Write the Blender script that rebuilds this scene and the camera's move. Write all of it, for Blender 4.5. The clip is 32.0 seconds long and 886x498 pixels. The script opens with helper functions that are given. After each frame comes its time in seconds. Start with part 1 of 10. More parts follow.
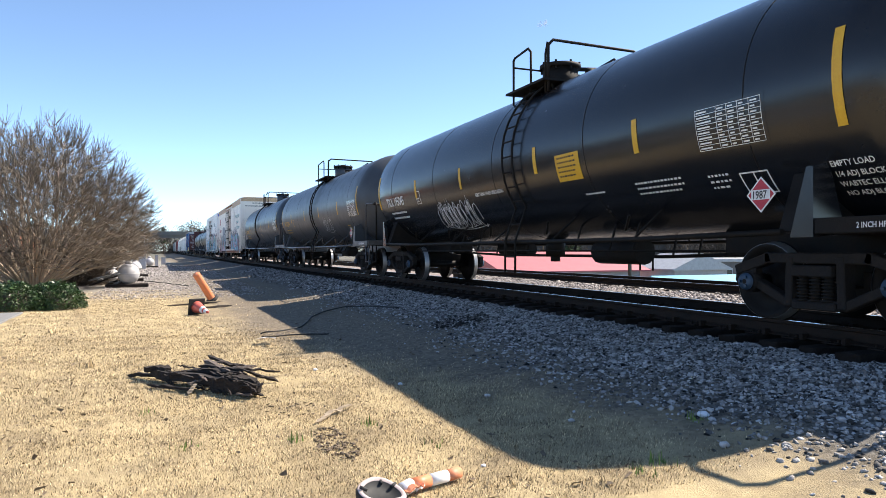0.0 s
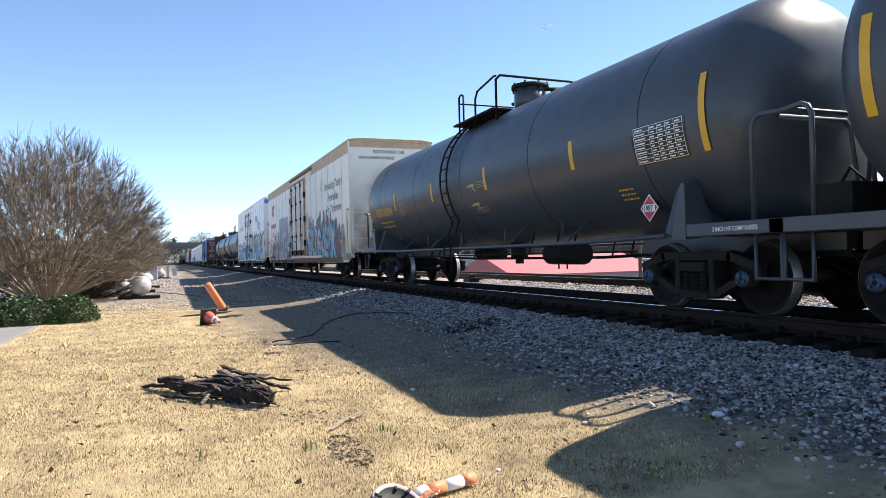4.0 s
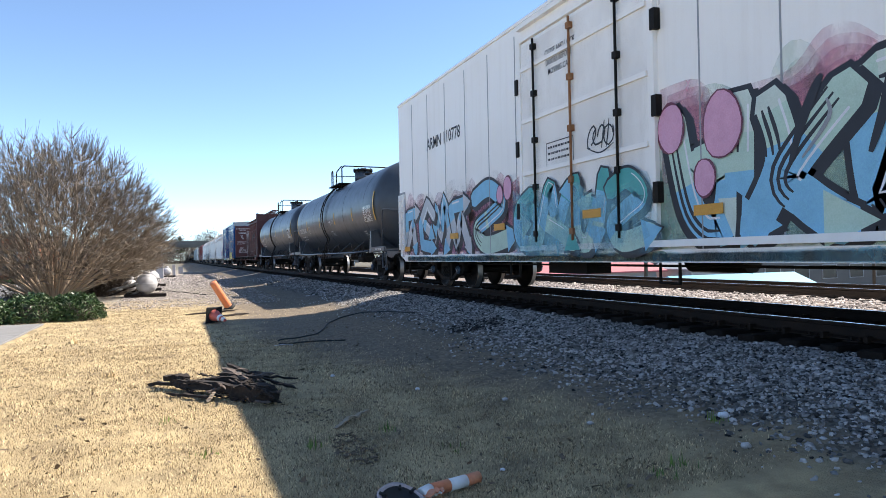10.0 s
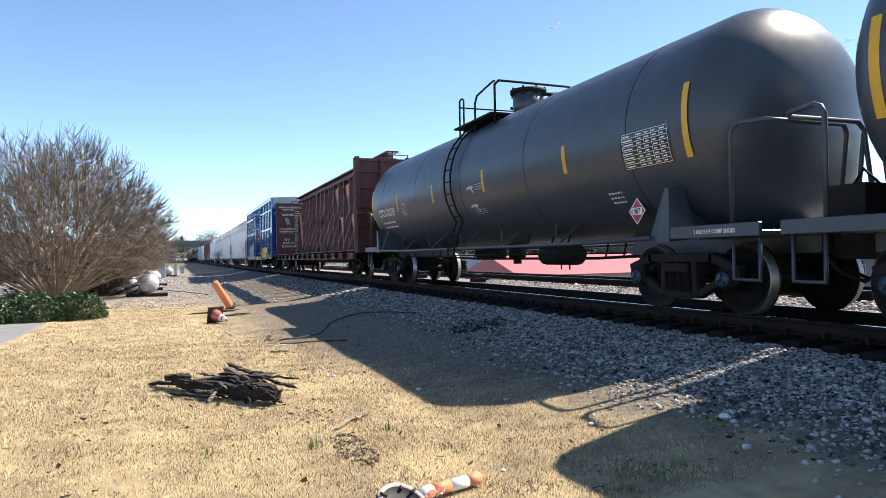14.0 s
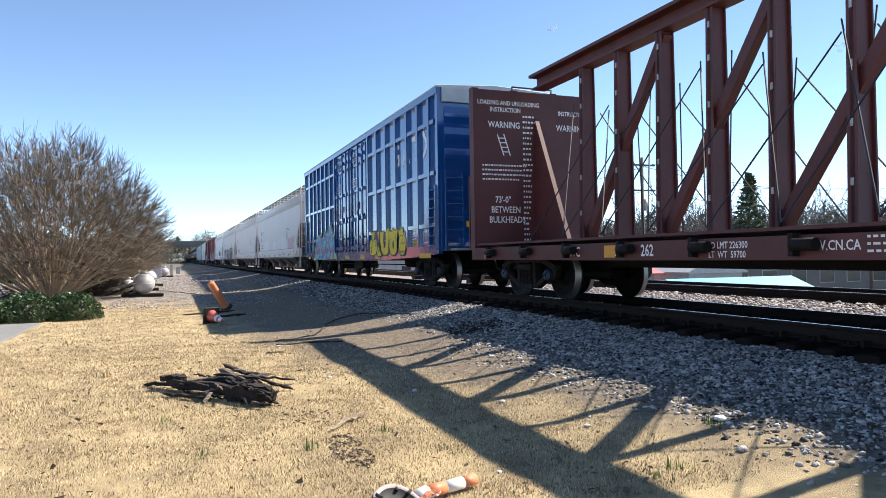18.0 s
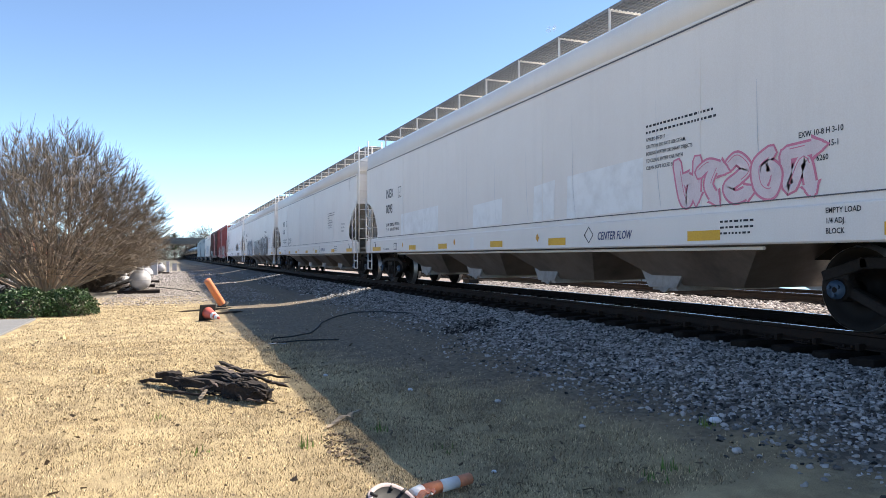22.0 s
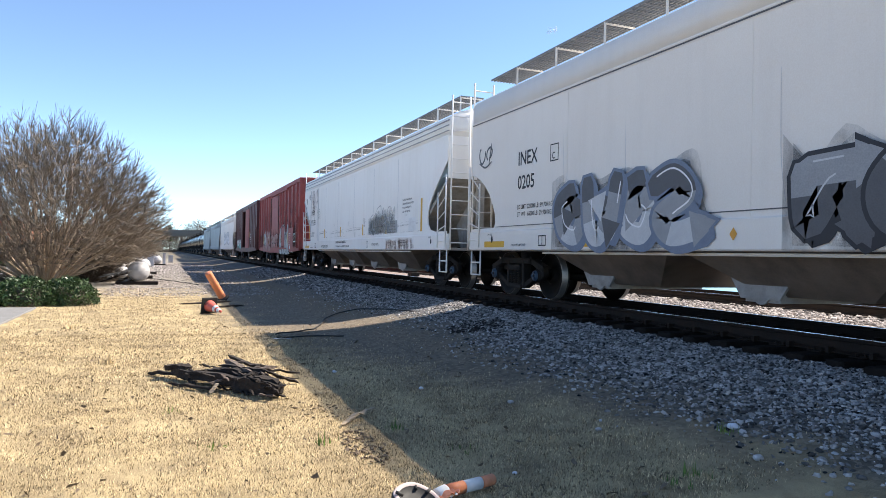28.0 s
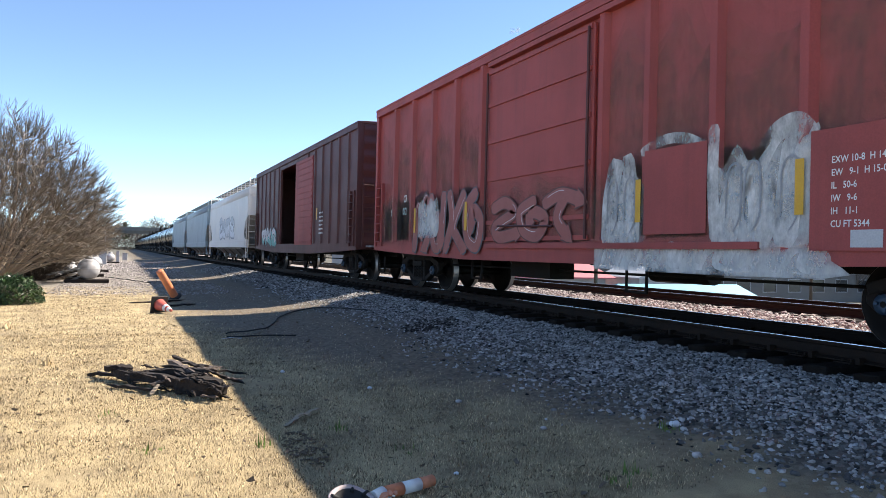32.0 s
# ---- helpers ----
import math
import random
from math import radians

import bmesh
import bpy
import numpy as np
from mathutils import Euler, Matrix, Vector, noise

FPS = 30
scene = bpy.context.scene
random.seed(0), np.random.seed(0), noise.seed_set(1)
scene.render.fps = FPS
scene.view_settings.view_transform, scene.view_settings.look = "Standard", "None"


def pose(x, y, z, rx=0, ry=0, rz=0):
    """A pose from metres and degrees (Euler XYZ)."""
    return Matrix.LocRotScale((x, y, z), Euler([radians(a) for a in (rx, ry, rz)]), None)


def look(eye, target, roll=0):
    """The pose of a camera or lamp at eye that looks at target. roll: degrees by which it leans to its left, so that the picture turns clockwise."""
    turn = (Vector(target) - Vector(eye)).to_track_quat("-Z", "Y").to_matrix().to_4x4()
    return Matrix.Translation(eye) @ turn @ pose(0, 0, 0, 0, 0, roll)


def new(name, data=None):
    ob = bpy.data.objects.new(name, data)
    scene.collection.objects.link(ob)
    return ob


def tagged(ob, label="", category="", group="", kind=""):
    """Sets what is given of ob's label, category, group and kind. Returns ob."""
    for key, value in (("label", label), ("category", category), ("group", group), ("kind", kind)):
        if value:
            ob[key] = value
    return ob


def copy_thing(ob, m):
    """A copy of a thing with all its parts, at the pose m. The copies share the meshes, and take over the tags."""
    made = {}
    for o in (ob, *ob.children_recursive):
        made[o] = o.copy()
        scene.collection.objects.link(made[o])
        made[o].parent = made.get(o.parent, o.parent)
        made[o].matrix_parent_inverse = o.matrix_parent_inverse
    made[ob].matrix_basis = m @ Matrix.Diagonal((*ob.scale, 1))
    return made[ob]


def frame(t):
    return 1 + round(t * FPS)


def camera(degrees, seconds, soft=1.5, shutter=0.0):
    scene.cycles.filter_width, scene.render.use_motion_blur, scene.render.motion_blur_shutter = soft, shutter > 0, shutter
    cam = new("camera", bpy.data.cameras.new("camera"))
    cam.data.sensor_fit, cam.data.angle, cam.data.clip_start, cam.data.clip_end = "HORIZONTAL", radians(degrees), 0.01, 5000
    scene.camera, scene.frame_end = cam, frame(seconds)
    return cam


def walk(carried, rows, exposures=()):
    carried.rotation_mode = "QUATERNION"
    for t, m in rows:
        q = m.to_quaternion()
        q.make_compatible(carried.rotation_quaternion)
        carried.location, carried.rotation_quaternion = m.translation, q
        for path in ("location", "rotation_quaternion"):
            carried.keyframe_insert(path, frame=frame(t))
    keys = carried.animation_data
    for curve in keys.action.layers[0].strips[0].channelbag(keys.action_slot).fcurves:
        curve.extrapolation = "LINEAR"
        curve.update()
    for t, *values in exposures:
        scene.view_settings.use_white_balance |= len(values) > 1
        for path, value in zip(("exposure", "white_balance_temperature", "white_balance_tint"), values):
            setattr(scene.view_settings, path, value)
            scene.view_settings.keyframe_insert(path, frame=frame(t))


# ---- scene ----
RAIL_X = 7.61          # middle of the near track; its rail tops are z = 0
EYE = (0.0, 0.0, 0.826)
# seconds, yaw, pitch, lean of the hand-held camera, and where it sways from its stand
PATH = [
    (0.0, -22.22, 0.14, -0.07),
    (0.5, -22.17, 0.16, -0.12),
    (1.0, -22.01, 0.08, -0.42),
    (1.5, -21.93, -0.00, -0.71),
    (2.0, -21.91, 0.01, -0.74),
    (2.5, -21.84, 0.07, -0.92),
    (4.5, -21.37, 0.66, -1.46),
    (5.0, -21.37, 0.67, -1.54),
    (5.5, -21.38, 0.65, -1.57),
    (6.0, -21.40, 0.60, -1.67),
    (6.5, -21.34, 0.60, -1.69),
    (7.0, -21.25, 0.62, -1.66),
    (7.5, -21.18, 0.57, -1.74),
    (8.0, -21.09, 0.50, -1.60),
    (8.5, -21.06, 0.40, -1.39),
    (9.0, -21.07, 0.38, -1.22),
    (9.5, -21.04, 0.45, -1.07),
    (10.0, -21.01, 0.51, -1.16),
    (10.5, -20.97, 0.68, -1.12),
    (11.0, -20.97, 0.75, -1.18),
    (11.5, -21.04, 0.73, -1.41),
    (12.0, -21.06, 0.76, -1.31),
    (12.5, -21.06, 0.70, -1.30),
    (13.0, -21.00, 0.67, -1.19),
    (13.5, -20.94, 0.59, -1.08),
    (14.0, -20.89, 0.55, -1.00),
    (14.5, -20.90, 0.50, -1.08),
    (15.0, -20.88, 0.50, -0.98),
    (15.5, -20.90, 0.44, -1.07),
    (17.5, -21.14, 0.58, -0.93),
    (18.0, -21.18, 0.65, -0.81),
    (18.5, -21.26, 0.60, -0.90),
    (19.0, -21.30, 0.59, -0.78),
    (19.5, -21.33, 0.63, -0.66),
    (20.0, -21.37, 0.65, -0.64),
    (20.5, -21.39, 0.68, -0.68),
    (21.0, -21.41, 0.69, -0.62),
    (21.5, -21.42, 0.69, -0.45),
    (22.0, -21.42, 0.59, -0.24),
    (22.5, -21.44, 0.37, 0.05),
    (23.0, -21.60, 0.12, 0.40),
    (23.5, -21.71, -0.14, 0.51),
    (24.0, -21.89, -0.12, 0.57),
    (24.5, -21.93, 0.08, 0.53),
    (25.0, -21.99, 0.37, 0.48),
    (25.5, -21.78, 0.53, 0.13),
    (26.0, -21.26, 0.72, -0.03),
    (26.5, -20.58, 0.86, 0.02),
    (28.5, -22.83, 0.36, 2.06, -0.26, 0.13),
    (29.0, -24.80, 0.23, 2.10, -0.28, 0.13),
    (29.5, -26.40, -0.04, 1.25, -0.288, 0.13),
    (30.0, -27.10, -0.14, 0.80, -0.277, 0.12),
    (30.5, -26.85, -0.23, 0.54, -0.194, 0.12),
    (31.0, -26.12, -0.08, 0.75, -0.063, 0.12),
    (31.5, -25.41, 0.33, 1.47, -0.052, 0.11),
    (32.0, -24.91, 0.45, 1.40, -0.036, 0.11)]


def aim(yaw, pitch, lean, dx=0.0, dy=0.0):
    y, p = radians(yaw), radians(pitch)
    e = Vector(EYE) + Vector((dx, dy, 0))
    return look(e, e + Vector((-math.sin(y) * math.cos(p), math.cos(y) * math.cos(p), math.sin(p))), lean)


# seconds, stops, white balance
EXPOSURE = [(t, 1.27 + e, 6800, 12) for t, e in ((0, -0.04), (5, -0.03), (7, 0.05), (10, 0.02), (12, -0.03), (15, -0.05), (18, -0.12), (19, -0.05), (20.5, 0.05), (22, -0.02), (25, -0.02), (29, 0.02), (32, 0.0))]
cam = camera(65.15, 32.0, soft=0.8)
walk(cam, [(t, aim(*row)) for t, *row in PATH], EXPOSURE)

# ---- light ----
SUN_UP, SUN_TURN = radians(47.4), radians(87)
world = bpy.data.worlds.new("sky")
scene.world = world
world.use_nodes = True
wn = world.node_tree
sky = wn.nodes.new("ShaderNodeTexSky")
sky.sky_type, sky.sun_disc = "NISHITA", False
sky.sun_elevation, sky.sun_rotation = SUN_UP, SUN_TURN
sky.altitude, sky.air_density, sky.dust_density, sky.ozone_density = 2500, 0.66, 0.0, 1.25
wn.nodes["Background"].inputs["Strength"].default_value = 0.145
tint = wn.nodes.new("ShaderNodeMix")
tint.data_type, tint.blend_type = "RGBA", "MULTIPLY"
tint.inputs[0].default_value, tint.inputs[7].default_value = 1.0, (0.92, 1.0, 0.98, 1)
wn.links.new(sky.outputs[0], tint.inputs[6])
wn.links.new(tint.outputs[2], wn.nodes["Background"].inputs[0])
sun = new("sun", bpy.data.lights.new("sun", "SUN"))
sun.data.energy, sun.data.angle, sun.data.color = 4.4, radians(0.53), (1.0, 0.94, 0.84)
sun.matrix_world = look((math.sin(SUN_TURN) * math.cos(SUN_UP) * 60, math.cos(SUN_TURN) * math.cos(SUN_UP) * 60, math.sin(SUN_UP) * 60), (0, 0, 0))


# ---- materials ----
def mat(name, col, rough=0.6, metal=0.0, col2=None, scale=3.0, amount=0.5, bump=0.0, bscale=60.0, streak=None,
        island=0.0, spec=0.5, detail=6.0):
    """A paint or mineral: two colours mixed by noise at two scales, optional streaks down the side, and relief."""
    m = bpy.data.materials.new(name)
    m.use_nodes = True
    t, n = m.node_tree, m.node_tree.nodes
    b = n["Principled BSDF"]
    L = t.links.new
    col = (*col, 1)
    c2 = (*(col2 or [v * 0.62 for v in col[:3]]), 1)
    tc = n.new("ShaderNodeTexCoord")
    big = n.new("ShaderNodeTexNoise")
    big.inputs["Scale"].default_value, big.inputs["Detail"].default_value = scale, detail
    big.inputs["Roughness"].default_value = 0.65
    L(tc.outputs["Object"], big.inputs["Vector"])
    ramp = n.new("ShaderNodeMapRange")
    ramp.inputs[1].default_value, ramp.inputs[2].default_value = 0.42, 0.72
    ramp.inputs[4].default_value = amount
    L(big.outputs["Fac"], ramp.inputs[0])
    mix = n.new("ShaderNodeMix")
    mix.data_type = "RGBA"
    mix.inputs[6].default_value, mix.inputs[7].default_value = col, c2
    L(ramp.outputs[0], mix.inputs[0])
    out = mix.outputs[2]
    fine = n.new("ShaderNodeTexNoise")
    fine.inputs["Scale"].default_value, fine.inputs["Detail"].default_value = bscale, 4
    L(tc.outputs["Object"], fine.inputs["Vector"])
    grain = n.new("ShaderNodeMix")
    grain.data_type, grain.blend_type = "RGBA", "OVERLAY"
    grain.inputs[0].default_value = 0.25
    L(out, grain.inputs[6])
    L(fine.outputs["Fac"], grain.inputs[7])
    out = grain.outputs[2]
    if streak:
        mp = n.new("ShaderNodeMapping")
        mp.inputs["Scale"].default_value = (1.5, 1.5, 0.1)
        L(tc.outputs["Object"], mp.inputs[0])
        s = n.new("ShaderNodeTexNoise")
        s.inputs["Scale"].default_value, s.inputs["Detail"].default_value = 3.0, 8
        s.inputs["Roughness"].default_value = 0.7
        L(mp.outputs[0], s.inputs["Vector"])
        r2 = n.new("ShaderNodeMapRange")
        r2.inputs[1].default_value, r2.inputs[2].default_value, r2.inputs[4].default_value = 0.5, 0.78, streak[3]
        L(s.outputs["Fac"], r2.inputs[0])
        mx = n.new("ShaderNodeMix")
        mx.data_type = "RGBA"
        mx.inputs[7].default_value = (*streak[:3], 1)
        L(r2.outputs[0], mx.inputs[0])
        L(out, mx.inputs[6])
        out = mx.outputs[2]
    if island:
        g = n.new("ShaderNodeNewGeometry")
        hv = n.new("ShaderNodeHueSaturation")
        mr = n.new("ShaderNodeMapRange")
        mr.inputs[3].default_value, mr.inputs[4].default_value = 1 - island, 1 + island
        L(g.outputs["Random Per Island"], mr.inputs[0])
        L(mr.outputs[0], hv.inputs["Value"])
        L(out, hv.inputs["Color"])
        out = hv.outputs[0]
    L(out, b.inputs["Base Color"])
    b.inputs["Roughness"].default_value, b.inputs["Metallic"].default_value = rough, metal
    b.inputs["Specular IOR Level"].default_value = spec
    rr = n.new("ShaderNodeMapRange")
    rr.inputs[3].default_value, rr.inputs[4].default_value = max(0.03, rough - 0.1), min(1, rough + 0.12)
    L(big.outputs["Fac"], rr.inputs[0])
    L(rr.outputs[0], b.inputs["Roughness"])
    if bump:
        bp = n.new("ShaderNodeBump")
        bp.inputs["Strength"].default_value, bp.inputs["Distance"].default_value = bump, 0.02
        L(fine.outputs["Fac"], bp.inputs["Height"])
        L(bp.outputs[0], b.inputs["Normal"])
    return m


M = {}
M["black"] = mat("black_paint", (0.010, 0.011, 0.014), 0.22, col2=(0.02, 0.02, 0.022), amount=0.4, bscale=20)
M["grey"] = mat("grey_paint", (0.064, 0.07, 0.08), 0.38, col2=(0.048, 0.05, 0.056), amount=0.6, streak=(0.05, 0.05, 0.05, 0.35))
M["grey2"] = mat("slate_paint", (0.052, 0.064, 0.08), 0.36, col2=(0.04, 0.045, 0.053), amount=0.6, streak=(0.045, 0.04, 0.04, 0.4))
M["iron"] = mat("dark_iron", (0.012, 0.011, 0.010), 0.65, col2=(0.028, 0.02, 0.015), amount=0.6, bump=0.3, spec=0.15)
M["wheel"] = mat("wheel_steel", (0.012, 0.011, 0.010), 0.6, 0.1, col2=(0.007, 0.006, 0.006), amount=0.8, spec=0.15)
M["tread"] = mat("worn_tread", (0.34, 0.33, 0.32), 0.42, 0.9, col2=(0.2, 0.19, 0.18))
M["rail"] = mat("rail_rust", (0.016, 0.012, 0.010), 0.7, col2=(0.034, 0.021, 0.015), amount=0.7, bump=0.3, spec=0.15)
M["railtop"] = mat("rail_shine", (0.55, 0.54, 0.53), 0.25, 0.95)
M["tie"] = mat("old_tie", (0.013, 0.011, 0.010), 0.9, col2=(0.034, 0.029, 0.025), scale=6, bump=0.6, bscale=30, spec=0.1)
M["ballast"] = mat("ballast_bed", (0.17, 0.17, 0.175), 0.95, col2=(0.06, 0.055, 0.05), scale=14, amount=0.9, bump=1.0, bscale=40)
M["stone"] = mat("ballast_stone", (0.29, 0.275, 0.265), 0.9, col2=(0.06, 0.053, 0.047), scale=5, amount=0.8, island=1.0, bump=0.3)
# paler copy of the ballast stone, with sunlight put into its colour
M["stone_lit"] = mat("ballast_stone_sunlit_tone", (0.34, 0.305, 0.285), 0.9, col2=(0.2, 0.165, 0.15), scale=5, amount=0.8, island=0.55, bump=0.3)
M["grass"] = mat("dry_lawn", (0.42, 0.32, 0.15), 0.95, col2=(0.25, 0.175, 0.085), scale=1.3, amount=0.75, bump=0.9, bscale=120, detail=10)
M["blade"] = mat("dry_blades", (0.63, 0.5, 0.3), 0.85, col2=(0.27, 0.2, 0.115), scale=1.6, amount=0.9, island=0.75)
M["yellow"] = mat("reflective_yellow", (0.72, 0.40, 0.02), 0.45, col2=(0.55, 0.3, 0.03), amount=0.5)
M["white"] = mat("white_paint", (0.84, 0.84, 0.83), 0.5, col2=(0.6, 0.58, 0.55), amount=0.5)
M["cream"] = mat("cream_paint", (0.95, 0.87, 0.76), 0.5, col2=(0.86, 0.74, 0.61), scale=0.9, amount=0.5, streak=(0.5, 0.34, 0.22, 0.2))
M["reefer"] = mat("white_reefer_paint", (0.94, 0.91, 0.87), 0.45, col2=(0.87, 0.83, 0.78), scale=0.8, amount=0.4, streak=(0.55, 0.46, 0.37, 0.15))
M["tan"] = mat("tan_roof_paint", (0.62, 0.43, 0.26), 0.6, col2=(0.4, 0.24, 0.14), amount=0.6)
M["blue"] = mat("blue_paint", (0.001, 0.062, 0.25), 0.11, col2=(0.001, 0.042, 0.165), scale=0.9, amount=0.6, streak=(0.008, 0.02, 0.045, 0.4), spec=1.0)
M["blue"].node_tree.nodes["Principled BSDF"].inputs["Coat Weight"].default_value = 0.5
M["blue"].node_tree.nodes["Principled BSDF"].inputs["Coat Roughness"].default_value = 0.06
M["maroon"] = mat("maroon_paint", (0.105, 0.026, 0.024), 0.55, col2=(0.05, 0.018, 0.016), scale=1.0, amount=0.7, streak=(0.045, 0.02, 0.018, 0.5))
M["red"] = mat("boxcar_red", (0.38, 0.068, 0.06), 0.6, col2=(0.25, 0.055, 0.05), scale=0.8, amount=0.7, streak=(0.16, 0.045, 0.04, 0.5))
M["hopper"] = mat("pale_hopper_paint", (0.8, 0.755, 0.705), 0.5, col2=(0.73, 0.685, 0.64), scale=0.7, amount=0.5, streak=(0.5, 0.47, 0.43, 0.14))
M["hopper_w"] = mat("white_hopper_paint", (0.92, 0.9, 0.87), 0.5, col2=(0.84, 0.81, 0.77), scale=0.7, amount=0.5, streak=(0.5, 0.43, 0.36, 0.16))


# ---- mesh tools ----
def box(bm, x0, x1, y0, y1, z0, z1, mi=0):
    v = [bm.verts.new(p) for p in ((x0, y0, z0), (x1, y0, z0), (x1, y1, z0), (x0, y1, z0), (x0, y0, z1), (x1, y0, z1), (x1, y1, z1), (x0, y1, z1))]
    for q in ((3, 2, 1, 0), (4, 5, 6, 7), (0, 1, 5, 4), (1, 2, 6, 5), (2, 3, 7, 6), (3, 0, 4, 7)):
        bm.faces.new([v[i] for i in q]).material_index = mi
    return v


def rod(bm, a, b, r, n=8, mi=0, r2=None, caps=True):
    a, b = Vector(a), Vector(b)
    d = b - a
    if d.length < 1e-6:
        return
    q = d.to_track_quat("Z", "Y")
    r2 = r if r2 is None else r2
    lo = [bm.verts.new(a + q @ Vector((r * math.cos(6.2832 * i / n), r * math.sin(6.2832 * i / n), 0))) for i in range(n)]
    hi = [bm.verts.new(b + q @ Vector((r2 * math.cos(6.2832 * i / n), r2 * math.sin(6.2832 * i / n), 0))) for i in range(n)]
    for i in range(n):
        f = bm.faces.new((lo[i], lo[(i + 1) % n], hi[(i + 1) % n], hi[i]))
        f.material_index, f.smooth = mi, n > 6
    if caps:
        bm.faces.new(lo[::-1]).material_index = mi
        bm.faces.new(hi).material_index = mi


def pipe(bm, pts, r, n=8, mi=0):
    """One bent tube along a line of points."""
    pts = [Vector(p) for p in pts]
    pts = [p for i, p in enumerate(pts) if i == 0 or (p - pts[i - 1]).length > 1e-5]
    rings, side = [], None
    for i, p in enumerate(pts):
        a = (p - pts[i - 1]).normalized() if i else (pts[1] - p).normalized()
        b = (pts[i + 1] - p).normalized() if i + 1 < len(pts) else a
        t = (a + b).normalized() if (a + b).length > 1e-4 else a
        if side is None:
            side = t.orthogonal().normalized()
        side = (side - t * side.dot(t)).normalized()
        up = t.cross(side)
        k = r / max(0.7, t.dot(a))
        rings.append([bm.verts.new(p + (side * math.cos(6.2832 * j / n) + up * math.sin(6.2832 * j / n)) * k) for j in range(n)])
    for ra, rb in zip(rings, rings[1:]):
        for j in range(n):
            f = bm.faces.new((ra[j], ra[(j + 1) % n], rb[(j + 1) % n], rb[j]))
            f.material_index, f.smooth = mi, True
    bm.faces.new(rings[0][::-1]).material_index = mi
    bm.faces.new(rings[-1]).material_index = mi


def lathe(bm, prof, axis="y", n=40, mi=None, at=(0, 0, 0), smooth=True):
    """prof: (along, radius[, material]) turned round an axis."""
    rings = []
    for p in prof:
        ring = []
        for i in range(n):
            c, s = p[1] * math.cos(6.283185 * i / n), p[1] * math.sin(6.283185 * i / n)
            co = (p[0], c, s) if axis == "x" else (s, p[0], c) if axis == "y" else (c, s, p[0])
            ring.append(bm.verts.new(Vector(co) + Vector(at)))
        rings.append(ring)
    for k, (ra, rb) in enumerate(zip(rings, rings[1:])):
        for i in range(n):
            f = bm.faces.new((ra[i], ra[(i + 1) % n], rb[(i + 1) % n], rb[i]))
            f.smooth = smooth
            f.material_index = prof[k][2] if len(prof[k]) > 2 else (mi or 0)
    for ring, p in ((rings[0], prof[0]), (rings[-1], prof[-1])):
        if p[1] > 1e-4:
            bm.faces.new(ring)


def sheet(bm, pts, axis, a, b, mi=0):
    """A flat outline (two numbers a point) given thickness from a to b along an axis."""
    def co(p, d):
        return (d, p[0], p[1]) if axis == "x" else (p[0], d, p[1]) if axis == "y" else (p[0], p[1], d)
    lo, hi = [bm.verts.new(co(p, a)) for p in pts], [bm.verts.new(co(p, b)) for p in pts]
    k = len(pts)
    bm.faces.new(lo[::-1]).material_index = mi
    bm.faces.new(hi).material_index = mi
    for i in range(k):
        bm.faces.new((lo[i], lo[(i + 1) % k], hi[(i + 1) % k], hi[i])).material_index = mi


def bars(bm, pts, w, axis, a, b, mi=0):
    """Flat bars of width w along a line of points, with thickness from a to b."""
    for p, q in zip(pts, pts[1:]):
        d = Vector((q[0] - p[0], q[1] - p[1])).normalized()
        m = Vector((-d.y, d.x)) * w / 2
        e = d * w * 0.35
        sheet(bm, [(p[0] - e.x - m.x, p[1] - e.y - m.y), (q[0] + e.x - m.x, q[1] + e.y - m.y), (q[0] + e.x + m.x, q[1] + e.y + m.y), (p[0] - e.x + m.x, p[1] - e.y + m.y)], axis, a, b, mi)


def finish(bm, bevel=0.0, seg=1):
    bmesh.ops.recalc_face_normals(bm, faces=bm.faces)
    if bevel:
        bmesh.ops.bevel(bm, geom=[e for e in bm.edges if len(e.link_faces) == 2 and e.calc_face_angle(0) > 0.6], offset=bevel, segments=seg, affect="EDGES", clamp_overlap=True)
    return bm


def mesh_of(name, bm, mats, bevel=0.0):
    finish(bm, bevel)
    me = bpy.data.meshes.new(name)
    bm.to_mesh(me)
    bm.free()
    for m in (mats if isinstance(mats, (list, tuple)) else [mats]):
        me.materials.append(M[m] if isinstance(m, str) else m)
    return me


def part(name, bm, mats, parent, label="", bevel=0.0, at=None):
    ob = new(name, bm if isinstance(bm, bpy.types.Mesh) else mesh_of(name, bm, mats, bevel))
    ob.parent = parent
    if at:
        ob.location = at
    if label:
        tagged(ob, label)
    return ob


def thing(name, label, category, group="", kind="", at=(0, 0, 0)):
    ob = new(name)
    ob.location = at
    return tagged(ob, label, category, group, kind)


def solid(name, bm, mats, label="", category="", group="", kind="", bevel=0.0):
    return tagged(new(name, mesh_of(name, bm, mats, bevel)), label, category, group, kind)


B = bmesh.new


# ---- the train: shared running gear ----
# seconds, metres that the train has rolled
TRAVEL = [(0, 0.0), (2, 16.62), (4, 33.18), (6, 49.67), (8, 66.12), (10, 82.58), (12, 99.07), (14, 115.57), (16, 132.03), (18, 148.43), (20, 164.77), (22, 181.11), (24, 197.52), (26, 214.02), (28, 230.62), (30, 247.36), (32, 264.23)]
TRAIN, WHEELS = [], []
M["cap"] = mat("bearing_cap_blue", (0.03, 0.066, 0.115), 0.5, 0.2)
M["side"] = mat("cast_side_frame", (0.017, 0.015, 0.014), 0.75, col2=(0.034, 0.027, 0.022), scale=5, bump=0.4, bscale=35, spec=0.2)
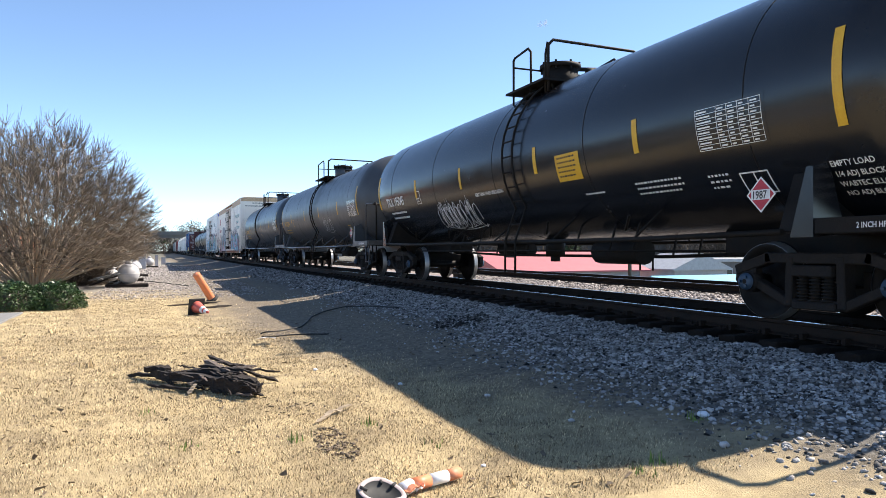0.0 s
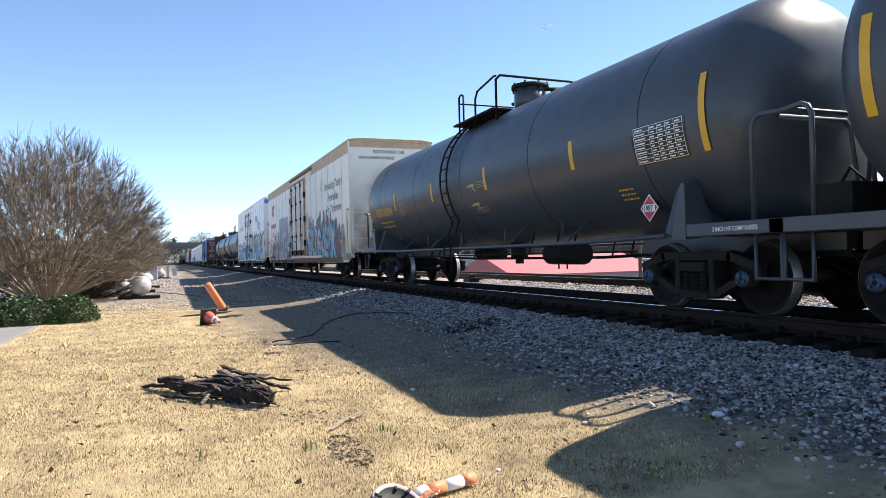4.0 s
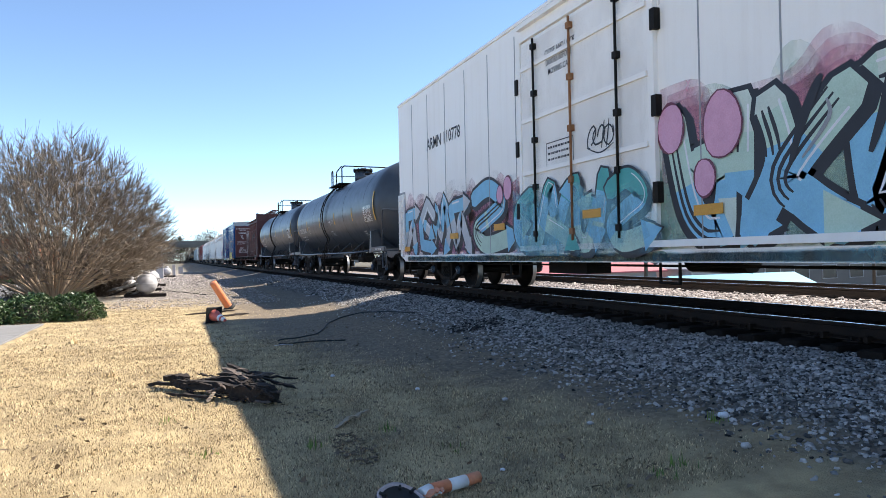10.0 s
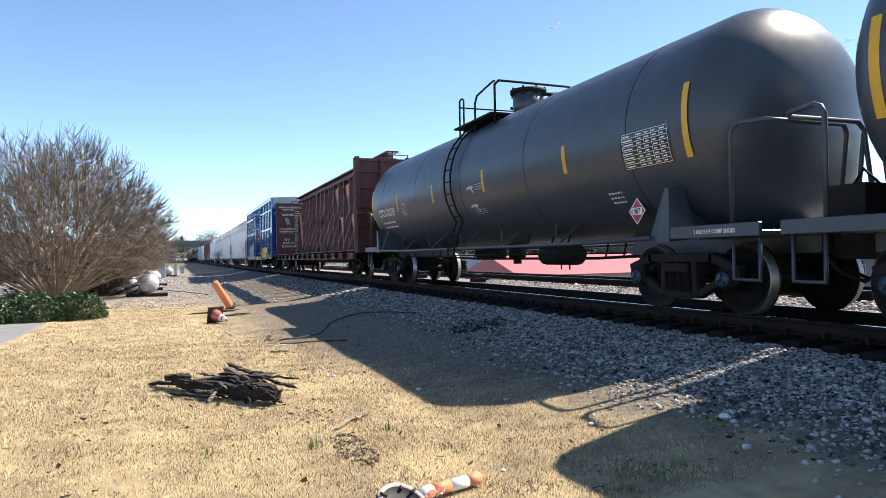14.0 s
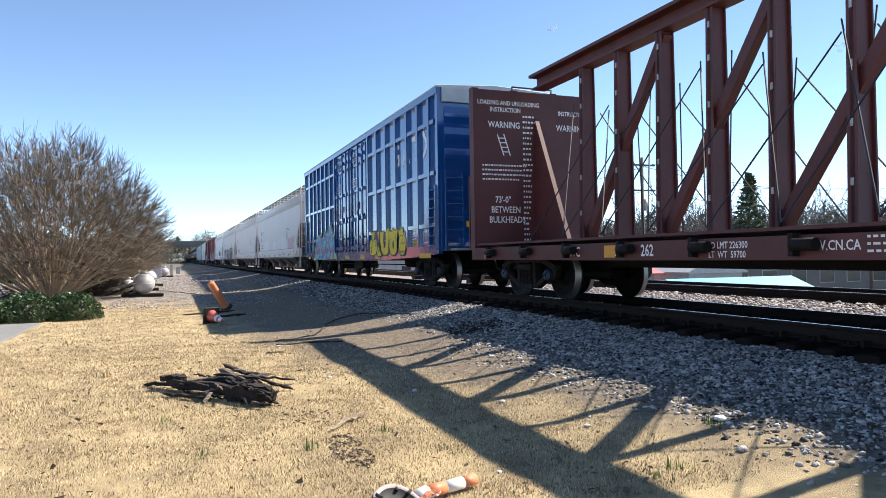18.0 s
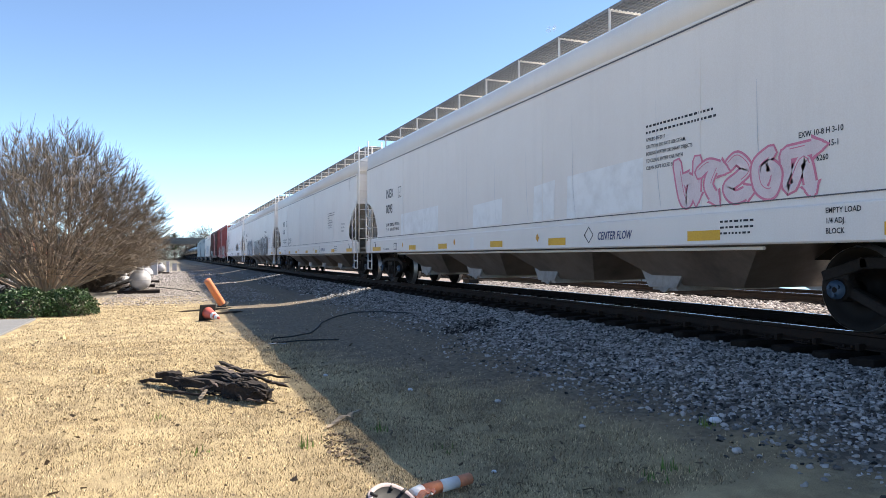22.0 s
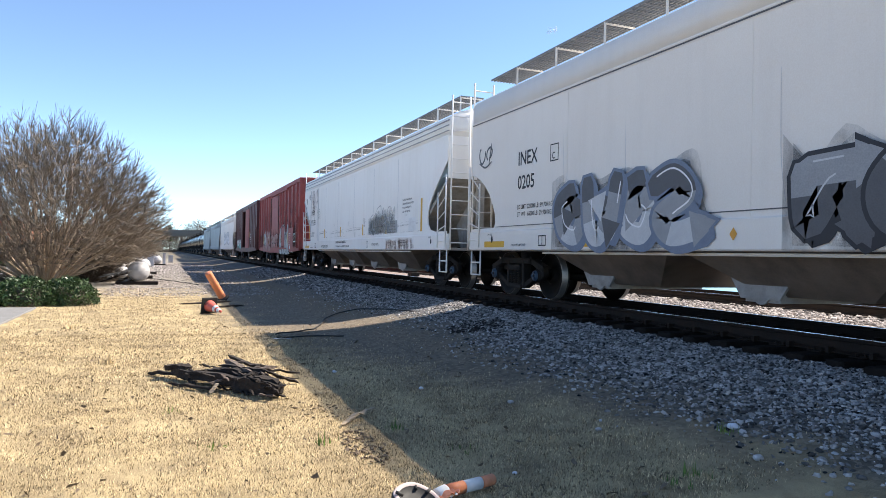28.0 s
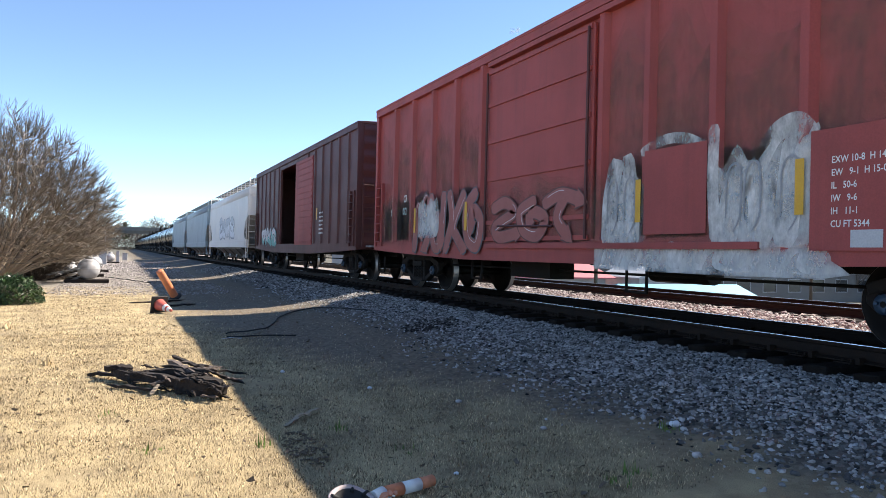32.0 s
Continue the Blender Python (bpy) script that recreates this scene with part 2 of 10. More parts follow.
M["placard_red"] = mat("placard_red", (0.5, 0.03, 0.05), 0.45)
M["ink"] = mat("black_ink", (0.02, 0.022, 0.028), 0.6)
M["ink_blue"] = mat("navy_ink", (0.03, 0.05, 0.16), 0.6)
M["galv"] = mat("galvanised_grating", (0.42, 0.43, 0.44), 0.5, 0.4)
M["rusty_cream"] = mat("rust_stained_cream", (0.5, 0.35, 0.25), 0.65, col2=(0.2, 0.09, 0.05), scale=2.2, amount=0.95)
M["rust"] = mat("rust_stain", (0.25, 0.09, 0.03), 0.8, col2=(0.36, 0.2, 0.1), scale=6, amount=0.9)
PAINT = dict(g_black=(0.015, 0.014, 0.02), g_white=(0.8, 0.8, 0.82), g_teal=(0.06, 0.38, 0.36), g_sky=(0.22, 0.52, 0.72), g_blue=(0.08, 0.2, 0.6), g_lilac=(0.44, 0.3, 0.55),
             g_pink=(0.72, 0.36, 0.5), g_plum=(0.16, 0.03, 0.06), g_yellow=(0.85, 0.62, 0.02), g_mint=(0.5, 0.66, 0.55), g_grey=(0.3, 0.31, 0.33), g_chrome=(0.55, 0.56, 0.58),
             g_orange=(0.7, 0.33, 0.04), g_logo=(0.5, 0.085, 0.075), g_navy=(0.02, 0.06, 0.22), g_peach=(0.72, 0.45, 0.38), g_green=(0.35, 0.6, 0.1), g_dark=(0.09, 0.09, 0.1), g_hpink=(0.66, 0.2, 0.3), g_pale2=(0.62, 0.7, 0.62), g_rosy=(0.34, 0.1, 0.085), g_brown=(0.1, 0.035, 0.03), g_bluegrey=(0.16, 0.2, 0.28), g_blue2=(0.06, 0.3, 0.55), g_tan=(0.5, 0.38, 0.2), g_pale=(0.72, 0.6, 0.61), g_hlilac=(0.5, 0.25, 0.4), g_silver=(0.6, 0.6, 0.58), g_cyan=(0.13, 0.52, 0.68), g_lime=(0.4, 0.62, 0.2))
for _k, _c in PAINT.items():
    M[_k] = mat("spray_" + _k[2:], _c, 0.5, col2=[v * 0.8 for v in _c], scale=4, amount=0.6)


def wheelset_mesh():
    bm = B()
    for s in (-1, 1):
        # flange, tread, rim, dished plate and hub from the inner to the outer face
        lathe(bm, [(s * 0.66, 0.30), (s * 0.66, 0.482), (s * 0.69, 0.480, 1), (s * 0.705, 0.459, 1), (s * 0.802, 0.455, 1), (s * 0.805, 0.448), (s * 0.805, 0.435), (s * 0.803, 0.39), (s * 0.76, 0.36), (s * 0.735, 0.22), (s * 0.765, 0.145), (s * 0.81, 0.13), (s * 0.81, 0.09)], "x", 36)
        lathe(bm, [(s * 0.81, 0.085), (s * 0.93, 0.08), (s * 0.93, 0.115), (s * 1.12, 0.115), (s * 1.13, 0.10, 2), (s * 1.165, 0.095, 2), (s * 1.165, 0.03, 2)], "x", 20)
        for k in range(3):
            a = k * 2.094
            rod(bm, (s * 1.16, 0.06 * math.cos(a), 0.06 * math.sin(a)), (s * 1.19, 0.06 * math.cos(a), 0.06 * math.sin(a)), 0.02, 6, 2)
    rod(bm, (-0.8, 0, 0), (0.8, 0, 0), 0.085, 14)
    return mesh_of("wheelset", bm, ["wheel", "tread", "cap"])


def side_frame_mesh():
    bm = B()
    bars(bm, [(-1.06, 0.60), (-0.62, 0.74), (0.62, 0.74), (1.06, 0.60)], 0.12, "x", -0.075, 0.075)
    bars(bm, [(-0.86, 0.47), (-0.36, 0.24), (0.36, 0.24), (0.86, 0.47)], 0.10, "x", -0.07, 0.07)
    for s in (-1, 1):
        bars(bm, [(s * 0.33, 0.24), (s * 0.31, 0.72)], 0.10, "x", -0.085, 0.085)
        sheet(bm, [(s * 0.80, 0.44), (s * 0.80, 0.64), (s * 1.10, 0.62), (s * 1.12, 0.46), (s * 1.0, 0.36), (s * 0.86, 0.36)], "x", -0.06, 0.06)
        rod(bm, (-0.10, s * 0.89, 0.457), (0.06, s * 0.89, 0.457), 0.13, 14)
    box(bm, -0.1, 0.1, -0.27, 0.27, 0.18, 0.27)
    box(bm, -0.13, 0.09, -0.25, 0.25, 0.54, 0.66)
    return mesh_of("side_frame", bm, "side", 0.012)


def spring_mesh():
    bm = B()
    prof = []
    for i in range(8):
        prof += [(0.27 + i * 0.036, 0.05), (0.27 + i * 0.036 + 0.008, 0.078), (0.27 + i * 0.036 + 0.02, 0.078), (0.27 + i * 0.036 + 0.028, 0.05)]
    lathe(bm, prof, "z", 12)
    return mesh_of("spring", bm, "iron")


def bolster_mesh():
    bm = B()
    sheet(bm, [(-1.08, 0.54), (-0.5, 0.40), (0.5, 0.40), (1.08, 0.54), (1.08, 0.66), (0.3, 0.78), (-0.3, 0.78), (-1.08, 0.66)], "y", -0.19, 0.19)
    for s in (-1, 1):
        box(bm, -0.75, 0.75, s * 0.42 - 0.04, s * 0.42 + 0.04, 0.36, 0.48)
        for x in (-0.74, 0.74):
            box(bm, x - 0.05, x + 0.05, s * 0.40 - 0.03, s * 0.40 + 0.06, 0.3, 0.6)
    rod(bm, (-0.3, -0.75, 0.5), (0.3, 0.75, 0.52), 0.02, 6)
    return mesh_of("bolster", bm, "iron", 0.01)


GEAR = dict(w=wheelset_mesh(), f=side_frame_mesh(), s=spring_mesh(), b=bolster_mesh())


def bogie(car, y, at, spin=True):
    b = part("bogie", GEAR["b"], None, car, at=(0, y, 0))
    for s in (-1, 1):
        f = part("side_frame", GEAR["f"], None, b, at=(s * 1.02, 0, 0))
        if s > 0:
            f.rotation_euler.z = math.pi
        for k in (-1, 0, 1) if spin else ():
            part("spring", GEAR["s"], None, b, at=(s * 1.05, k * 0.155, 0))
    for k in (-0.89, 0.89):
        w = part("wheelset", GEAR["w"], None, b, at=(0, k, 0.457))
        if spin:
            WHEELS.append((w, k, at + y + k))
    return b


def coupler_mesh():
    bm = B()
    box(bm, -0.12, 0.12, -0.5, 0.35, 0.74, 0.98)
    sheet(bm, [(-0.2, 0.3), (0.17, 0.3), (0.2, 0.5), (0.1, 0.72), (0.02, 0.62), (0.02, 0.48), (-0.1, 0.48), (-0.14, 0.66), (-0.22, 0.66)], "z", 0.70, 1.0)
    pipe(bm, [(0.35, 0.1, 0.8), (0.38, 0.35, 0.55), (0.3, 0.6, 0.45), (0.1, 0.8, 0.6)], 0.025, 6)
    rod(bm, (-1.3, 0.05, 1.0), (-0.1, 0.35, 1.0), 0.014, 6)
    return mesh_of("coupler", bm, "iron", 0.008)


GEAR["c"] = coupler_mesh()


def couplers(car, y0, y1):
    a = part("coupler", GEAR["c"], None, car, at=(0, y1, 0))
    b = part("coupler", GEAR["c"], None, car, at=(0, y0, 0))
    b.rotation_euler.z = math.pi
    return a, b


def brake_wheel(car, x, y, z, m="iron"):
    bm = B()
    n = 24
    ring = [(x + 0.27 * math.cos(6.2832 * i / n), y, z + 0.27 * math.sin(6.2832 * i / n)) for i in range(n + 1)]
    pipe(bm, ring, 0.018, 6)
    for k in range(6):
        a = k * 1.0472
        rod(bm, (x, y, z), (x + 0.26 * math.cos(a), y, z + 0.26 * math.sin(a)), 0.012, 5)
    rod(bm, (x, y - 0.03, z), (x, y + 0.15, z), 0.06, 10)
    return part("brake_wheel", bm, m, car, "spoked hand brake wheel")


def ladder(car, pts_a, pts_b, rungs, r=0.022, m="iron", name="ladder"):
    """Two stiles along lines of points, and a rung of its own at each listed share of the height."""
    bm = B()
    pipe(bm, pts_a, r, 6)
    lad = part(name, bm, m, car)
    bm = B()
    pipe(bm, pts_b, r, 6)
    part("stile", bm, m, lad)

    def along(p, f):
        g = f * (len(p) - 1)
        i = min(int(g), len(p) - 2)
        return Vector(p[i]).lerp(Vector(p[i + 1]), g - i)
    for k in range(rungs):
        f = (k + 0.5) / rungs
        bm = B()
        rod(bm, along(pts_a, f), along(pts_b, f), r * 0.7, 6)
        part("rung", bm, m, lad)
    return lad


# ---- lettering and spray paint ----
def flat(hw):
    return lambda u, v, d: (-hw - d, -u, v)


def end_flat(y):
    """The front end wall, read from ahead; u grows away from the near corner."""
    return lambda u, v, d: (-1.6 + u, y - d, v)


def round_side(R, zc):
    return lambda u, v, d: (-(R + d) * math.cos((v - zc) / R), -u, zc + (R + d) * math.sin((v - zc) / R))


TEXT = {}


def lettering(car, mapf, s, u, v, size, m, wide=0.82, d=0.004, slant=0.0, label="", name="lettering"):
    """Words whose first letter starts at u (towards the front), with the foot of the letters at v."""
    if s not in TEXT:
        cu = bpy.data.curves.new("text", "FONT")
        cu.body, cu.resolution_u, cu.offset = s, 2, 0.014
        ob = bpy.data.objects.new("text", cu)
        me = bpy.data.meshes.new_from_object(ob)
        TEXT[s] = ([tuple(q.co) for q in me.vertices], [tuple(p.vertices) for p in me.polygons])
        bpy.data.objects.remove(ob)
    vs, fs = TEXT[s]
    me = bpy.data.meshes.new(name)
    k = size * 1.4
    me.from_pydata([mapf(u + x * k * wide + y * k * slant, v + y * k, d) for x, y, z in vs], [], fs)
    me.materials.append(M[m])
    ob = new(name, me)
    ob.parent = car
    return tagged(ob, label) if label else ob


def stroke_pts(pts, k=5):
    out = []
    n = len(pts)
    for i in range(n - 1):
        p0, p1, p2, p3 = (Vector(pts[max(i - 1, 0)]), Vector(pts[i]), Vector(pts[i + 1]), Vector(pts[min(i + 2, n - 1)]))
        for j in range(k):
            t = j / k
            out.append(0.5 * ((2 * p1) + (p2 - p0) * t + (2 * p0 - 5 * p1 + 4 * p2 - p3) * t * t + (3 * p1 - p0 - 3 * p2 + p3) * t ** 3))
    out.append(Vector(pts[-1]))
    return out


def ribbon(bm, mapf, pts, w, d, mi, taper=False):
    pts = [Vector(p) for p in pts]
    row = []
    n = len(pts)
    for i, p in enumerate(pts):
        t = pts[min(i + 1, n - 1)] - pts[max(i - 1, 0)]
        t = t.normalized() if t.length > 1e-6 else Vector((1, 0))
        ww = w * (0.35 + 0.65 * math.sin(3.14 * (i + 0.5) / n)) if taper else w
        o = Vector((-t.y, t.x)) * ww / 2
        row.append((bm.verts.new(mapf(*(p + o), d)), bm.verts.new(mapf(*(p - o), d))))
    for a, b in zip(row, row[1:]):
        bm.faces.new((a[0], b[0], b[1], a[1])).material_index = mi
    for q, s in ((0, -1), (-1, 1)):
        p = pts[q]
        t = (pts[1] - pts[0]) if q == 0 else (pts[-1] - pts[-2])
        t = t.normalized() * s
        o = Vector((-t.y, t.x)) * w / 2
        if not taper:
            bm.faces.new([bm.verts.new(mapf(*(p + x), d)) for x in (o, o * 0.6 + t * w * 0.4, -o * 0.6 + t * w * 0.4, -o)]).material_index = mi


def blob(bm, mapf, u, v, ru, rv, d, mi, rnd, rough=0.12, n=18):
    ph = rnd.random() * 6
    pts = []
    for i in range(n):
        a = 6.2832 * i / n
        q = 1 + rough * math.sin(3 * a + ph) + rough * (rnd.random() - 0.5)
        pts.append(bm.verts.new(mapf(u + ru * q * math.cos(a), v + rv * q * math.sin(a), d)))
    bm.faces.new(pts).material_index = mi


def poly(bm, mapf, pts, d, mi):
    bm.faces.new([bm.verts.new(mapf(u, v, d)) for u, v in pts]).material_index = mi


def wash_material(name, colour, cover, scale=2.0, seed=0.0):
    """Thin overspray or grime: paint broken up by its own cloudy cover."""
    m = bpy.data.materials.new(name)
    m.use_nodes = True
    nt = m.node_tree
    p = nt.nodes["Principled BSDF"]
    p.inputs["Base Color"].default_value = (*colour, 1)
    p.inputs["Roughness"].default_value = 0.75
    tc = nt.nodes.new("ShaderNodeTexCoord")
    mp = nt.nodes.new("ShaderNodeMapping")
    mp.inputs["Location"].default_value = (seed, seed * 1.7, seed * 0.6)
    mp.inputs["Scale"].default_value = (1, 1, 0.55)
    no = nt.nodes.new("ShaderNodeTexNoise")
    no.inputs["Scale"].default_value = scale
    no.inputs["Detail"].default_value = 7
    no.inputs["Roughness"].default_value = 0.68
    rp = nt.nodes.new("ShaderNodeMapRange")
    rp.inputs["From Min"].default_value = 0.36
    rp.inputs["From Max"].default_value = 0.7
    rp.inputs["To Max"].default_value = 1 - (1 - cover) ** 0.4
    nt.links.new(tc.outputs["Object"], mp.inputs["Vector"])
    nt.links.new(mp.outputs["Vector"], no.inputs["Vector"])
    nt.links.new(no.outputs["Fac"], rp.inputs["Value"])
    nt.links.new(rp.outputs["Result"], p.inputs["Alpha"])
    M[name] = m


wash_material("w_pink", (0.72, 0.32, 0.42), 0.85, 1.6, 2.0)
wash_material("w_mint", (0.5, 0.68, 0.55), 0.8, 1.5, 5.0)
wash_material("w_sky", (0.32, 0.66, 0.75), 0.8, 1.6, 9.0)
wash_material("w_grime", (0.2, 0.15, 0.11), 0.32, 1.8, 3.0)
wash_material("w_stain", (0.3, 0.2, 0.12), 0.35, 1.3, 11.0)
wash_material("w_mauve", (0.7, 0.42, 0.45), 0.85, 0.8, 12.0)
wash_material("w_rust", (0.28, 0.1, 0.04), 0.8, 2.4, 7.0)
wash_material("w_white", (0.8, 0.8, 0.78), 0.95, 2.0, 4.0)
wash_material("w_silver", (0.5, 0.5, 0.48), 0.8, 1.8, 13.0)
wash_material("w_worn", (0.82, 0.82, 0.8), 0.999, 3.0, 14.0)
wash_material("w_dark", (0.03, 0.03, 0.035), 0.85, 2.0, 8.0)


def soft_stain(name, colour, cover, centre, radius, scale):
    """A stain that fades out from its middle, broken up by noise."""
    wash_material(name, colour, cover, scale)
    t = M[name].node_tree
    tc = t.nodes["Texture Coordinate"]
    mp = t.nodes.new("ShaderNodeMapping")
    mp.inputs["Location"].default_value = tuple(-c / r for c, r in zip(centre, radius))
    mp.inputs["Scale"].default_value = tuple(1 / r for r in radius)
    gr = t.nodes.new("ShaderNodeTexGradient")
    gr.gradient_type = "QUADRATIC_SPHERE"
    mul = t.nodes.new("ShaderNodeMath")
    mul.operation, mul.use_clamp = "MULTIPLY", True
    t.links.new(tc.outputs["Object"], mp.inputs["Vector"])
    t.links.new(mp.outputs["Vector"], gr.inputs["Vector"])
    t.links.new(t.nodes["Map Range"].outputs["Result"], mul.inputs[0])
    t.links.new(gr.outputs["Fac"], mul.inputs[1])
    t.links.new(mul.outputs[0], t.nodes["Principled BSDF"].inputs["Alpha"])


soft_stain("soot", (0.2, 0.13, 0.08), 0.97, (-0.45, -11.2, 3.1), (0.75, 9.0, 1.5), 0.6)
soft_stain("end_dirt", (0.36, 0.25, 0.155), 0.999, (-0.5, -10.7, 0.8), (4.6, 9.0, 4.0), 1.2)


def wash(car, mapf, u0, u1, v0, v1, m, d=0.0015, seed=1, name="paint_wash", lobes=0):
    """A cloud of thin paint with a lobed, feathered outline: four coats, each smaller than the last."""
    rnd = random.Random(seed)
    k = lobes or max(6, int((u1 - u0) / 0.35))
    pts = [(u0, v0), (u1, v0), (u1 + 0.1, (v0 + v1) / 2)]
    pts += [(u1 - (u1 - u0) * i / k, v1 - rnd.uniform(0, 0.3) * (v1 - v0)) for i in range(k + 1)]
    pts = [tuple(p) for p in stroke_pts(pts, 3)]
    uc, vc, h = (u0 + u1) / 2, v0 + 0.3 * (v1 - v0), v1 - v0
    bm = B()
    for q in range(4):
        e = 0.1 * h * q
        poly(bm, mapf, [(uc + (u - uc) * (1 - 2 * e / (u1 - u0)), vc + (v - vc) * (1 - 0.13 * q)) for u, v in pts], d + 0.0002 * q, 0)
    return tagged(part(name, bm, m, car), kind="stuff")


GLYPHS = [[[(-0.1, 0.1), (0.3, 1.05), (0.55, 0.35), (0.95, 0.95)], [(0.1, 0.42), (0.7, 0.2), (1.1, 0.02)]],
          [[(0.0, 0.95), (0.25, 0.1), (0.6, 0.75), (0.98, 0.0)], [(0.1, 0.98), (0.95, 1.03)]],
          [[(0.0, 0.88), (0.5, 1.02), (0.9, 0.72), (0.5, 0.5), (0.1, 0.28), (0.4, 0.0), (1.15, 0.12)]],
          [[(0.02, 1.05), (0.2, 0.2), (0.6, 0.0), (0.8, 0.5), (0.42, 0.64)], [(1.0, 1.05), (0.92, 0.1)]],
          [[(-0.08, 0.0), (0.1, 0.9), (0.45, 0.25), (0.7, 1.05), (1.08, 0.35), (0.85, -0.02)]],
          [[(1.05, 0.75), (0.5, 1.05), (0.08, 0.6), (0.3, 0.1), (1.12, 0.03)], [(0.42, 0.56), (0.95, 0.33)]],
          [[(0.1, 1.06), (0.32, 0.55), (0.02, 0.0)], [(1.0, 1.02), (0.45, 0.45), (0.7, 0.2), (1.1, -0.02)]],
          [[(-0.12, 0.84), (0.4, 1.02), (1.1, 0.84)], [(0.62, 0.95), (0.35, 0.45), (0.68, 0.0)]],
          [[(0.62, 1.03), (0.1, 0.75), (0.2, 0.2), (0.7, 0.04), (0.96, 0.5), (0.55, 0.72), (0.4, 0.4)]]]


def letters(car, mapf, u0, u1, v0, v1, seed, word, fills, outline="g_black", w=0.26, line=0.05, base=0.004, soft=True, shine="g_white", shade=(0.09, -0.07), echo=0, label=""):
    """A painted piece: fat strokes in colours banded by height, with a drop shadow, an outline, thin highlights and echo lines."""
    rnd = random.Random(seed)
    bm = B()
    nf, cw, h = len(fills), (u1 - u0) / len(word), v1 - v0
    for i, g in enumerate(word):
        lean, sw, sh = rnd.uniform(-0.12, 0.22), rnd.uniform(0.88, 1.02), rnd.uniform(0.9, 1.06)
        d = base + 0.003 * (i % 2)
        shift = rnd.random()
        runs = []
        for st in GLYPHS[g]:
            pts = [(u0 + cw * (i + 0.1) + cw * 0.9 * sw * (x + lean * (y - 0.5)) + rnd.uniform(-0.03, 0.03), v0 + w * 0.5 + (h - w) * sh * y) for x, y in st]
            if soft:
                run = [tuple(p) for p in stroke_pts(pts, 7)]
            else:
                run = [tuple(Vector(a).lerp(Vector(b), k / 6)) for a, b in zip(pts, pts[1:]) for k in range(6)] + [pts[-1]]
            runs.append([(a, max(b, v0 + w * 0.5)) for a, b in run])
        for k, run in enumerate(runs):
            e = 0.0002 * k
            ribbon(bm, mapf, [(a + shade[0], b + shade[1]) for a, b in run], w + line, d + e, 0)
            ribbon(bm, mapf, run, w + 2 * line, d + 0.0004 + e, 0)
            # a flared tip, as painters end a stroke
            a, b = Vector(run[-2]), Vector(run[-1])
            t = (b - a).normalized() if (b - a).length > 1e-6 else Vector((1, 0))
            o = Vector((-t.y, t.x))
            for g2, dz, mi in ((line * 1.4, 0.0005, 0), (0.0, 0.00125, 2 + rnd.randrange(nf))):
                tip = [b - t * w * 0.5 + o * (w * 0.75 + g2), b + t * (w * 0.85 + g2), b - t * w * 0.5 - o * (w * 0.75 + g2)]
                poly(bm, mapf, [(p.x, max(p.y, v0 - 0.03)) for p in tip], d + dz + e, mi)
        for k, run in enumerate(runs):
            e = 0.00015 * k
            n0 = len(bm.faces)
            ribbon(bm, mapf, run, w, d + 0.0011 + e, 2)
            bm.faces.ensure_lookup_table()
            for f in bm.faces[n0:]:
                c = f.calc_center_median()
                band = min(nf - 1, max(0, int(((c.z - v0) / h + 0.3 * (shift - 0.5)) * nf + 0.25 * math.sin(c.y * 9))))
                f.material_index = 2 + (band if soft else (band + 2 * i + k) % nf)
            m = len(run)
            a0 = rnd.randrange(max(1, m // 3))
            part_run = run[a0:a0 + max(4, m // 2)]
            off = []
            for q, p in enumerate(part_run):
                t = Vector(part_run[min(q + 1, len(part_run) - 1)]) - Vector(part_run[max(q - 1, 0)])
                t = t.normalized() if t.length > 1e-6 else Vector((1, 0))
                off.append((p[0] - t.y * w * 0.3, p[1] + t.x * w * 0.3))
            ribbon(bm, mapf, off, line * (0.4 if soft else 0.65), d + 0.0018 + e, 1)
            for q in range(echo):
                o2 = [(p[0] + (a[0] - p[0]) * (-0.15 - 0.7 * q), p[1] + (a[1] - p[1]) * (-0.15 - 0.7 * q)) for p, a in zip(part_run, off)]
                ribbon(bm, mapf, o2, line * 0.7, d + 0.0018 + e, 0, True)
    return part("graffiti", bm, [outline, shine] + list(fills), car, label)


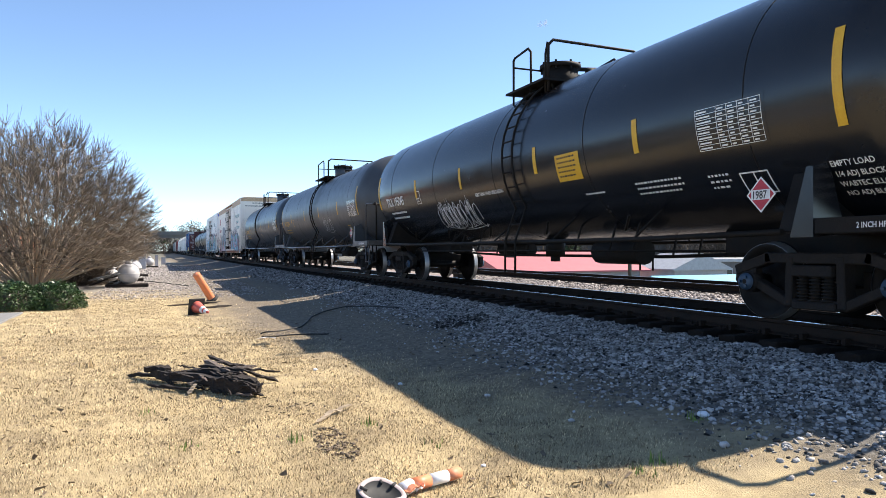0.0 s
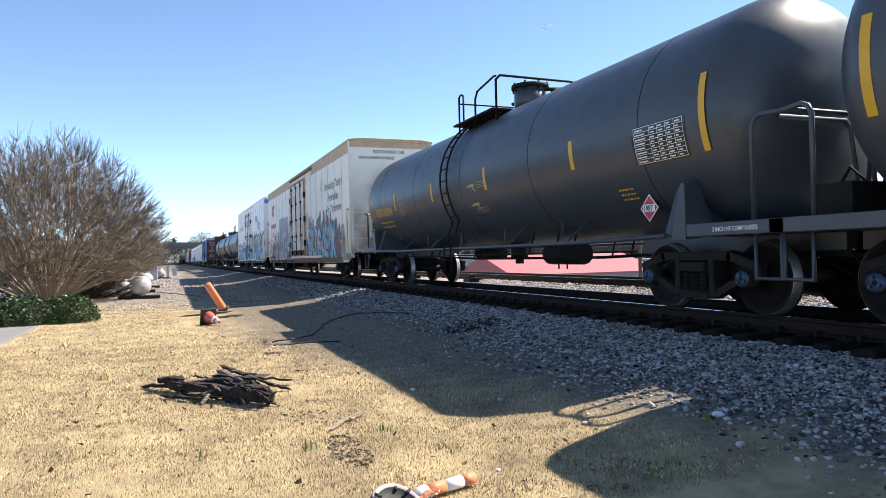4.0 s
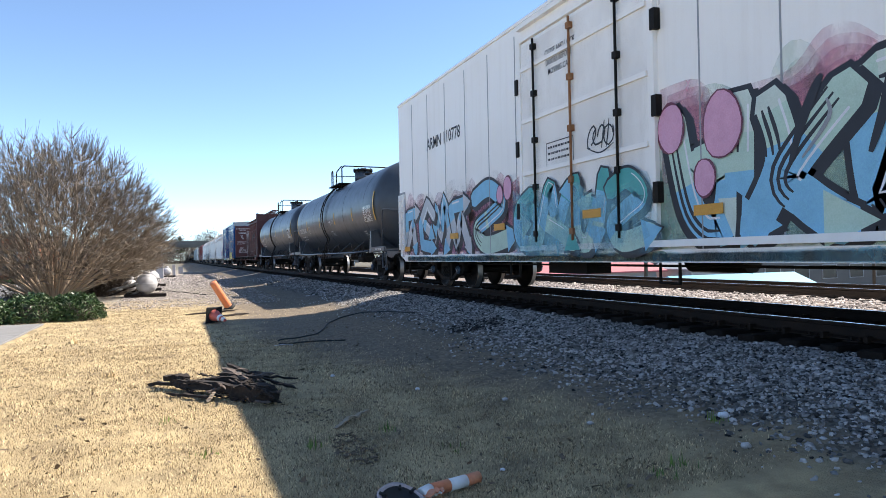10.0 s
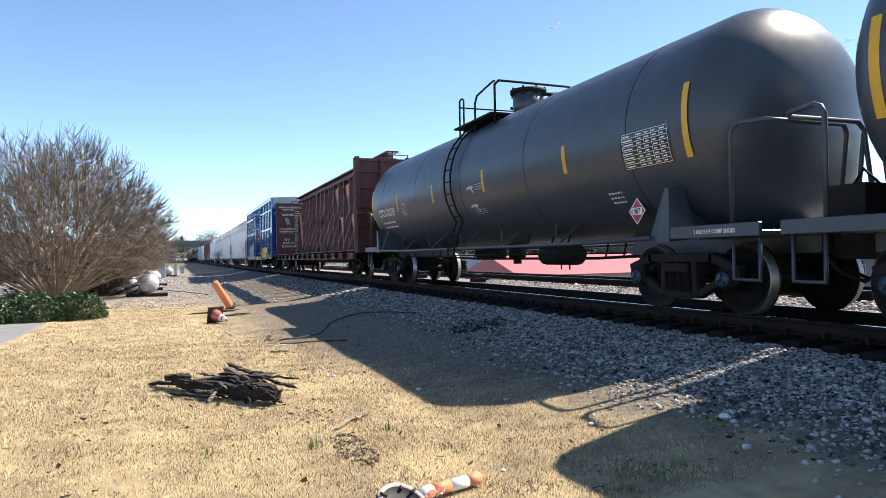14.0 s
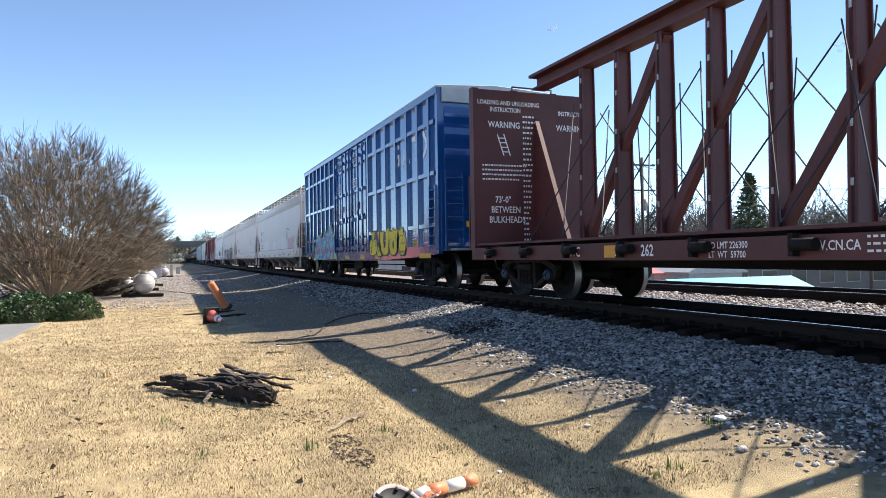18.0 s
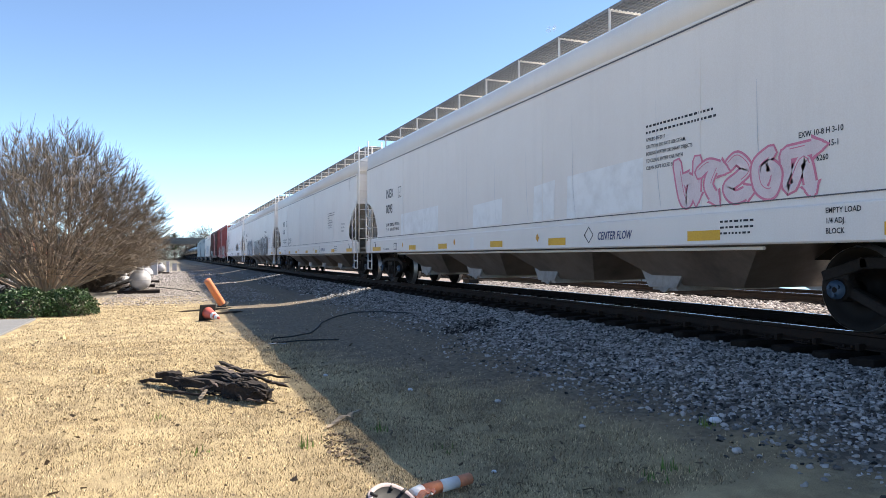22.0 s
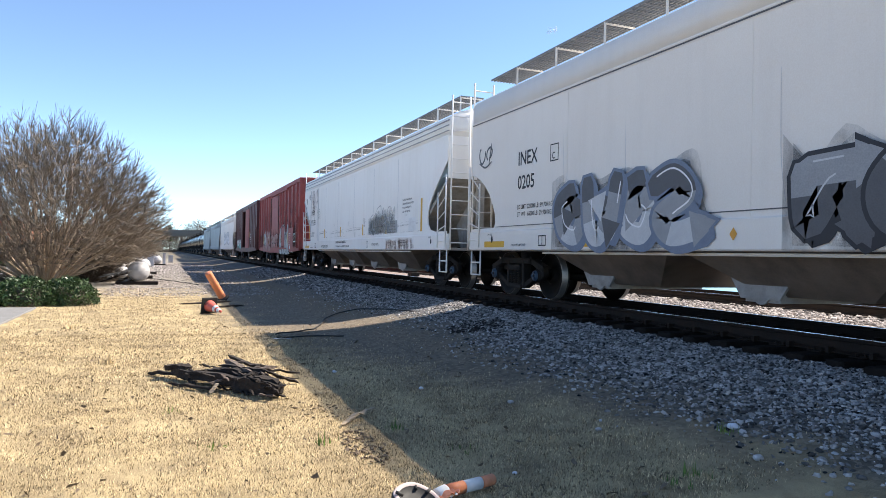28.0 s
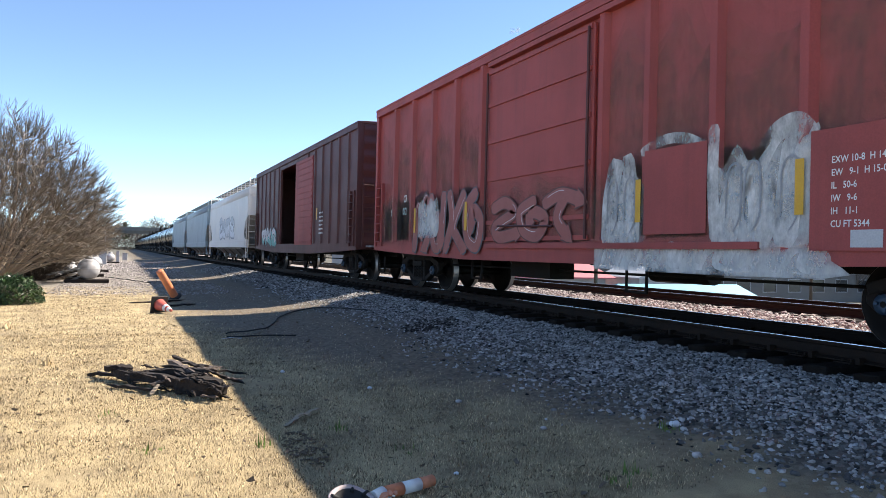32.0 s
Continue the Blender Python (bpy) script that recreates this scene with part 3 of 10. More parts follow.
def tag(car, mapf, u0, u1, v0, v1, seed, n, m="g_black", w=0.035, base=0.003, label=""):
    """A quick marker scrawl of overlapping loops and flicks that cannot be read."""
    rnd = random.Random(seed)
    bm = B()
    cw = (u1 - u0) / n
    for i in range(n):
        uc, vc = u0 + cw * (i + 0.5), (v0 + v1) / 2 + rnd.uniform(-0.06, 0.06) * (v1 - v0)
        a, b = cw * rnd.uniform(0.45, 0.7), (v1 - v0) * rnd.uniform(0.36, 0.52)
        ph, turn = rnd.random() * 6.28, rnd.uniform(4.6, 8.2)
        lean = rnd.uniform(0.1, 0.5)
        arc = []
        for q in range(15):
            g = ph + turn * q / 14
            k = 1 - 0.4 * q / 14
            x, y = a * k * math.cos(g), b * math.sin(g) * (1 if q % 5 else 0.9)
            arc.append((uc + x + lean * y + (q / 14 - 0.5) * cw * 0.35, vc + y))
        ribbon(bm, mapf, arc, w * rnd.uniform(0.8, 1.1), base + 0.0003 * i, 0)
        if rnd.random() < 0.6:
            x = uc + rnd.uniform(-0.3, 0.3) * cw
            ribbon(bm, mapf, stroke_pts([(x - 0.1 * cw, v0 - 0.06 * (v1 - v0)), (x + 0.1 * cw, vc), (x + 0.28 * cw, v1 + 0.12 * (v1 - v0))], 4), w, base + 0.0015 + 0.0003 * i, 0, True)
    ribbon(bm, mapf, stroke_pts([(u0, v0 + (v1 - v0) * 0.1), (u0 + (u1 - u0) * 0.5, v0 - 0.08), (u1, v0 + (v1 - v0) * 0.05)], 6), w * 0.8, base + 0.003, 0, True)
    return part("graffiti", bm, m, car, label)


def stencil(car, mapf, u, v, rows, w, h, m="white", seed=1, name="stencil_block", d=0.003):
    """Small print that cannot be read: rows of short bars."""
    rnd = random.Random(seed)
    bm = B()
    for r in range(rows):
        x = u
        while x < u + w - 0.03:
            k = min(rnd.uniform(0.025, 0.07), u + w - x)
            poly(bm, mapf, [(x, v - r * h * 1.7), (x + k, v - r * h * 1.7), (x + k, v - r * h * 1.7 + h * 0.6), (x, v - r * h * 1.7 + h * 0.6)], d, 0)
            x += k + 0.024
        if rnd.random() < 0.2:
            w *= 0.9
    return tagged(part(name, bm, m, car), kind="stuff")


def patch(car, mapf, u0, u1, v0, v1, m, name="paint_patch", d=0.002, nu=1, nv=1, label=""):
    bm = B()
    for i in range(nu):
        for j in range(nv):
            a, b = u0 + (u1 - u0) * i / nu, u0 + (u1 - u0) * (i + 1) / nu
            c, e = v0 + (v1 - v0) * j / nv, v0 + (v1 - v0) * (j + 1) / nv
            bm.faces.new([bm.verts.new(mapf(*p, d)) for p in ((a, c), (b, c), (b, e), (a, e))])
    return part(name, bm, m, car, label)


def outline_box(car, mapf, u0, u1, v0, v1, m, w=0.025, d=0.003, name="stencil_frame", cross=False):
    bm = B()
    up = [v0 + (v1 - v0) * k / 6 for k in range(7)]
    for v in (v0, v1):
        ribbon(bm, mapf, [(u0, v), (u1, v)], w, d, 0)
    for u in (u0, u1) + (((u0 + u1) / 2,) if cross else ()):
        ribbon(bm, mapf, [(u, v) for v in up], w, d, 0)
    return part(name, bm, m, car)


def data_table(car, mapf, u, v, w, h, rows=8, cols=5, m="white"):
    bm = B()
    for i in range(rows + 1):
        ribbon(bm, mapf, [(u + w * k / 4, v + h * i / rows) for k in range(5)], 0.007, 0.003, 0)
    for j in range(cols + 1):
        x = u + w * (0 if j == 0 else 0.34 + 0.66 * (j - 1) / (cols - 1))
        ribbon(bm, mapf, [(x, v + h * k / 4) for k in range(5)], 0.007, 0.003, 0)
    rnd = random.Random(rows)
    for i in range(rows):
        for j in range(cols):
            x = u + w * (0.02 if j == 0 else 0.36 + 0.66 * (j - 1) / (cols - 1))
            k = w * (0.28 if j == 0 else 0.1) * rnd.uniform(0.6, 1)
            y = v + h * (i + 0.3) / rows
            poly(bm, mapf, [(x, y), (x + k, y), (x + k, y + h / rows * 0.3), (x, y + h / rows * 0.3)], 0.003, 0)
    return part("data_table", bm, m, car, "white stencilled inspection table")


def placard(car, x, y, z, face=-1):
    """A red diamond hazard board on the near side."""
    bm = B()
    for k, (s, d, mi) in enumerate(((0.2, 0.0, 0), (0.175, 0.004, 1))):
        sheet(bm, [(y - s, z), (y, z - s), (y + s, z), (y, z + s)], "x", x - d - 0.004, x - d, mi)
    poly(bm, lambda u, v, d: (x - d, -u, v), [(-y - 0.13, z - 0.055), (-y + 0.13, z - 0.055), (-y + 0.13, z + 0.055), (-y - 0.13, z + 0.055)], 0.010, 0)
    p = part("placard", bm, ["white", "placard_red"], car, "red diamond hazard placard")
    lettering(p, lambda u, v, d: (x - d, -u, v), "1987", -y - 0.12, z - 0.045, 0.09, "ink", d=0.013)
    return p


# ---- tank cars ----
TR, TZ = 1.53, 2.58


def tank_car(at, label, m, marks, mark_m="white", rich=True, strips=(7.65, 4.65, 1.3, -1.85, -4.9, -7.65), seed=0, valve=True, ly=0.5, dome=-0.6, rail=(-1.15, 0.9, False), table=6.3, board=6.2):
    car = thing("tank_car", label, "tank car", "train cars")
    TRAIN.append((car, at))
    H = 8.4
    bm = B()
    prof = [(-H, 0.01)]
    for i in range(1, 9):
        a = i / 8 * math.pi / 2
        prof.append((-H + 0.8 * (1 - math.cos(a)), TR * math.sin(a)))
    prof += [(y, TR) for y in (-6.9, -6.88, -4.4, -2.2, 0, 2.2, 4.4, 6.88)]
    prof += [(-y, r) for y, r in prof[8::-1]]
    lathe(bm, prof, "y", 56 if rich else 28, at=(0, 0, TZ))
    part("tank_shell", bm, m, car)
    mp = round_side(TR, TZ)
    if rich:
        for y in (-6.4, -3.2, 0, 3.2, 6.4):
            bm = B()
            lathe(bm, [(y - 0.007, TR - 0.02), (y - 0.007, TR + 0.003), (y + 0.007, TR + 0.003), (y + 0.007, TR - 0.02)], "y", 56, at=(0, 0, TZ))
            part("weld_seam", bm, "iron", car)
    for s in (-1, 1):
        bm = B()
        box(bm, -0.32, 0.32, s * 4.9, s * 8.6, 0.78, 1.1)
        sheet(bm, [(-1.45, 1.02), (1.45, 1.02), (1.2, 1.7), (0.75, 1.28), (-0.75, 1.28), (-1.2, 1.7)], "y", s * 6.8, s * 7.1)
        box(bm, -1.44, 1.44, s * 6.9, s * 8.78, 0.99, 1.06)
        part("stub_sill", bm, m if m != "black" else "iron", car, bevel=0.01)
        for x in (-1.46, 1.46):
            bm = B()
            sheet(bm, [(s * 7.0, 0.96), (s * 7.28, 0.96), (s * 7.28, 1.68), (s * 7.2, 1.68)], "x", x - 0.04, x + 0.04)
            sheet(bm, [(x, 0.96), (x, 1.68), (x * 0.86, 1.75), (x * 0.7, 1.0)], "y", s * 7.25 - 0.02, s * 7.25 + 0.02)
            part("saddle_bracket", bm, m, car)
    for x in (-1.5, 1.5):
        bm = B()
        pipe(bm, [(x, -6.9, 1.02), (x, -4.6, 0.98), (x, 4.6, 0.98), (x, 6.9, 1.02)], 0.035, 8)
        for y in (-4.4, -2.2, 0, 2.2, 4.4):
            rod(bm, (x, y, 0.98), (x * 0.66, y, 1.4), 0.02, 5)
            rod(bm, (x * 0.93, y + 0.3, 1.12), (x * 0.99, y + 0.1, 1.32), 0.022, 5) if rich else None
        part("side_rail", bm, m if m != "black" else "iron", car)
    for s in (-1, 1):
        for x in (-1.47, 1.47):
            bm = B()
            box(bm, x - 0.03, x + 0.03, s * 7.29, s * 8.8, 0.99, 1.15)
            part("side_channel", bm, m if m != "black" else "iron", car, bevel=0.008)
    # underside valve, brake reservoir and pipes
    bm = B()
    rod(bm, (0, 0.1, 1.1), (0, 0.1, 0.72), 0.2, 14)
    rod(bm, (0, 0.1, 0.78), (0, 0.1, 0.6), 0.1, 10)
    rod(bm, (-0.5, -3.4, 0.8), (-0.5, -2.2, 0.8), 0.2, 12)
    rod(bm, (0.5, 2.0, 0.85), (0.5, 3.4, 0.85), 0.16, 12)
    pipe(bm, [(0.2, -6, 0.8), (0.2, -3, 0.72), (0.25, 3, 0.72), (0.2, 6, 0.8)], 0.03, 6)
    pipe(bm, [(-0.9, -5.5, 0.82), (-0.9, 5.5, 0.82)], 0.016, 5)
    for y in (-3.6, -3.0, -2.0, 2.0, 3.0, 3.6):
        rod(bm, (-0.9, y, 0.82), (-0.75, y, 1.25), 0.02, 5)
        rod(bm, (0.4, y, 0.75), (0.5, y, 1.15), 0.02, 5)
    part("bottom_piping", bm, "iron", car)
    couplers(car, -8.55, 8.55)
    for y in (-6.95, 6.95):
        bogie(car, y, at, rich)
    # manway and platform on top
    zt = TZ + TR
    bm = B()
    rod(bm, (0, dome, zt - 0.12), (0, dome, zt + 0.42), 0.36, 24)
    man = part("manway", bm, m if m != "black" else "iron", car)
    bm = B()
    rod(bm, (0, dome, zt + 0.42), (0, dome, zt + 0.5), 0.42, 24)
    rod(bm, (0, dome, zt + 0.5), (0, dome, zt + 0.56), 0.1, 10)
    for k in range(8):
        a = k * 0.785
        rod(bm, (0.39 * math.cos(a), dome + 0.39 * math.sin(a), zt + 0.36), (0.39 * math.cos(a), dome + 0.39 * math.sin(a), zt + 0.54), 0.025, 6)
    part("lid", bm, "iron", man)
    ur, uf, loop = rail
    for x in (-0.85, 0.85):
        bm = B()
        box(bm, x - 0.28, x + 0.28, -uf - 0.05, -ur + 0.1, zt - 0.16, zt - 0.12)
        for y in (-uf + 0.15, -ur - 0.15):
            rod(bm, (x, y, zt - 0.14), (x * 0.82, y, zt - 0.45), 0.025, 6)
        part("platform", bm, "iron", car)
    # railing: a hoop across the car before the manway, a low bar behind it, guards along the sides
    zf, zr = zt - 0.36, zt + 0.6
    bm = B()
    pipe(bm, [(-1, -uf, zf), (-1, -uf, zr - 0.1), (-0.9, -uf, zr), (0.9, -uf, zr - 0.02), (1, -uf, zr - 0.1), (1, -uf, zf)], 0.027, 7)
    part("railing_hoop", bm, "iron", car)
    bm = B()
    pipe(bm, [(-1, -ur, zr - 0.2), (1, -ur, zr - 0.2)], 0.018, 6)
    part("railing_bar", bm, "iron", car)
    for x in (-1, 1):
        ub = ur + (1.15 if loop and uf - ur > 1.9 else 0.7 if loop else 0.26)
        bm = B()
        pipe(bm, [(x, -ur, zf), (x, -ur, zr - 0.06), (x, -ur - 0.06, zr - 0.02), (x, -ub + 0.1, zr + (0.03 if loop else -0.01)), (x, -ub, zr - 0.06), (x, -ub, zf + 0.08)], 0.022, 7)
        part("railing_loop", bm, "iron", car)
        bm = B()
        if loop:
            pipe(bm, [(x, -uf + 0.1, zf), (x, -uf + 0.1, zr - 0.25), (x, -uf + 0.02, zr - 0.04)], 0.024, 7)
        else:
            pipe(bm, [(x, -uf + 1.1, zf), (x, -uf + 1.1, zr - 0.3), (x, -uf + 0.98, zr - 0.14), (x, -uf + 0.1, zr - 0.01), (x, -uf, zr - 0.02)], 0.024, 7)
        part("railing_guard", bm, "iron", car)
    if rich:
        for k in (dome + 0.9, dome - 0.6):
            bm = B()
            rod(bm, (0.1, k - 0.3, zt), (0.1, k - 0.3, zt + 0.22), 0.09, 10)
            rod(bm, (-0.15, k - 0.3, zt + 0.2), (0.3, k - 0.3, zt + 0.24), 0.04, 8)
            part("valve", bm, "iron", car)
    # side ladders over the shell
    for sx in (-1, 1):
        def line(y):
            p = [(sx * 1.56, y, 0.42), (sx * 1.56, y, 1.0)]
            for i in range(11):
                a = -0.62 + i / 10 * 1.75
                p.append((sx * (TR + 0.1) * math.cos(a), y, TZ + (TR + 0.1) * math.sin(a)))
            return p
        ladder(car, line(ly - 0.2), line(ly + 0.2), 12 if rich else 6)
    # end handrails, steps, brake gear
    for s in (-1, 1):
        for x in (-1.4, 1.4):
            bm = B()
            pipe(bm, [(x, s * 8.3, 1.05), (x, s * 8.3, 2.22), (x, s * 8.34, 2.3), (x, s * 8.42, 2.34), (x * 0.97, s * 8.78, 2.32), (x * 0.9, s * 8.86, 2.3), (x * 0.15, s * 8.86, 2.3), (x * 0.1, s * 8.84, 2.2), (x * 0.1, s * 8.7, 1.06)], 0.028, 8)
            part("end_handrail", bm, m if m != "black" else "iron", car)
            bm = B()
            pipe(bm, [(x, s * 8.32, 1.0), (x, s * 8.32, 0.48), (x, s * 8.72, 0.48), (x, s * 8.72, 1.0)], 0.022, 6)
            part("step", bm, m if m != "black" else "iron", car)
    if rich:
        bm = B()
        box(bm, -1.1, -0.55, 8.1, 8.6, 1.06, 1.5)
        rod(bm, (-0.4, 8.4, 1.3), (0.4, 8.4, 1.3), 0.16, 12)
        pipe(bm, [(-0.6, 8.3, 1.5), (-0.6, 8.5, 1.7), (-0.9, 8.6, 1.2)], 0.02, 6)
        part("brake_cylinder", bm, "iron", car, bevel=0.02)
        brake_wheel(car, 0.55, 8.6, 1.75)
    if strips:
        for u in strips:
            v, h = (2.03, 0.98) if abs(u) > 7 else (2.17, 0.47)
            patch(car, mp, u - 0.055, u + 0.055, v, v + h, "yellow", "reflective_strip", 0.004, 1, 6)
    if rich:
        placard(car, -1.2 if board < 6.4 else -1.47, -board, 1.44)
        lettering(car, flat(1.5), "2 INCH HF COMP SHOES", 7.75, 1.04, 0.055, "white", d=0.003)
        lettering(car, mp, marks, -6.95, 2.08, 0.24, mark_m)
        stencil(car, mp, -6.8, 1.84, 2, 1.3, 0.09, mark_m, seed)
        outline_box(car, mp, -4.47, -4.21, 2.02, 2.34, mark_m, 0.015)
        lettering(car, mp, "C", -4.4, 2.07, 0.11, mark_m)
        patch(car, mp, table - 0.05, table + 1.05, 2.0, 2.57, "black", "table_panel", 0.0015, 1, 5)
        data_table(car, mp, table, 2.03, 1.0, 0.5, m="white")
        stencil(car, mp, 5.6, 1.68, 3, 0.35, 0.05, mark_m, seed + 3)
        if valve:
            bm = B()
            for q in (0, 0.42):
                poly(bm, mp, [(0.3, 2.3 - q), (0.5, 2.36 - q), (0.75, 2.36 - q), (0.75, 2.3 - q)], 0.003, 0)
                ribbon(bm, mp, [(0.55, 2.36 - q), (0.75, 2.2 - q)], 0.04, 0.004, 0)
            faint = "g_tan" if mark_m == "yellow" else "g_chrome"
            part("valve_diagram", bm, faint, car)
            stencil(car, mp, 0.85, 2.36, 3, 0.45, 0.03, faint, seed + 5)
            stencil(car, mp, 0.5, 1.8, 3, 0.6, 0.03, faint, seed + 7)
    return car


def build_tanks():
    c = tank_car(12.35, "glossy black tank car with white stencilling and yellow strips", "black", "TILX 195045", seed=1, valve=False, ly=-0.85, dome=-0.1, strips=(7.57, 4.46, 1.68, -1.6, -4.45, -7.6), rail=(-0.05, 1.3, True), table=5.64, board=6.6)
    mp = round_side(TR, TZ)
    tag(c, mp, -3.2, -1.5, 1.25, 1.95, 15, 7, "g_white", 0.016, base=0.006)
    tag(c, mp, -3.5, -1.2, 1.2, 1.85, 5, 9, "g_white", 0.02, label="white line scrawl on black paint")
    patch(c, mp, 2.35, 3.05, 1.95, 2.4, "yellow", "warning_panel", 0.004, 1, 4, "yellow warning panel with small print")
    stencil(c, mp, 2.42, 2.33, 5, 0.56, 0.045, "ink", 4, d=0.007)
    lettering(c, mp, "VENT TANK WHEN UNLOADING", -1.0, 1.95, 0.075, "white")
    stencil(c, mp, 4.2, 1.72, 3, 0.95, 0.05, "white", 9)
    stencil(c, mp, 2.92, 1.66, 1, 0.5, 0.05, "white", 10)
    outline_box(c, mp, 6.1, 6.5, 1.38, 1.68, "white", 0.02, cross=True)
    for i, t in enumerate(("EMPTY LOAD", "1/4 ADJ BLOCK", "WABTEC ELLCON", "NO ADJ BLOCK")):
        lettering(c, mp, t, 7.28, 1.62 - 0.13 * i, 0.07, "white")
    c = tank_car(30.15, "dull grey tank car with faded yellow marks and white scrawl", "grey", "NATX 2004", "yellow", seed=20, valve=False, ly=-0.5, dome=0.3, strips=(7.55, 4.8, 1.54, -1.5, -4.85, -7.6), rail=(-0.85, 1.2, True), board=6.7)
    tag(c, mp, 1.9, 3.4, 1.55, 2.1, 8, 4, "g_white", 0.02, label="white line scrawl on grey paint")
    c = tank_car(47.55, "slate grey tank car with yellow stencilled lettering", "grey2", "NATX 364394", "yellow", seed=30, ly=0.75)
    c = tank_car(112.5, "grey tank car with white lettering and red placard", "grey2", "CTCX 301478", seed=40, strips=(7.68, 4.64, 1.55, -1.62, -4.8, -7.65))
    c = tank_car(130.4, "grey tank car with white lettering beside lumber car", "grey2", "CTCX 301319", seed=50)


build_tanks()


# ---- house cars ----
def shell_box(bm, hw, y0, y1, z0, z1, mi=0):
    box(bm, -hw, hw, y0, y1, z0, z1, mi)


def side_ladder(car, y, z0, z1, m, x=-1.66, w=0.42, rungs=7):
    lad = None
    for a in (y, y + w):
        bm = B()
        box(bm, x - 0.02, x + 0.06, a - 0.025, a + 0.025, z0, z1)
        new_part = part("side_ladder" if lad is None else "stile", bm, m, lad or car)
        lad = lad or new_part
    for k in range(rungs):
        bm = B()
        z = z0 + (z1 - z0) * (k + 0.5) / rungs
        rod(bm, (x - 0.03, y, z), (x - 0.03, y + w, z), 0.014, 6)
        part("rung", bm, m, lad)


def end_ladder(car, yface, z0, z1, m, x0=-1.5, w=0.45, rungs=7, out=-1):
    lad = None
    for x in (x0, x0 + w):
        bm = B()
        box(bm, x - 0.025, x + 0.025, yface + out * 0.09 - 0.02, yface + out * 0.09 + 0.02, z0, z1)
        for z in (z0 + 0.1, z1 - 0.1):
            box(bm, x - 0.02, x + 0.02, min(yface, yface + out * 0.09), max(yface, yface + out * 0.09), z - 0.03, z + 0.03)
        new_part = part("end_ladder" if lad is None else "stile", bm, m, lad or car)
        lad = lad or new_part
    for k in range(rungs):
        bm = B()
        z = z0 + (z1 - z0) * (k + 0.5) / rungs
        rod(bm, (x0, yface + out * 0.1, z), (x0 + w, yface + out * 0.1, z), 0.014, 6)
        part("rung", bm, m, lad)


def underframe(car, y0, y1, at, ty, spin=True, m="iron"):
    bm = B()
    box(bm, -0.3, 0.3, y0 + 0.1, y1 - 0.1, 0.72, 1.0)
    for y in np.linspace(y0 + 3.5, y1 - 3.5, 7):
        box(bm, -1.3, 1.3, y - 0.06, y + 0.06, 0.82, 1.0)
    box(bm, -1.0, -0.5, 0.6, 1.9, 0.45, 0.8)
    rod(bm, (0.6, -1.5, 0.65), (0.6, -0.2, 0.65), 0.2, 12)
    pipe(bm, [(-0.8, y0 + 3, 0.6), (-0.8, y1 - 3, 0.6)], 0.02, 6)
    for y in (-2.2, 2.4):
        pipe(bm, [(-1.35, y, 0.8), (-1.35, y, 0.38), (-1.35, y + 0.4, 0.38), (-1.35, y + 0.4, 0.8)], 0.02, 6)
    part("underframe", bm, m, car)
    couplers(car, y0 - 0.35, y1 + 0.35)
    for y in ty:
        bogie(car, y, at, spin)
    for s, y in ((-1, y0), (1, y1)):
        for x in (-1.5, 1.5):
            bm = B()
            pipe(bm, [(x, y - s * 0.1, 0.75), (x, y - s * 0.1, 0.35), (x, y - s * 0.55, 0.35), (x, y - s * 0.55, 0.75)], 0.02, 6)
            part("step", bm, m, car)


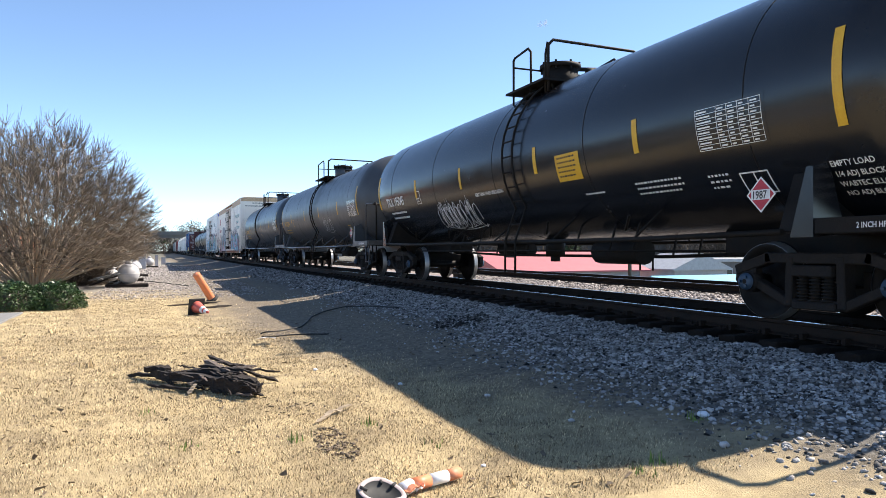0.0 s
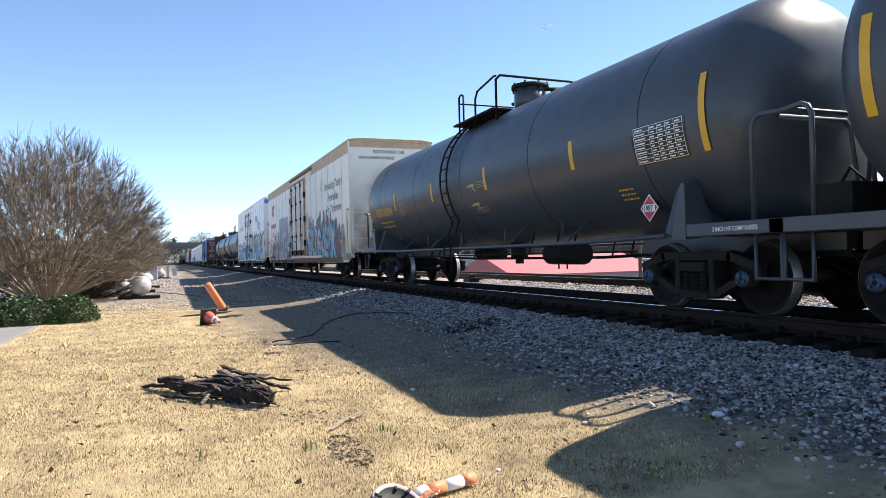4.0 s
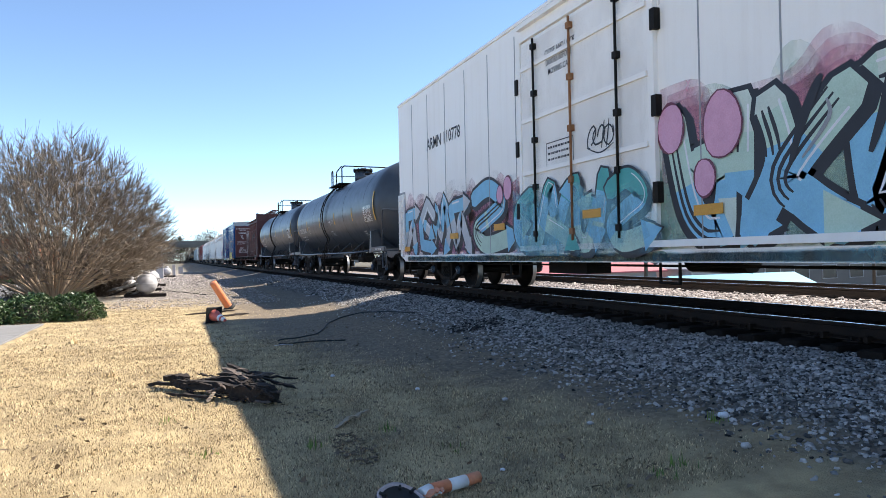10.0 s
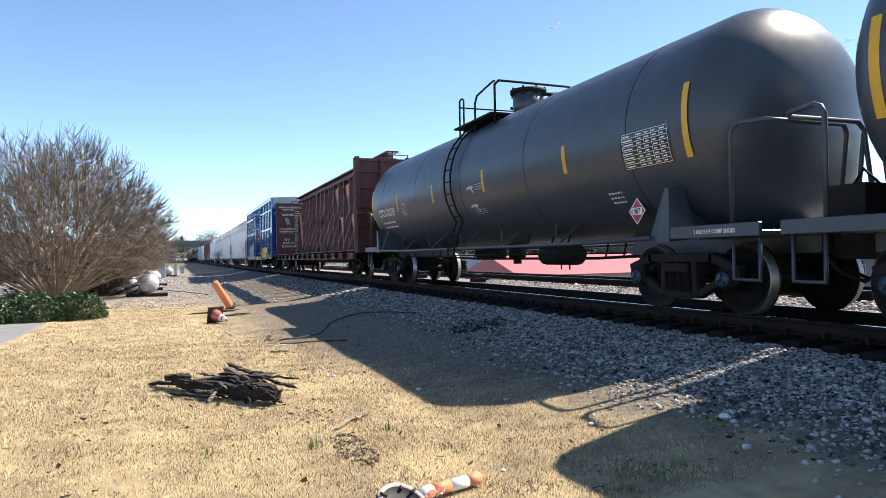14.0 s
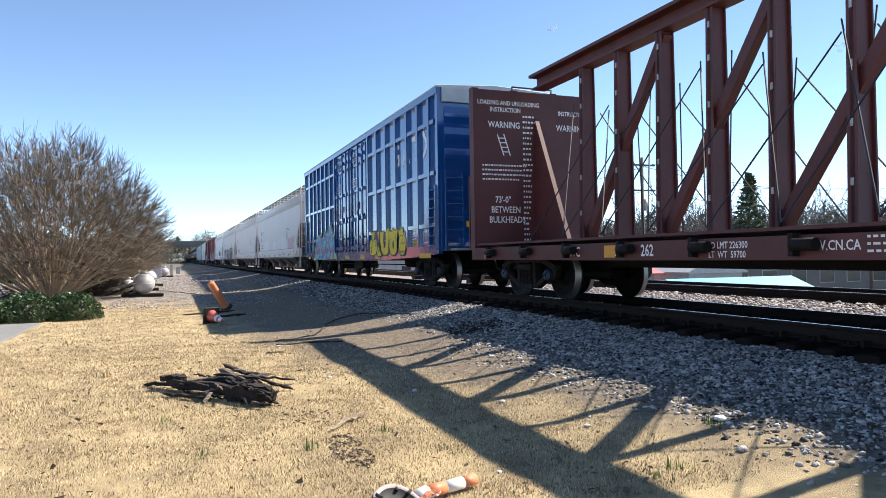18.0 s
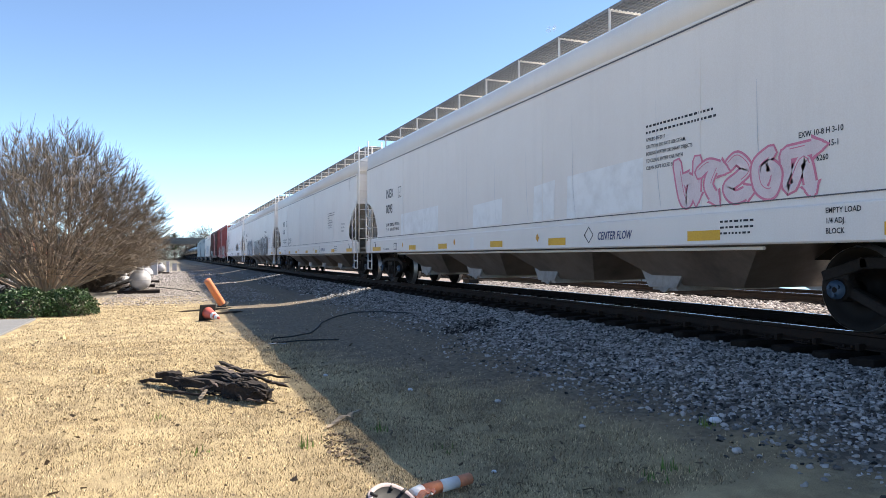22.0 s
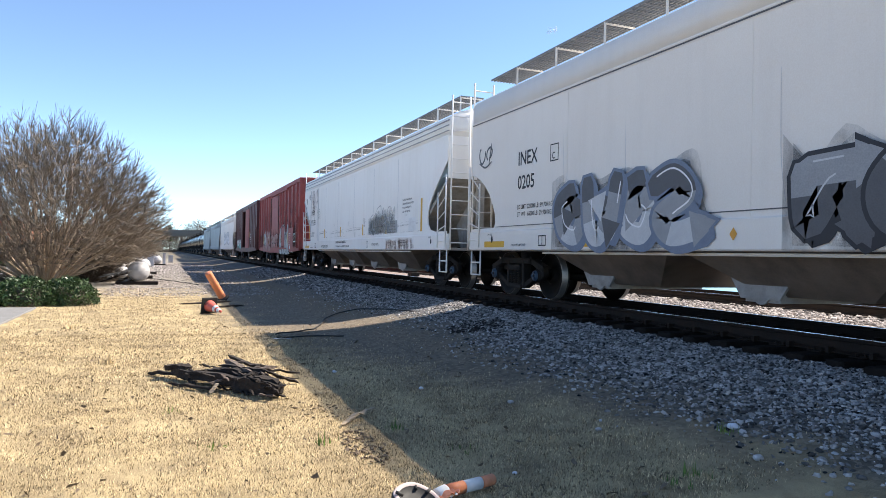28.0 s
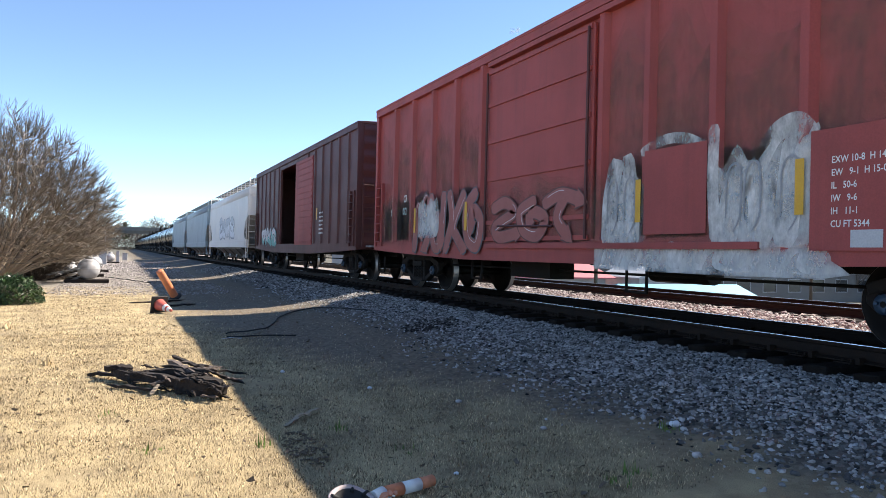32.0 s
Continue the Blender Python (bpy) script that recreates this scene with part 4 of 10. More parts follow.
def reefer(at, y0, y1, ty, zt, label, m, roof_m, door, side_z0=0.72):
    car = thing("refrigerator_car", label, "refrigerator car", "train cars")
    TRAIN.append((car, at))
    hw = 1.6
    bm = B()
    shell_box(bm, hw, y0, y1, 1.02, zt - 0.12)
    part("body", bm, m, car, bevel=0.03)
    bm = B()
    sheet(bm, [(-hw - 0.015, zt - 0.13), (hw + 0.015, zt - 0.13), (hw + 0.015, zt - 0.06), (1.2, zt), (-1.2, zt), (-hw - 0.015, zt - 0.06)], "y", y0 - 0.02, y1 + 0.02)
    part("roof", bm, roof_m, car, bevel=0.01)
    # panel joints down the side
    n = int((y1 - y0) / 1.22)
    for i in range(1, n):
        y = y0 + (y1 - y0) * i / n
        if door[0] - 0.2 < y < door[1] + 0.2:
            continue
        bm = B()
        box(bm, -hw - 0.006, -hw + 0.01, y - 0.012, y + 0.012, side_z0 + 0.1, zt - 0.3)
        part("panel_joint", bm, "g_grey", car)
    bm = B()
    sheet(bm, [(y0 + 0.02, 1.02), (y0 + 0.02, side_z0 + 0.12), (y0 + 0.5, side_z0 - 0.05), (y1 - 0.5, side_z0 - 0.05), (y1 - 0.02, side_z0 + 0.12), (y1 - 0.02, 1.02)], "x", -hw, -hw + 0.05)
    box(bm, -hw - 0.03, -hw, y0 + 0.5, y1 - 0.5, side_z0 - 0.05, side_z0 + 0.12)
    part("side_sill", bm, m, car)
    bm = B()
    box(bm, hw - 0.05, hw, y0 + 0.3, y1 - 0.3, side_z0 - 0.05, 1.02)
    part("side_sill", bm, m, car)
    # plug door with frame, bars and rods
    a, b = door
    bm = B()
    z0, z1 = side_z0 + 0.25, zt - 0.55
    box(bm, -hw - 0.05, -hw + 0.02, a, b, z0, z1)
    d = part("plug_door", bm, m, car, bevel=0.02)
    bm = B()
    for y in (a - 0.05, b + 0.05):
        box(bm, -hw - 0.07, -hw, y - 0.05, y + 0.05, z0 - 0.1, z1 + 0.1)
    box(bm, -hw - 0.07, -hw, a, b, z1 + 0.02, z1 + 0.1)
    part("door_frame", bm, "rusty_cream" if roof_m == "tan" else m, d)
    for z in np.linspace(z0 + 0.35, z1 - 0.5, 4):
        bm = B()
        box(bm, -hw - 0.085, -hw - 0.04, a + 0.05, b - 0.05, z - 0.035, z + 0.035)
        part("door_rail", bm, m, d)
    for k, y in enumerate((a + 0.7, (a + b) / 2 + 0.1, b - 0.55)):
        bm = B()
        rod(bm, (-hw - 0.1, y, z0 + 0.05), (-hw - 0.1, y, z1 - 0.05), 0.022, 7)
        for z in np.linspace(z0 + 0.2, z1 - 0.2, 5):
            box(bm, -hw - 0.13, -hw - 0.05, y - 0.05, y + 0.05, z - 0.05, z + 0.05)
        part("lock_rod", bm, "rust" if k == 1 and roof_m == "reefer" else "iron", d)
    for z, over in ((side_z0 + 0.2, b - a), (zt - 0.24, 0.45 * (b - a))):
        bm = B()
        box(bm, -hw - 0.09, -hw, a - 0.2 - over, b + 0.1, z - 0.045, z + 0.045)
        part("door_track", bm, m if z < 2 else "rust" if roof_m == "tan" else roof_m, car)
    for y in (a - 0.12, b + 0.12):
        for z in (1.6, 2.75, 3.9):
            bm = B()
            box(bm, -hw - 0.1, -hw, y - 0.05, y + 0.05, z - 0.14, z + 0.14)
            part("door_hinge", bm, "iron", d)
    # end fittings on the front and the rear
    for s, y in ((-1, y0), (1, y1)):
        end_ladder(car, y, 0.82, 2.68, m, -1.53, 0.56, 4, s)
        bm = B()
        box(bm, -1.5, 1.5, min(y, y + s * 0.45), max(y, y + s * 0.45), 0.95, 1.0)
        box(bm, -0.45, 0.45, min(y - s * 0.3, y + s * 0.35), max(y - s * 0.3, y + s * 0.35), 0.6, 0.95)
        part("end_platform", bm, "iron", car)
        bm = B()
        pipe(bm, [(-0.97, y + s * 0.1, 2.5), (0.2, y + s * 0.12, 2.48), (1.4, y + s * 0.12, 2.48), (1.45, y, 2.46)], 0.018, 6)
        part("grab_rail", bm, m, car)
    brake_wheel(car, -0.55, y0 - 0.24, 2.05, "iron")
    bm = B()
    box(bm, -0.9, -0.84, y0 - 0.14, y0, 1.55, 2.35)
    box(bm, -0.2, -0.14, y0 - 0.14, y0, 1.45, 2.1)
    rod(bm, (-0.5, y0 - 0.1, 1.72), (-0.08, y0 - 0.12, 1.72), 0.06, 10)
    part("brake_bracket", bm, m, car)
    bm = B()
    rod(bm, (-0.55, y0 - 0.2, 2.05), (-0.55, y0 - 0.05, 2.05), 0.13, 14)
    box(bm, -0.68, -0.42, y0 - 0.08, y0, 1.85, 2.25)
    part("brake_gear", bm, "rusty_cream", car)
    bm = B()
    pipe(bm, [(-0.55, y0 - 0.1, 1.85), (-0.56, y0 - 0.12, 1.4), (-0.6, y0 - 0.1, 1.0)], 0.02, 6)
    part("brake_chain", bm, "iron", car)
    if roof_m == "tan":
        bm = B()
        box(bm, -0.1, 0.55, y0 - 0.03, y0, 1.72, 2.12)
        part("vent_panel", bm, "iron", car)
        bm = B()
        rod(bm, (0.15, y0 - 0.24, 1.25), (0.75, y0 - 0.24, 1.25), 0.15, 14)
        box(bm, -0.2, 0.3, y0 - 0.35, y0 - 0.08, 1.0, 1.4)
        rod(bm, (0.3, y0 - 0.25, 1.4), (0.3, y0 - 0.25, 1.56), 0.08, 10)
        part("brake_valve", bm, "iron", car, bevel=0.015)
        # a tall ladder and a dark equipment box at the rear corner
        end_ladder(car, y1 + 0.12, 0.95, 3.3, "g_grey", -1.5, 0.5, 4, 1)
        bm = B()
        box(bm, -1.45, -0.6, y1, y1 + 0.3, 1.05, 2.05)
        part("equipment_box", bm, "iron", car, bevel=0.02)
        for z in (1.95, 3.15):
            bm = B()
            box(bm, -hw - 0.035, -hw, y1 - 0.3, y1 + 0.16, z - 0.06, z + 0.06)
            part("ladder_bracket", bm, "g_grey", car)
    tan = roof_m == "tan"
    for ya in (y0 + 0.07,) if tan else (y0 + 0.07, y1 - 0.5):
        bm = B()
        for q in (ya - 0.04, ya + 0.42):
            box(bm, -hw - 0.012, -hw, q, q + 0.05, 1.0, 2.62)
        box(bm, -hw - 0.012, -hw, ya + 0.01, ya + 0.42, 2.57, 2.62)
        part("ladder_recess", bm, "rusty_cream" if roof_m == "tan" else "g_grey", car)
    side_ladder(car, y0 + 0.07, 1.0, 2.55, m, -1.64, 0.4, 5)
    if not tan:
        side_ladder(car, y1 - 0.5, 1.0, 2.55, m, -1.64, 0.4, 5)
    bm = B()
    box(bm, -hw - 0.03, -hw + 0.02, y0 - 0.012, y0 + 0.035, 1.0, zt - 0.14)
    part("corner_post", bm, m, car)
    underframe(car, y0, y1, at, ty)
    return car


def shield(car, mapf, u, v, w, h):
    """A plain striped shield badge with no lettering."""
    bm = B()
    pts = [(0, 0.42), (0.08, 0.1), (0.5, 0), (0.92, 0.1), (1, 0.42), (1, 0.8), (0.94, 0.98), (0.72, 0.92), (0.5, 1.0), (0.28, 0.92), (0.06, 0.98), (0, 0.8)]
    poly(bm, mapf, [(u + x * w, v + y * h) for x, y in pts], 0.004, 0)
    poly(bm, mapf, [(u + (0.05 + x * 0.9) * w, v + (0.04 + y * 0.53) * h) for x, y in ((0, 0.7), (0.08, 0.15), (0.5, 0), (0.92, 0.15), (1, 0.7), (1, 1), (0, 1))], 0.006, 1)
    for k in range(6):
        x = u + w * (0.1 + k * 0.145)
        poly(bm, mapf, [(x, v + h * 0.12), (x + w * 0.07, v + h * 0.12), (x + w * 0.07, v + h * 0.57), (x, v + h * 0.57)], 0.008, 2)
    for k in (0.66, 0.78):
        poly(bm, mapf, [(u + w * 0.2, v + h * k), (u + w * 0.8, v + h * k), (u + w * 0.8, v + h * (k + 0.07)), (u + w * 0.2, v + h * (k + 0.07))], 0.008, 1)
    return part("badge", bm, ["g_navy", "white", "g_logo"], car, "blue shield badge with red stripes")


def logo_bars(car, mapf, u, v, w, h, n, m, slant=0.15, d=0.004, name="logo_shape"):
    """A brand name as plain blocks of its letters' size and colour."""
    bm = B()
    cw = w / n
    for i in range(n):
        x = u + i * cw
        poly(bm, mapf, [(x, v), (x + cw * 0.78, v), (x + cw * 0.78 + slant * h, v + h), (x + slant * h, v + h)], d, 0)
    return part(name, bm, m, car)


def flame_field(car, mapf, u0, u1, v0, v1, seed):
    """A dark plum ground of overlapping flames with black tips and thin white edges."""
    rnd = random.Random(seed)
    bm = B()
    n = int((u1 - u0) / 0.24)
    for i in range(n):
        u = u0 + (u1 - u0) * (i + 0.5) / n
        end = min(i, n - 1 - i)
        h = v1 + rnd.uniform(-0.3, 0.38) - max(0, 3 - end) * 0.2
        w, bend = rnd.uniform(0.16, 0.26), rnd.uniform(-0.14, 0.16)
        side = [(u - w, v0), (u - w * 1.1, v1 - 0.8), (u - w * 0.7 + bend * 0.3, h - 0.4), (u + bend, h), (u + w * 0.35 + bend * 0.4, h - 0.35), (u + w * 1.05, v1 - 0.75), (u + w, v0)]
        pts = [tuple(p) for p in stroke_pts(side, 4)]
        poly(bm, mapf, [(a + (0.06 if a > u + bend else -0.06), b + (0.16 if b > v0 + 0.2 else 0)) for a, b in pts], 0.003 + 0.0001 * (i % 5), 0)
        poly(bm, mapf, pts, 0.0045 + 0.0001 * (i % 5), 1)
        ribbon(bm, mapf, pts[12:19], 0.022, 0.0058, 2, True)
    return part("graffiti", bm, ["g_black", "g_plum", "g_white"], car, "dark plum flames behind the painted letters")


def vent_box(car, u, v, m):
    bm = B()
    box(bm, -1.66, -1.58, -u - 0.1, -u + 0.1, v - 0.2, v + 0.2)
    for k in range(4):
        box(bm, -1.675, -1.66, -u - 0.08, -u + 0.08, v - 0.15 + k * 0.09, v - 0.11 + k * 0.09)
    part("vent", bm, m, car)


def crystal(bm, f, pts, mi, d):
    poly(bm, f, pts, d, mi)
    ribbon(bm, f, pts + pts[:2], 0.05, d + 0.002, 0)


def build_reefers():
    f = flat(1.6)
    # cream reefer
    y0, y1 = -11.2, 10.85
    c = reefer(68.69, y0, y1, (-7.73, 7.72), 5.16, "weathered cream refrigerator car covered with colourful graffiti", "cream", "tan", (-2.28, 1.56))
    wash(c, f, -10.7, 11.0, 0.75, 2.2, "w_grime", 0.001, 3, "grime")
    patch(c, flat(1.652), -1.5, 2.2, 1.0, 4.55, "w_stain", "grime", 0.001)
    for i, (s, u, v, k) in enumerate((("Protecting Today's", 6.84, 3.62, 1.08), ("Perishables", 7.41, 3.13, 1.08), ("For Tomorrow", 7.2, 2.67, 1.08))):
        lettering(c, f, s, u, v, 0.28, "g_logo", k, 0.004, 0.25)
        lettering(c, f, s, u + 0.018, v + 0.035, 0.28, "g_teal", k, 0.0052, 0.25)
    stencil(c, f, 7.8, 2.4, 1, 0.8, 0.05, "g_peach", 2)
    for ua, ub in ((-10.8, -1.75), (4.0, 11.16)):
        patch(c, f, ua, ub, 4.62, 5.03, "tan", "tan_band", 0.003)
    patch(c, f, -1.7, 4.0, 4.4, 5.0, "w_stain", "grime", 0.0012)
    patch(c, f, 10.2, 10.72, 0.74, 0.98, "g_grey", "grey_panel", 0.035)
    patch(c, f, 10.74, 11.16, 0.76, 1.0, "rusty_cream", "rusty_panel", 0.036)
    wash(c, flat(1.652), -1.5, 2.2, 0.98, 1.4, "w_rust", 0.0014, 18, "rust_stain")
    patch(c, f, -1.4, 10.15, 0.68, 0.86, "rust", "rusty_sill_band", 0.034)
    wash(c, flat(1.632), -10.2, -1.4, 0.68, 0.86, "w_mauve", 0.001, 140)
    wash(c, flat(1.632), -10.2, -1.4, 0.68, 0.86, "w_rust", 0.003, 141)
    flame_field(c, f, 2.75, 9.55, 0.78, 2.35, 11)
    letters(c, f, 3.0, 8.75, 0.8, 2.3, 11, (5, 0, 7, 5, 0, 5, 4, 6), ["g_teal", "g_cyan", "g_lilac", "g_sky", "g_pink", "g_teal", "g_blue2"], w=0.25, line=0.05, base=0.008, soft=False, label="angular multicoloured graffiti with black outlines")
    wash(c, f, 8.6, 10.1, 0.85, 2.3, "w_white", 0.002, 12, "buffed_patch")
    wash(c, f, 3.1, 3.9, 1.9, 2.6, "w_white", 0.002, 13, "buffed_patch")
    bm = B()
    ribbon(bm, f, stroke_pts([(9.55, 0.95), (9.7, 1.7), (9.9, 2.05), (10.2, 1.95), (10.3, 1.2)], 6), 0.05, 0.006, 0)
    ring = [(2.92 + 0.33 * math.cos(k * 0.55), 2.6 + 0.36 * math.sin(k * 0.55)) for k in range(12)]
    ribbon(bm, f, ring, 0.035, 0.006, 0)
    ribbon(bm, f, stroke_pts([(2.72, 2.55), (2.95, 2.75), (3.1, 2.6), (3.0, 2.5), (3.3, 2.75), (3.4, 2.5), (3.6, 2.8), (3.75, 2.55)], 5), 0.03, 0.0075, 0)
    part("graffiti", bm, "g_black", c)
    patch(c, f, 9.62, 10.0, 1.36, 1.54, "yellow", "warning_decal", 0.0145)
    stencil(c, f, 9.66, 1.5, 2, 0.3, 0.05, "ink", 3, d=0.0165)
    for u, v in ((10.66, 1.1), (4.62, 0.85), (1.7, 1.45), (-4.6, 0.9), (-7.5, 0.9)):
        patch(c, f, u, u + 0.17, v, v + 1.1, "g_orange", "orange_strip", 0.0135 if u > 2.5 or u < -2 else 0.056)
    vent_box(c, 6.2, 3.9, "cream")
    lettering(c, flat(1.652), "Quisiera", -0.7, 1.95, 0.13, "g_black", slant=0.2)
    lettering(c, flat(1.652), "Mas tiempo", -0.7, 1.68, 0.12, "g_black", slant=0.2)
    outline_box(c, flat(1.652), 0.95, 1.4, 1.75, 2.0, "g_logo", 0.015)
    stencil(c, flat(1.652), 1.0, 1.9, 3, 0.35, 0.035, "g_logo", 7)
    stencil(c, flat(1.652), -0.75, 4.1, 4, 0.7, 0.07, "g_peach", 9)
    # rear half: grey buffed panels under crystals, clocks and a red badge
    bm = B()
    for a, b, h in ((-6.15, -5.35, 3.17), (-5.35, -4.4, 3.2), (-4.4, -3.6, 3.12), (-3.6, -3.0, 3.16)):
        poly(bm, f, [(a, 0.75), (b, 0.75), (b, h + 0.04), (a + 0.25, h + 0.05), (a + 0.2, h - 0.03), (a, h - 0.04)], 0.003, 0)
    part("buffed_patch", bm, "g_grey", c)
    wash(c, f, -9.2, -1.7, 0.75, 2.1, "w_mauve", 0.0042, 14, "paint_wash")
    bm = B()
    rnd = random.Random(3)
    for k, (u, w, h) in enumerate(((-7.5, 0.24, 2.45), (-6.6, 0.26, 2.56), (-6.0, 0.2, 2.45), (-5.55, 0.24, 2.62), (-4.55, 0.22, 2.66))):
        lean = 0.12 * (k % 2)
        crystal(bm, f, [(u - w + lean, 0.8), (u - w * 1.2, 1.45), (u - w, h - 0.35), (u - 0.02, h), (u + w * 0.9, h - 0.4), (u + w * 1.15, 1.5), (u + w * 0.8, 0.8)], 1 + k % 2, 0.006)
        poly(bm, f, [(u + w * 0.45, 0.82), (u + w * 0.75, 1.5), (u + w * 0.55, h - 0.5), (u + w * 0.85, h - 0.42), (u + w * 1.1, 1.5), (u + w * 0.78, 0.82)], 0.0072, 3)
        ribbon(bm, f, [(u - w * 0.6, 1.6), (u + w * 0.3, 1.35), (u + w * 0.9, 1.65)], 0.035, 0.0078, 0)
        ribbon(bm, f, [(u - 0.02, h), (u - w * 0.25, h - 0.55), (u - w * 0.4, 0.85)], 0.025, 0.0078, 0)
    for u, w in ((-7.05, 0.2), (-5.05, 0.3), (-6.3, 0.16)):
        crystal(bm, f, [(u - w, 0.8), (u - w * 0.7, 1.25), (u, 1.55), (u + w * 0.8, 1.2), (u + w, 0.8)], 4, 0.0062)
    # the ring of crystals
    cx, cy, R, r = -3.78, 1.62, 0.92, 0.46
    for k in range(8):
        a0, a1 = k * 0.7854 + 0.39, (k + 1) * 0.7854 + 0.39
        q = [(cx + rr * 0.82 * math.cos(a), cy + rr * math.sin(a)) for rr, a in ((r, a0), (R, a0), (R, a1), (r, a1))]
        crystal(bm, f, q, 1 if k % 3 else 2, 0.006 + 0.0003 * (k % 2))
    poly(bm, f, [(cx + r * 0.8 * math.cos(k * 0.7854 + 0.39), cy + r * math.sin(k * 0.7854 + 0.39)) for k in range(8)], 0.0056, 5)
    poly(bm, f, [(cx - 0.2, cy - 0.16), (cx + 0.16, cy - 0.16), (cx + 0.16, cy + 0.18), (cx - 0.2, cy + 0.18)], 0.0066, 4)
    for u in (-3.2, -4.35):
        poly(bm, f, [(u, 0.8), (u + 0.1, 1.5), (u + 0.14, 2.1), (u + 0.28, 2.15), (u + 0.26, 1.4), (u + 0.2, 0.8)], 0.0095, 3)
        ribbon(bm, f, [(u, 0.8), (u + 0.1, 1.5), (u + 0.14, 2.15)], 0.035, 0.0105, 0)
    for u, h in ((-2.75, 2.3), (-2.5, 2.45), (-2.25, 2.2)):
        crystal(bm, f, [(u - 0.14, 1.7), (u - 0.15, h - 0.25), (u, h), (u + 0.13, h - 0.25), (u + 0.12, 1.7), (u, 1.5)], 1, 0.006)
        poly(bm, f, [(u + 0.03, 1.6), (u + 0.05, h - 0.2), (u + 0.12, h - 0.25), (u + 0.11, 1.7)], 0.0085, 3)
    part("graffiti", bm, ["g_black", "g_chrome", "g_grey", "g_sky", "g_pink", "g_teal"], c, "crystal shaped graffiti in grey and blue")
    bm = B()
    for u, v, r in ((-9.8, 1.56, 0.25), (-9.8, 1.56, 0.2), (-7.15, 2.42, 0.15), (-2.5, 2.55, 0.26), (-1.98, 1.92, 0.24), (-2.78, 1.02, 0.2), (-1.75, 1.15, 0.24), (-6.2, 1.55, 0.13), (-4.1, 0.9, 0.14)):
        ring = [(u + r * math.cos(a / 12 * 6.2832), v + r * math.sin(a / 12 * 6.2832)) for a in range(13)]
        ribbon(bm, f, ring, 0.035, 0.0115, 0)
        ribbon(bm, f, [(u - r * 0.3, v + r * 0.5), (u, v), (u + r * 0.5, v + 0.02)], 0.03, 0.0115, 0)
    part("graffiti", bm, "g_black", c, "round black clock doodles")
    patch(c, f, -2.6, -2.02, 1.25, 1.68, "g_dark", "dark_panel", 0.0105)
    wash(c, f, -8.6, -7.9, 1.15, 1.45, "w_white", 0.012, 15, "buffed_patch")
    patch(c, f, -8.35, -7.95, 1.05, 1.18, "g_teal", "paint_patch", 0.0105)
    patch(c, f, -2.95, -2.7, 1.3, 1.5, "white", "door_label", 0.0105)
    stencil(c, f, -2.6, 0.98, 2, 0.6, 0.1, "g_black", 4, d=0.0105)
    bm = B()
    C = [(-8.55, 3.55), (-9.0, 3.5), (-9.2, 3.68), (-9.22, 3.95), (-9.1, 4.1), (-8.72, 4.16), (-7.95, 4.2), (-7.97, 4.02), (-8.25, 4.0), (-8.28, 3.55), (-8.5, 3.52)]
    poly(bm, f, C, 0.004, 0)
    for k in range(6):
        a = k * 1.047
        ribbon(bm, f, [(-8.82, 3.83), (-8.82 + 0.14 * math.cos(a), 3.83 + 0.16 * math.sin(a))], 0.025, 0.0055, 1)
    part("logo_shape", bm, ["g_logo", "cream"], c, "red angular badge shape with pale star")
    logo_bars(c, f, -9.75, 2.78, 2.2, 0.25, 10, "g_logo", 0.1)
    stencil(c, f, -9.1, 2.62, 1, 1.3, 0.06, "g_peach", 6)
    lettering(c, f, "CRYX", -9.25, 2.22, 0.28, "g_logo", 1.0)
    lettering(c, f, "5120", -9.12, 1.76, 0.28, "g_logo", 1.0)
    for t, q, v in (("LD LMT", "182300", 1.29), ("LT  WT", "103700", 1.16)):
        lettering(c, f, t, -9.15, v, 0.12, "g_logo", d=0.0125)
        lettering(c, f, q, -8.7, v, 0.12, "g_logo", d=0.0125)
    patch(c, f, -10.5, -10.37, 1.05, 1.97, "g_orange", "orange_strip", 0.004)
    patch(c, f, -10.18, -9.72, 1.16, 1.36, "yellow", "warning_decal", 0.004)
    tag(c, f, -10.2, -9.4, 1.93, 2.18, 48, 4, "g_rosy", 0.02)
    wash(c, f, -10.4, -8.0, 0.76, 1.12, "w_mauve", 0.0115, 142)
    bm = B()
    ribbon(bm, f, stroke_pts([(-8.2, 2.2), (-8.05, 2.0), (-8.0, 2.25), (-7.85, 2.0), (-7.8, 2.3), (-7.65, 2.05), (-7.6, 2.3)], 4), 0.06, 0.006, 0)
    part("graffiti", bm, "g_black", c)
    lettering(c, f, "TIME IS NOT", -9.25, 0.92, 0.14, "g_black", d=0.0135)
    stencil(c, f, -9.9, 1.95, 1, 0.9, 0.2, "g_tan", 6)
    e = end_flat(y0)
    patch(c, e, 0.02, 3.18, 4.82, 5.02, "tan", "tan_band", 0.003)
    patch(c, e, 0.5, 2.0, 2.0, 4.5, "soot", "soot_stain", 0.0026)
    lettering(c, e, "EXCESS HEIGHT CAR", 0.9, 4.62, 0.11, "ink")
    lettering(c, e, "NO RUNNING BOARDS", 0.35, 4.4, 0.11, "ink")
    for v in (3.85, 3.3, 2.7):
        stencil(c, e, 1.2, v, 3, 0.8, 0.05, "g_peach", 8)
    patch(c, e, 0.02, 3.18, 1.05, 3.5, "end_dirt", "grime", 0.001)
    # white reefer
    y0, y1 = -10.3, 9.35
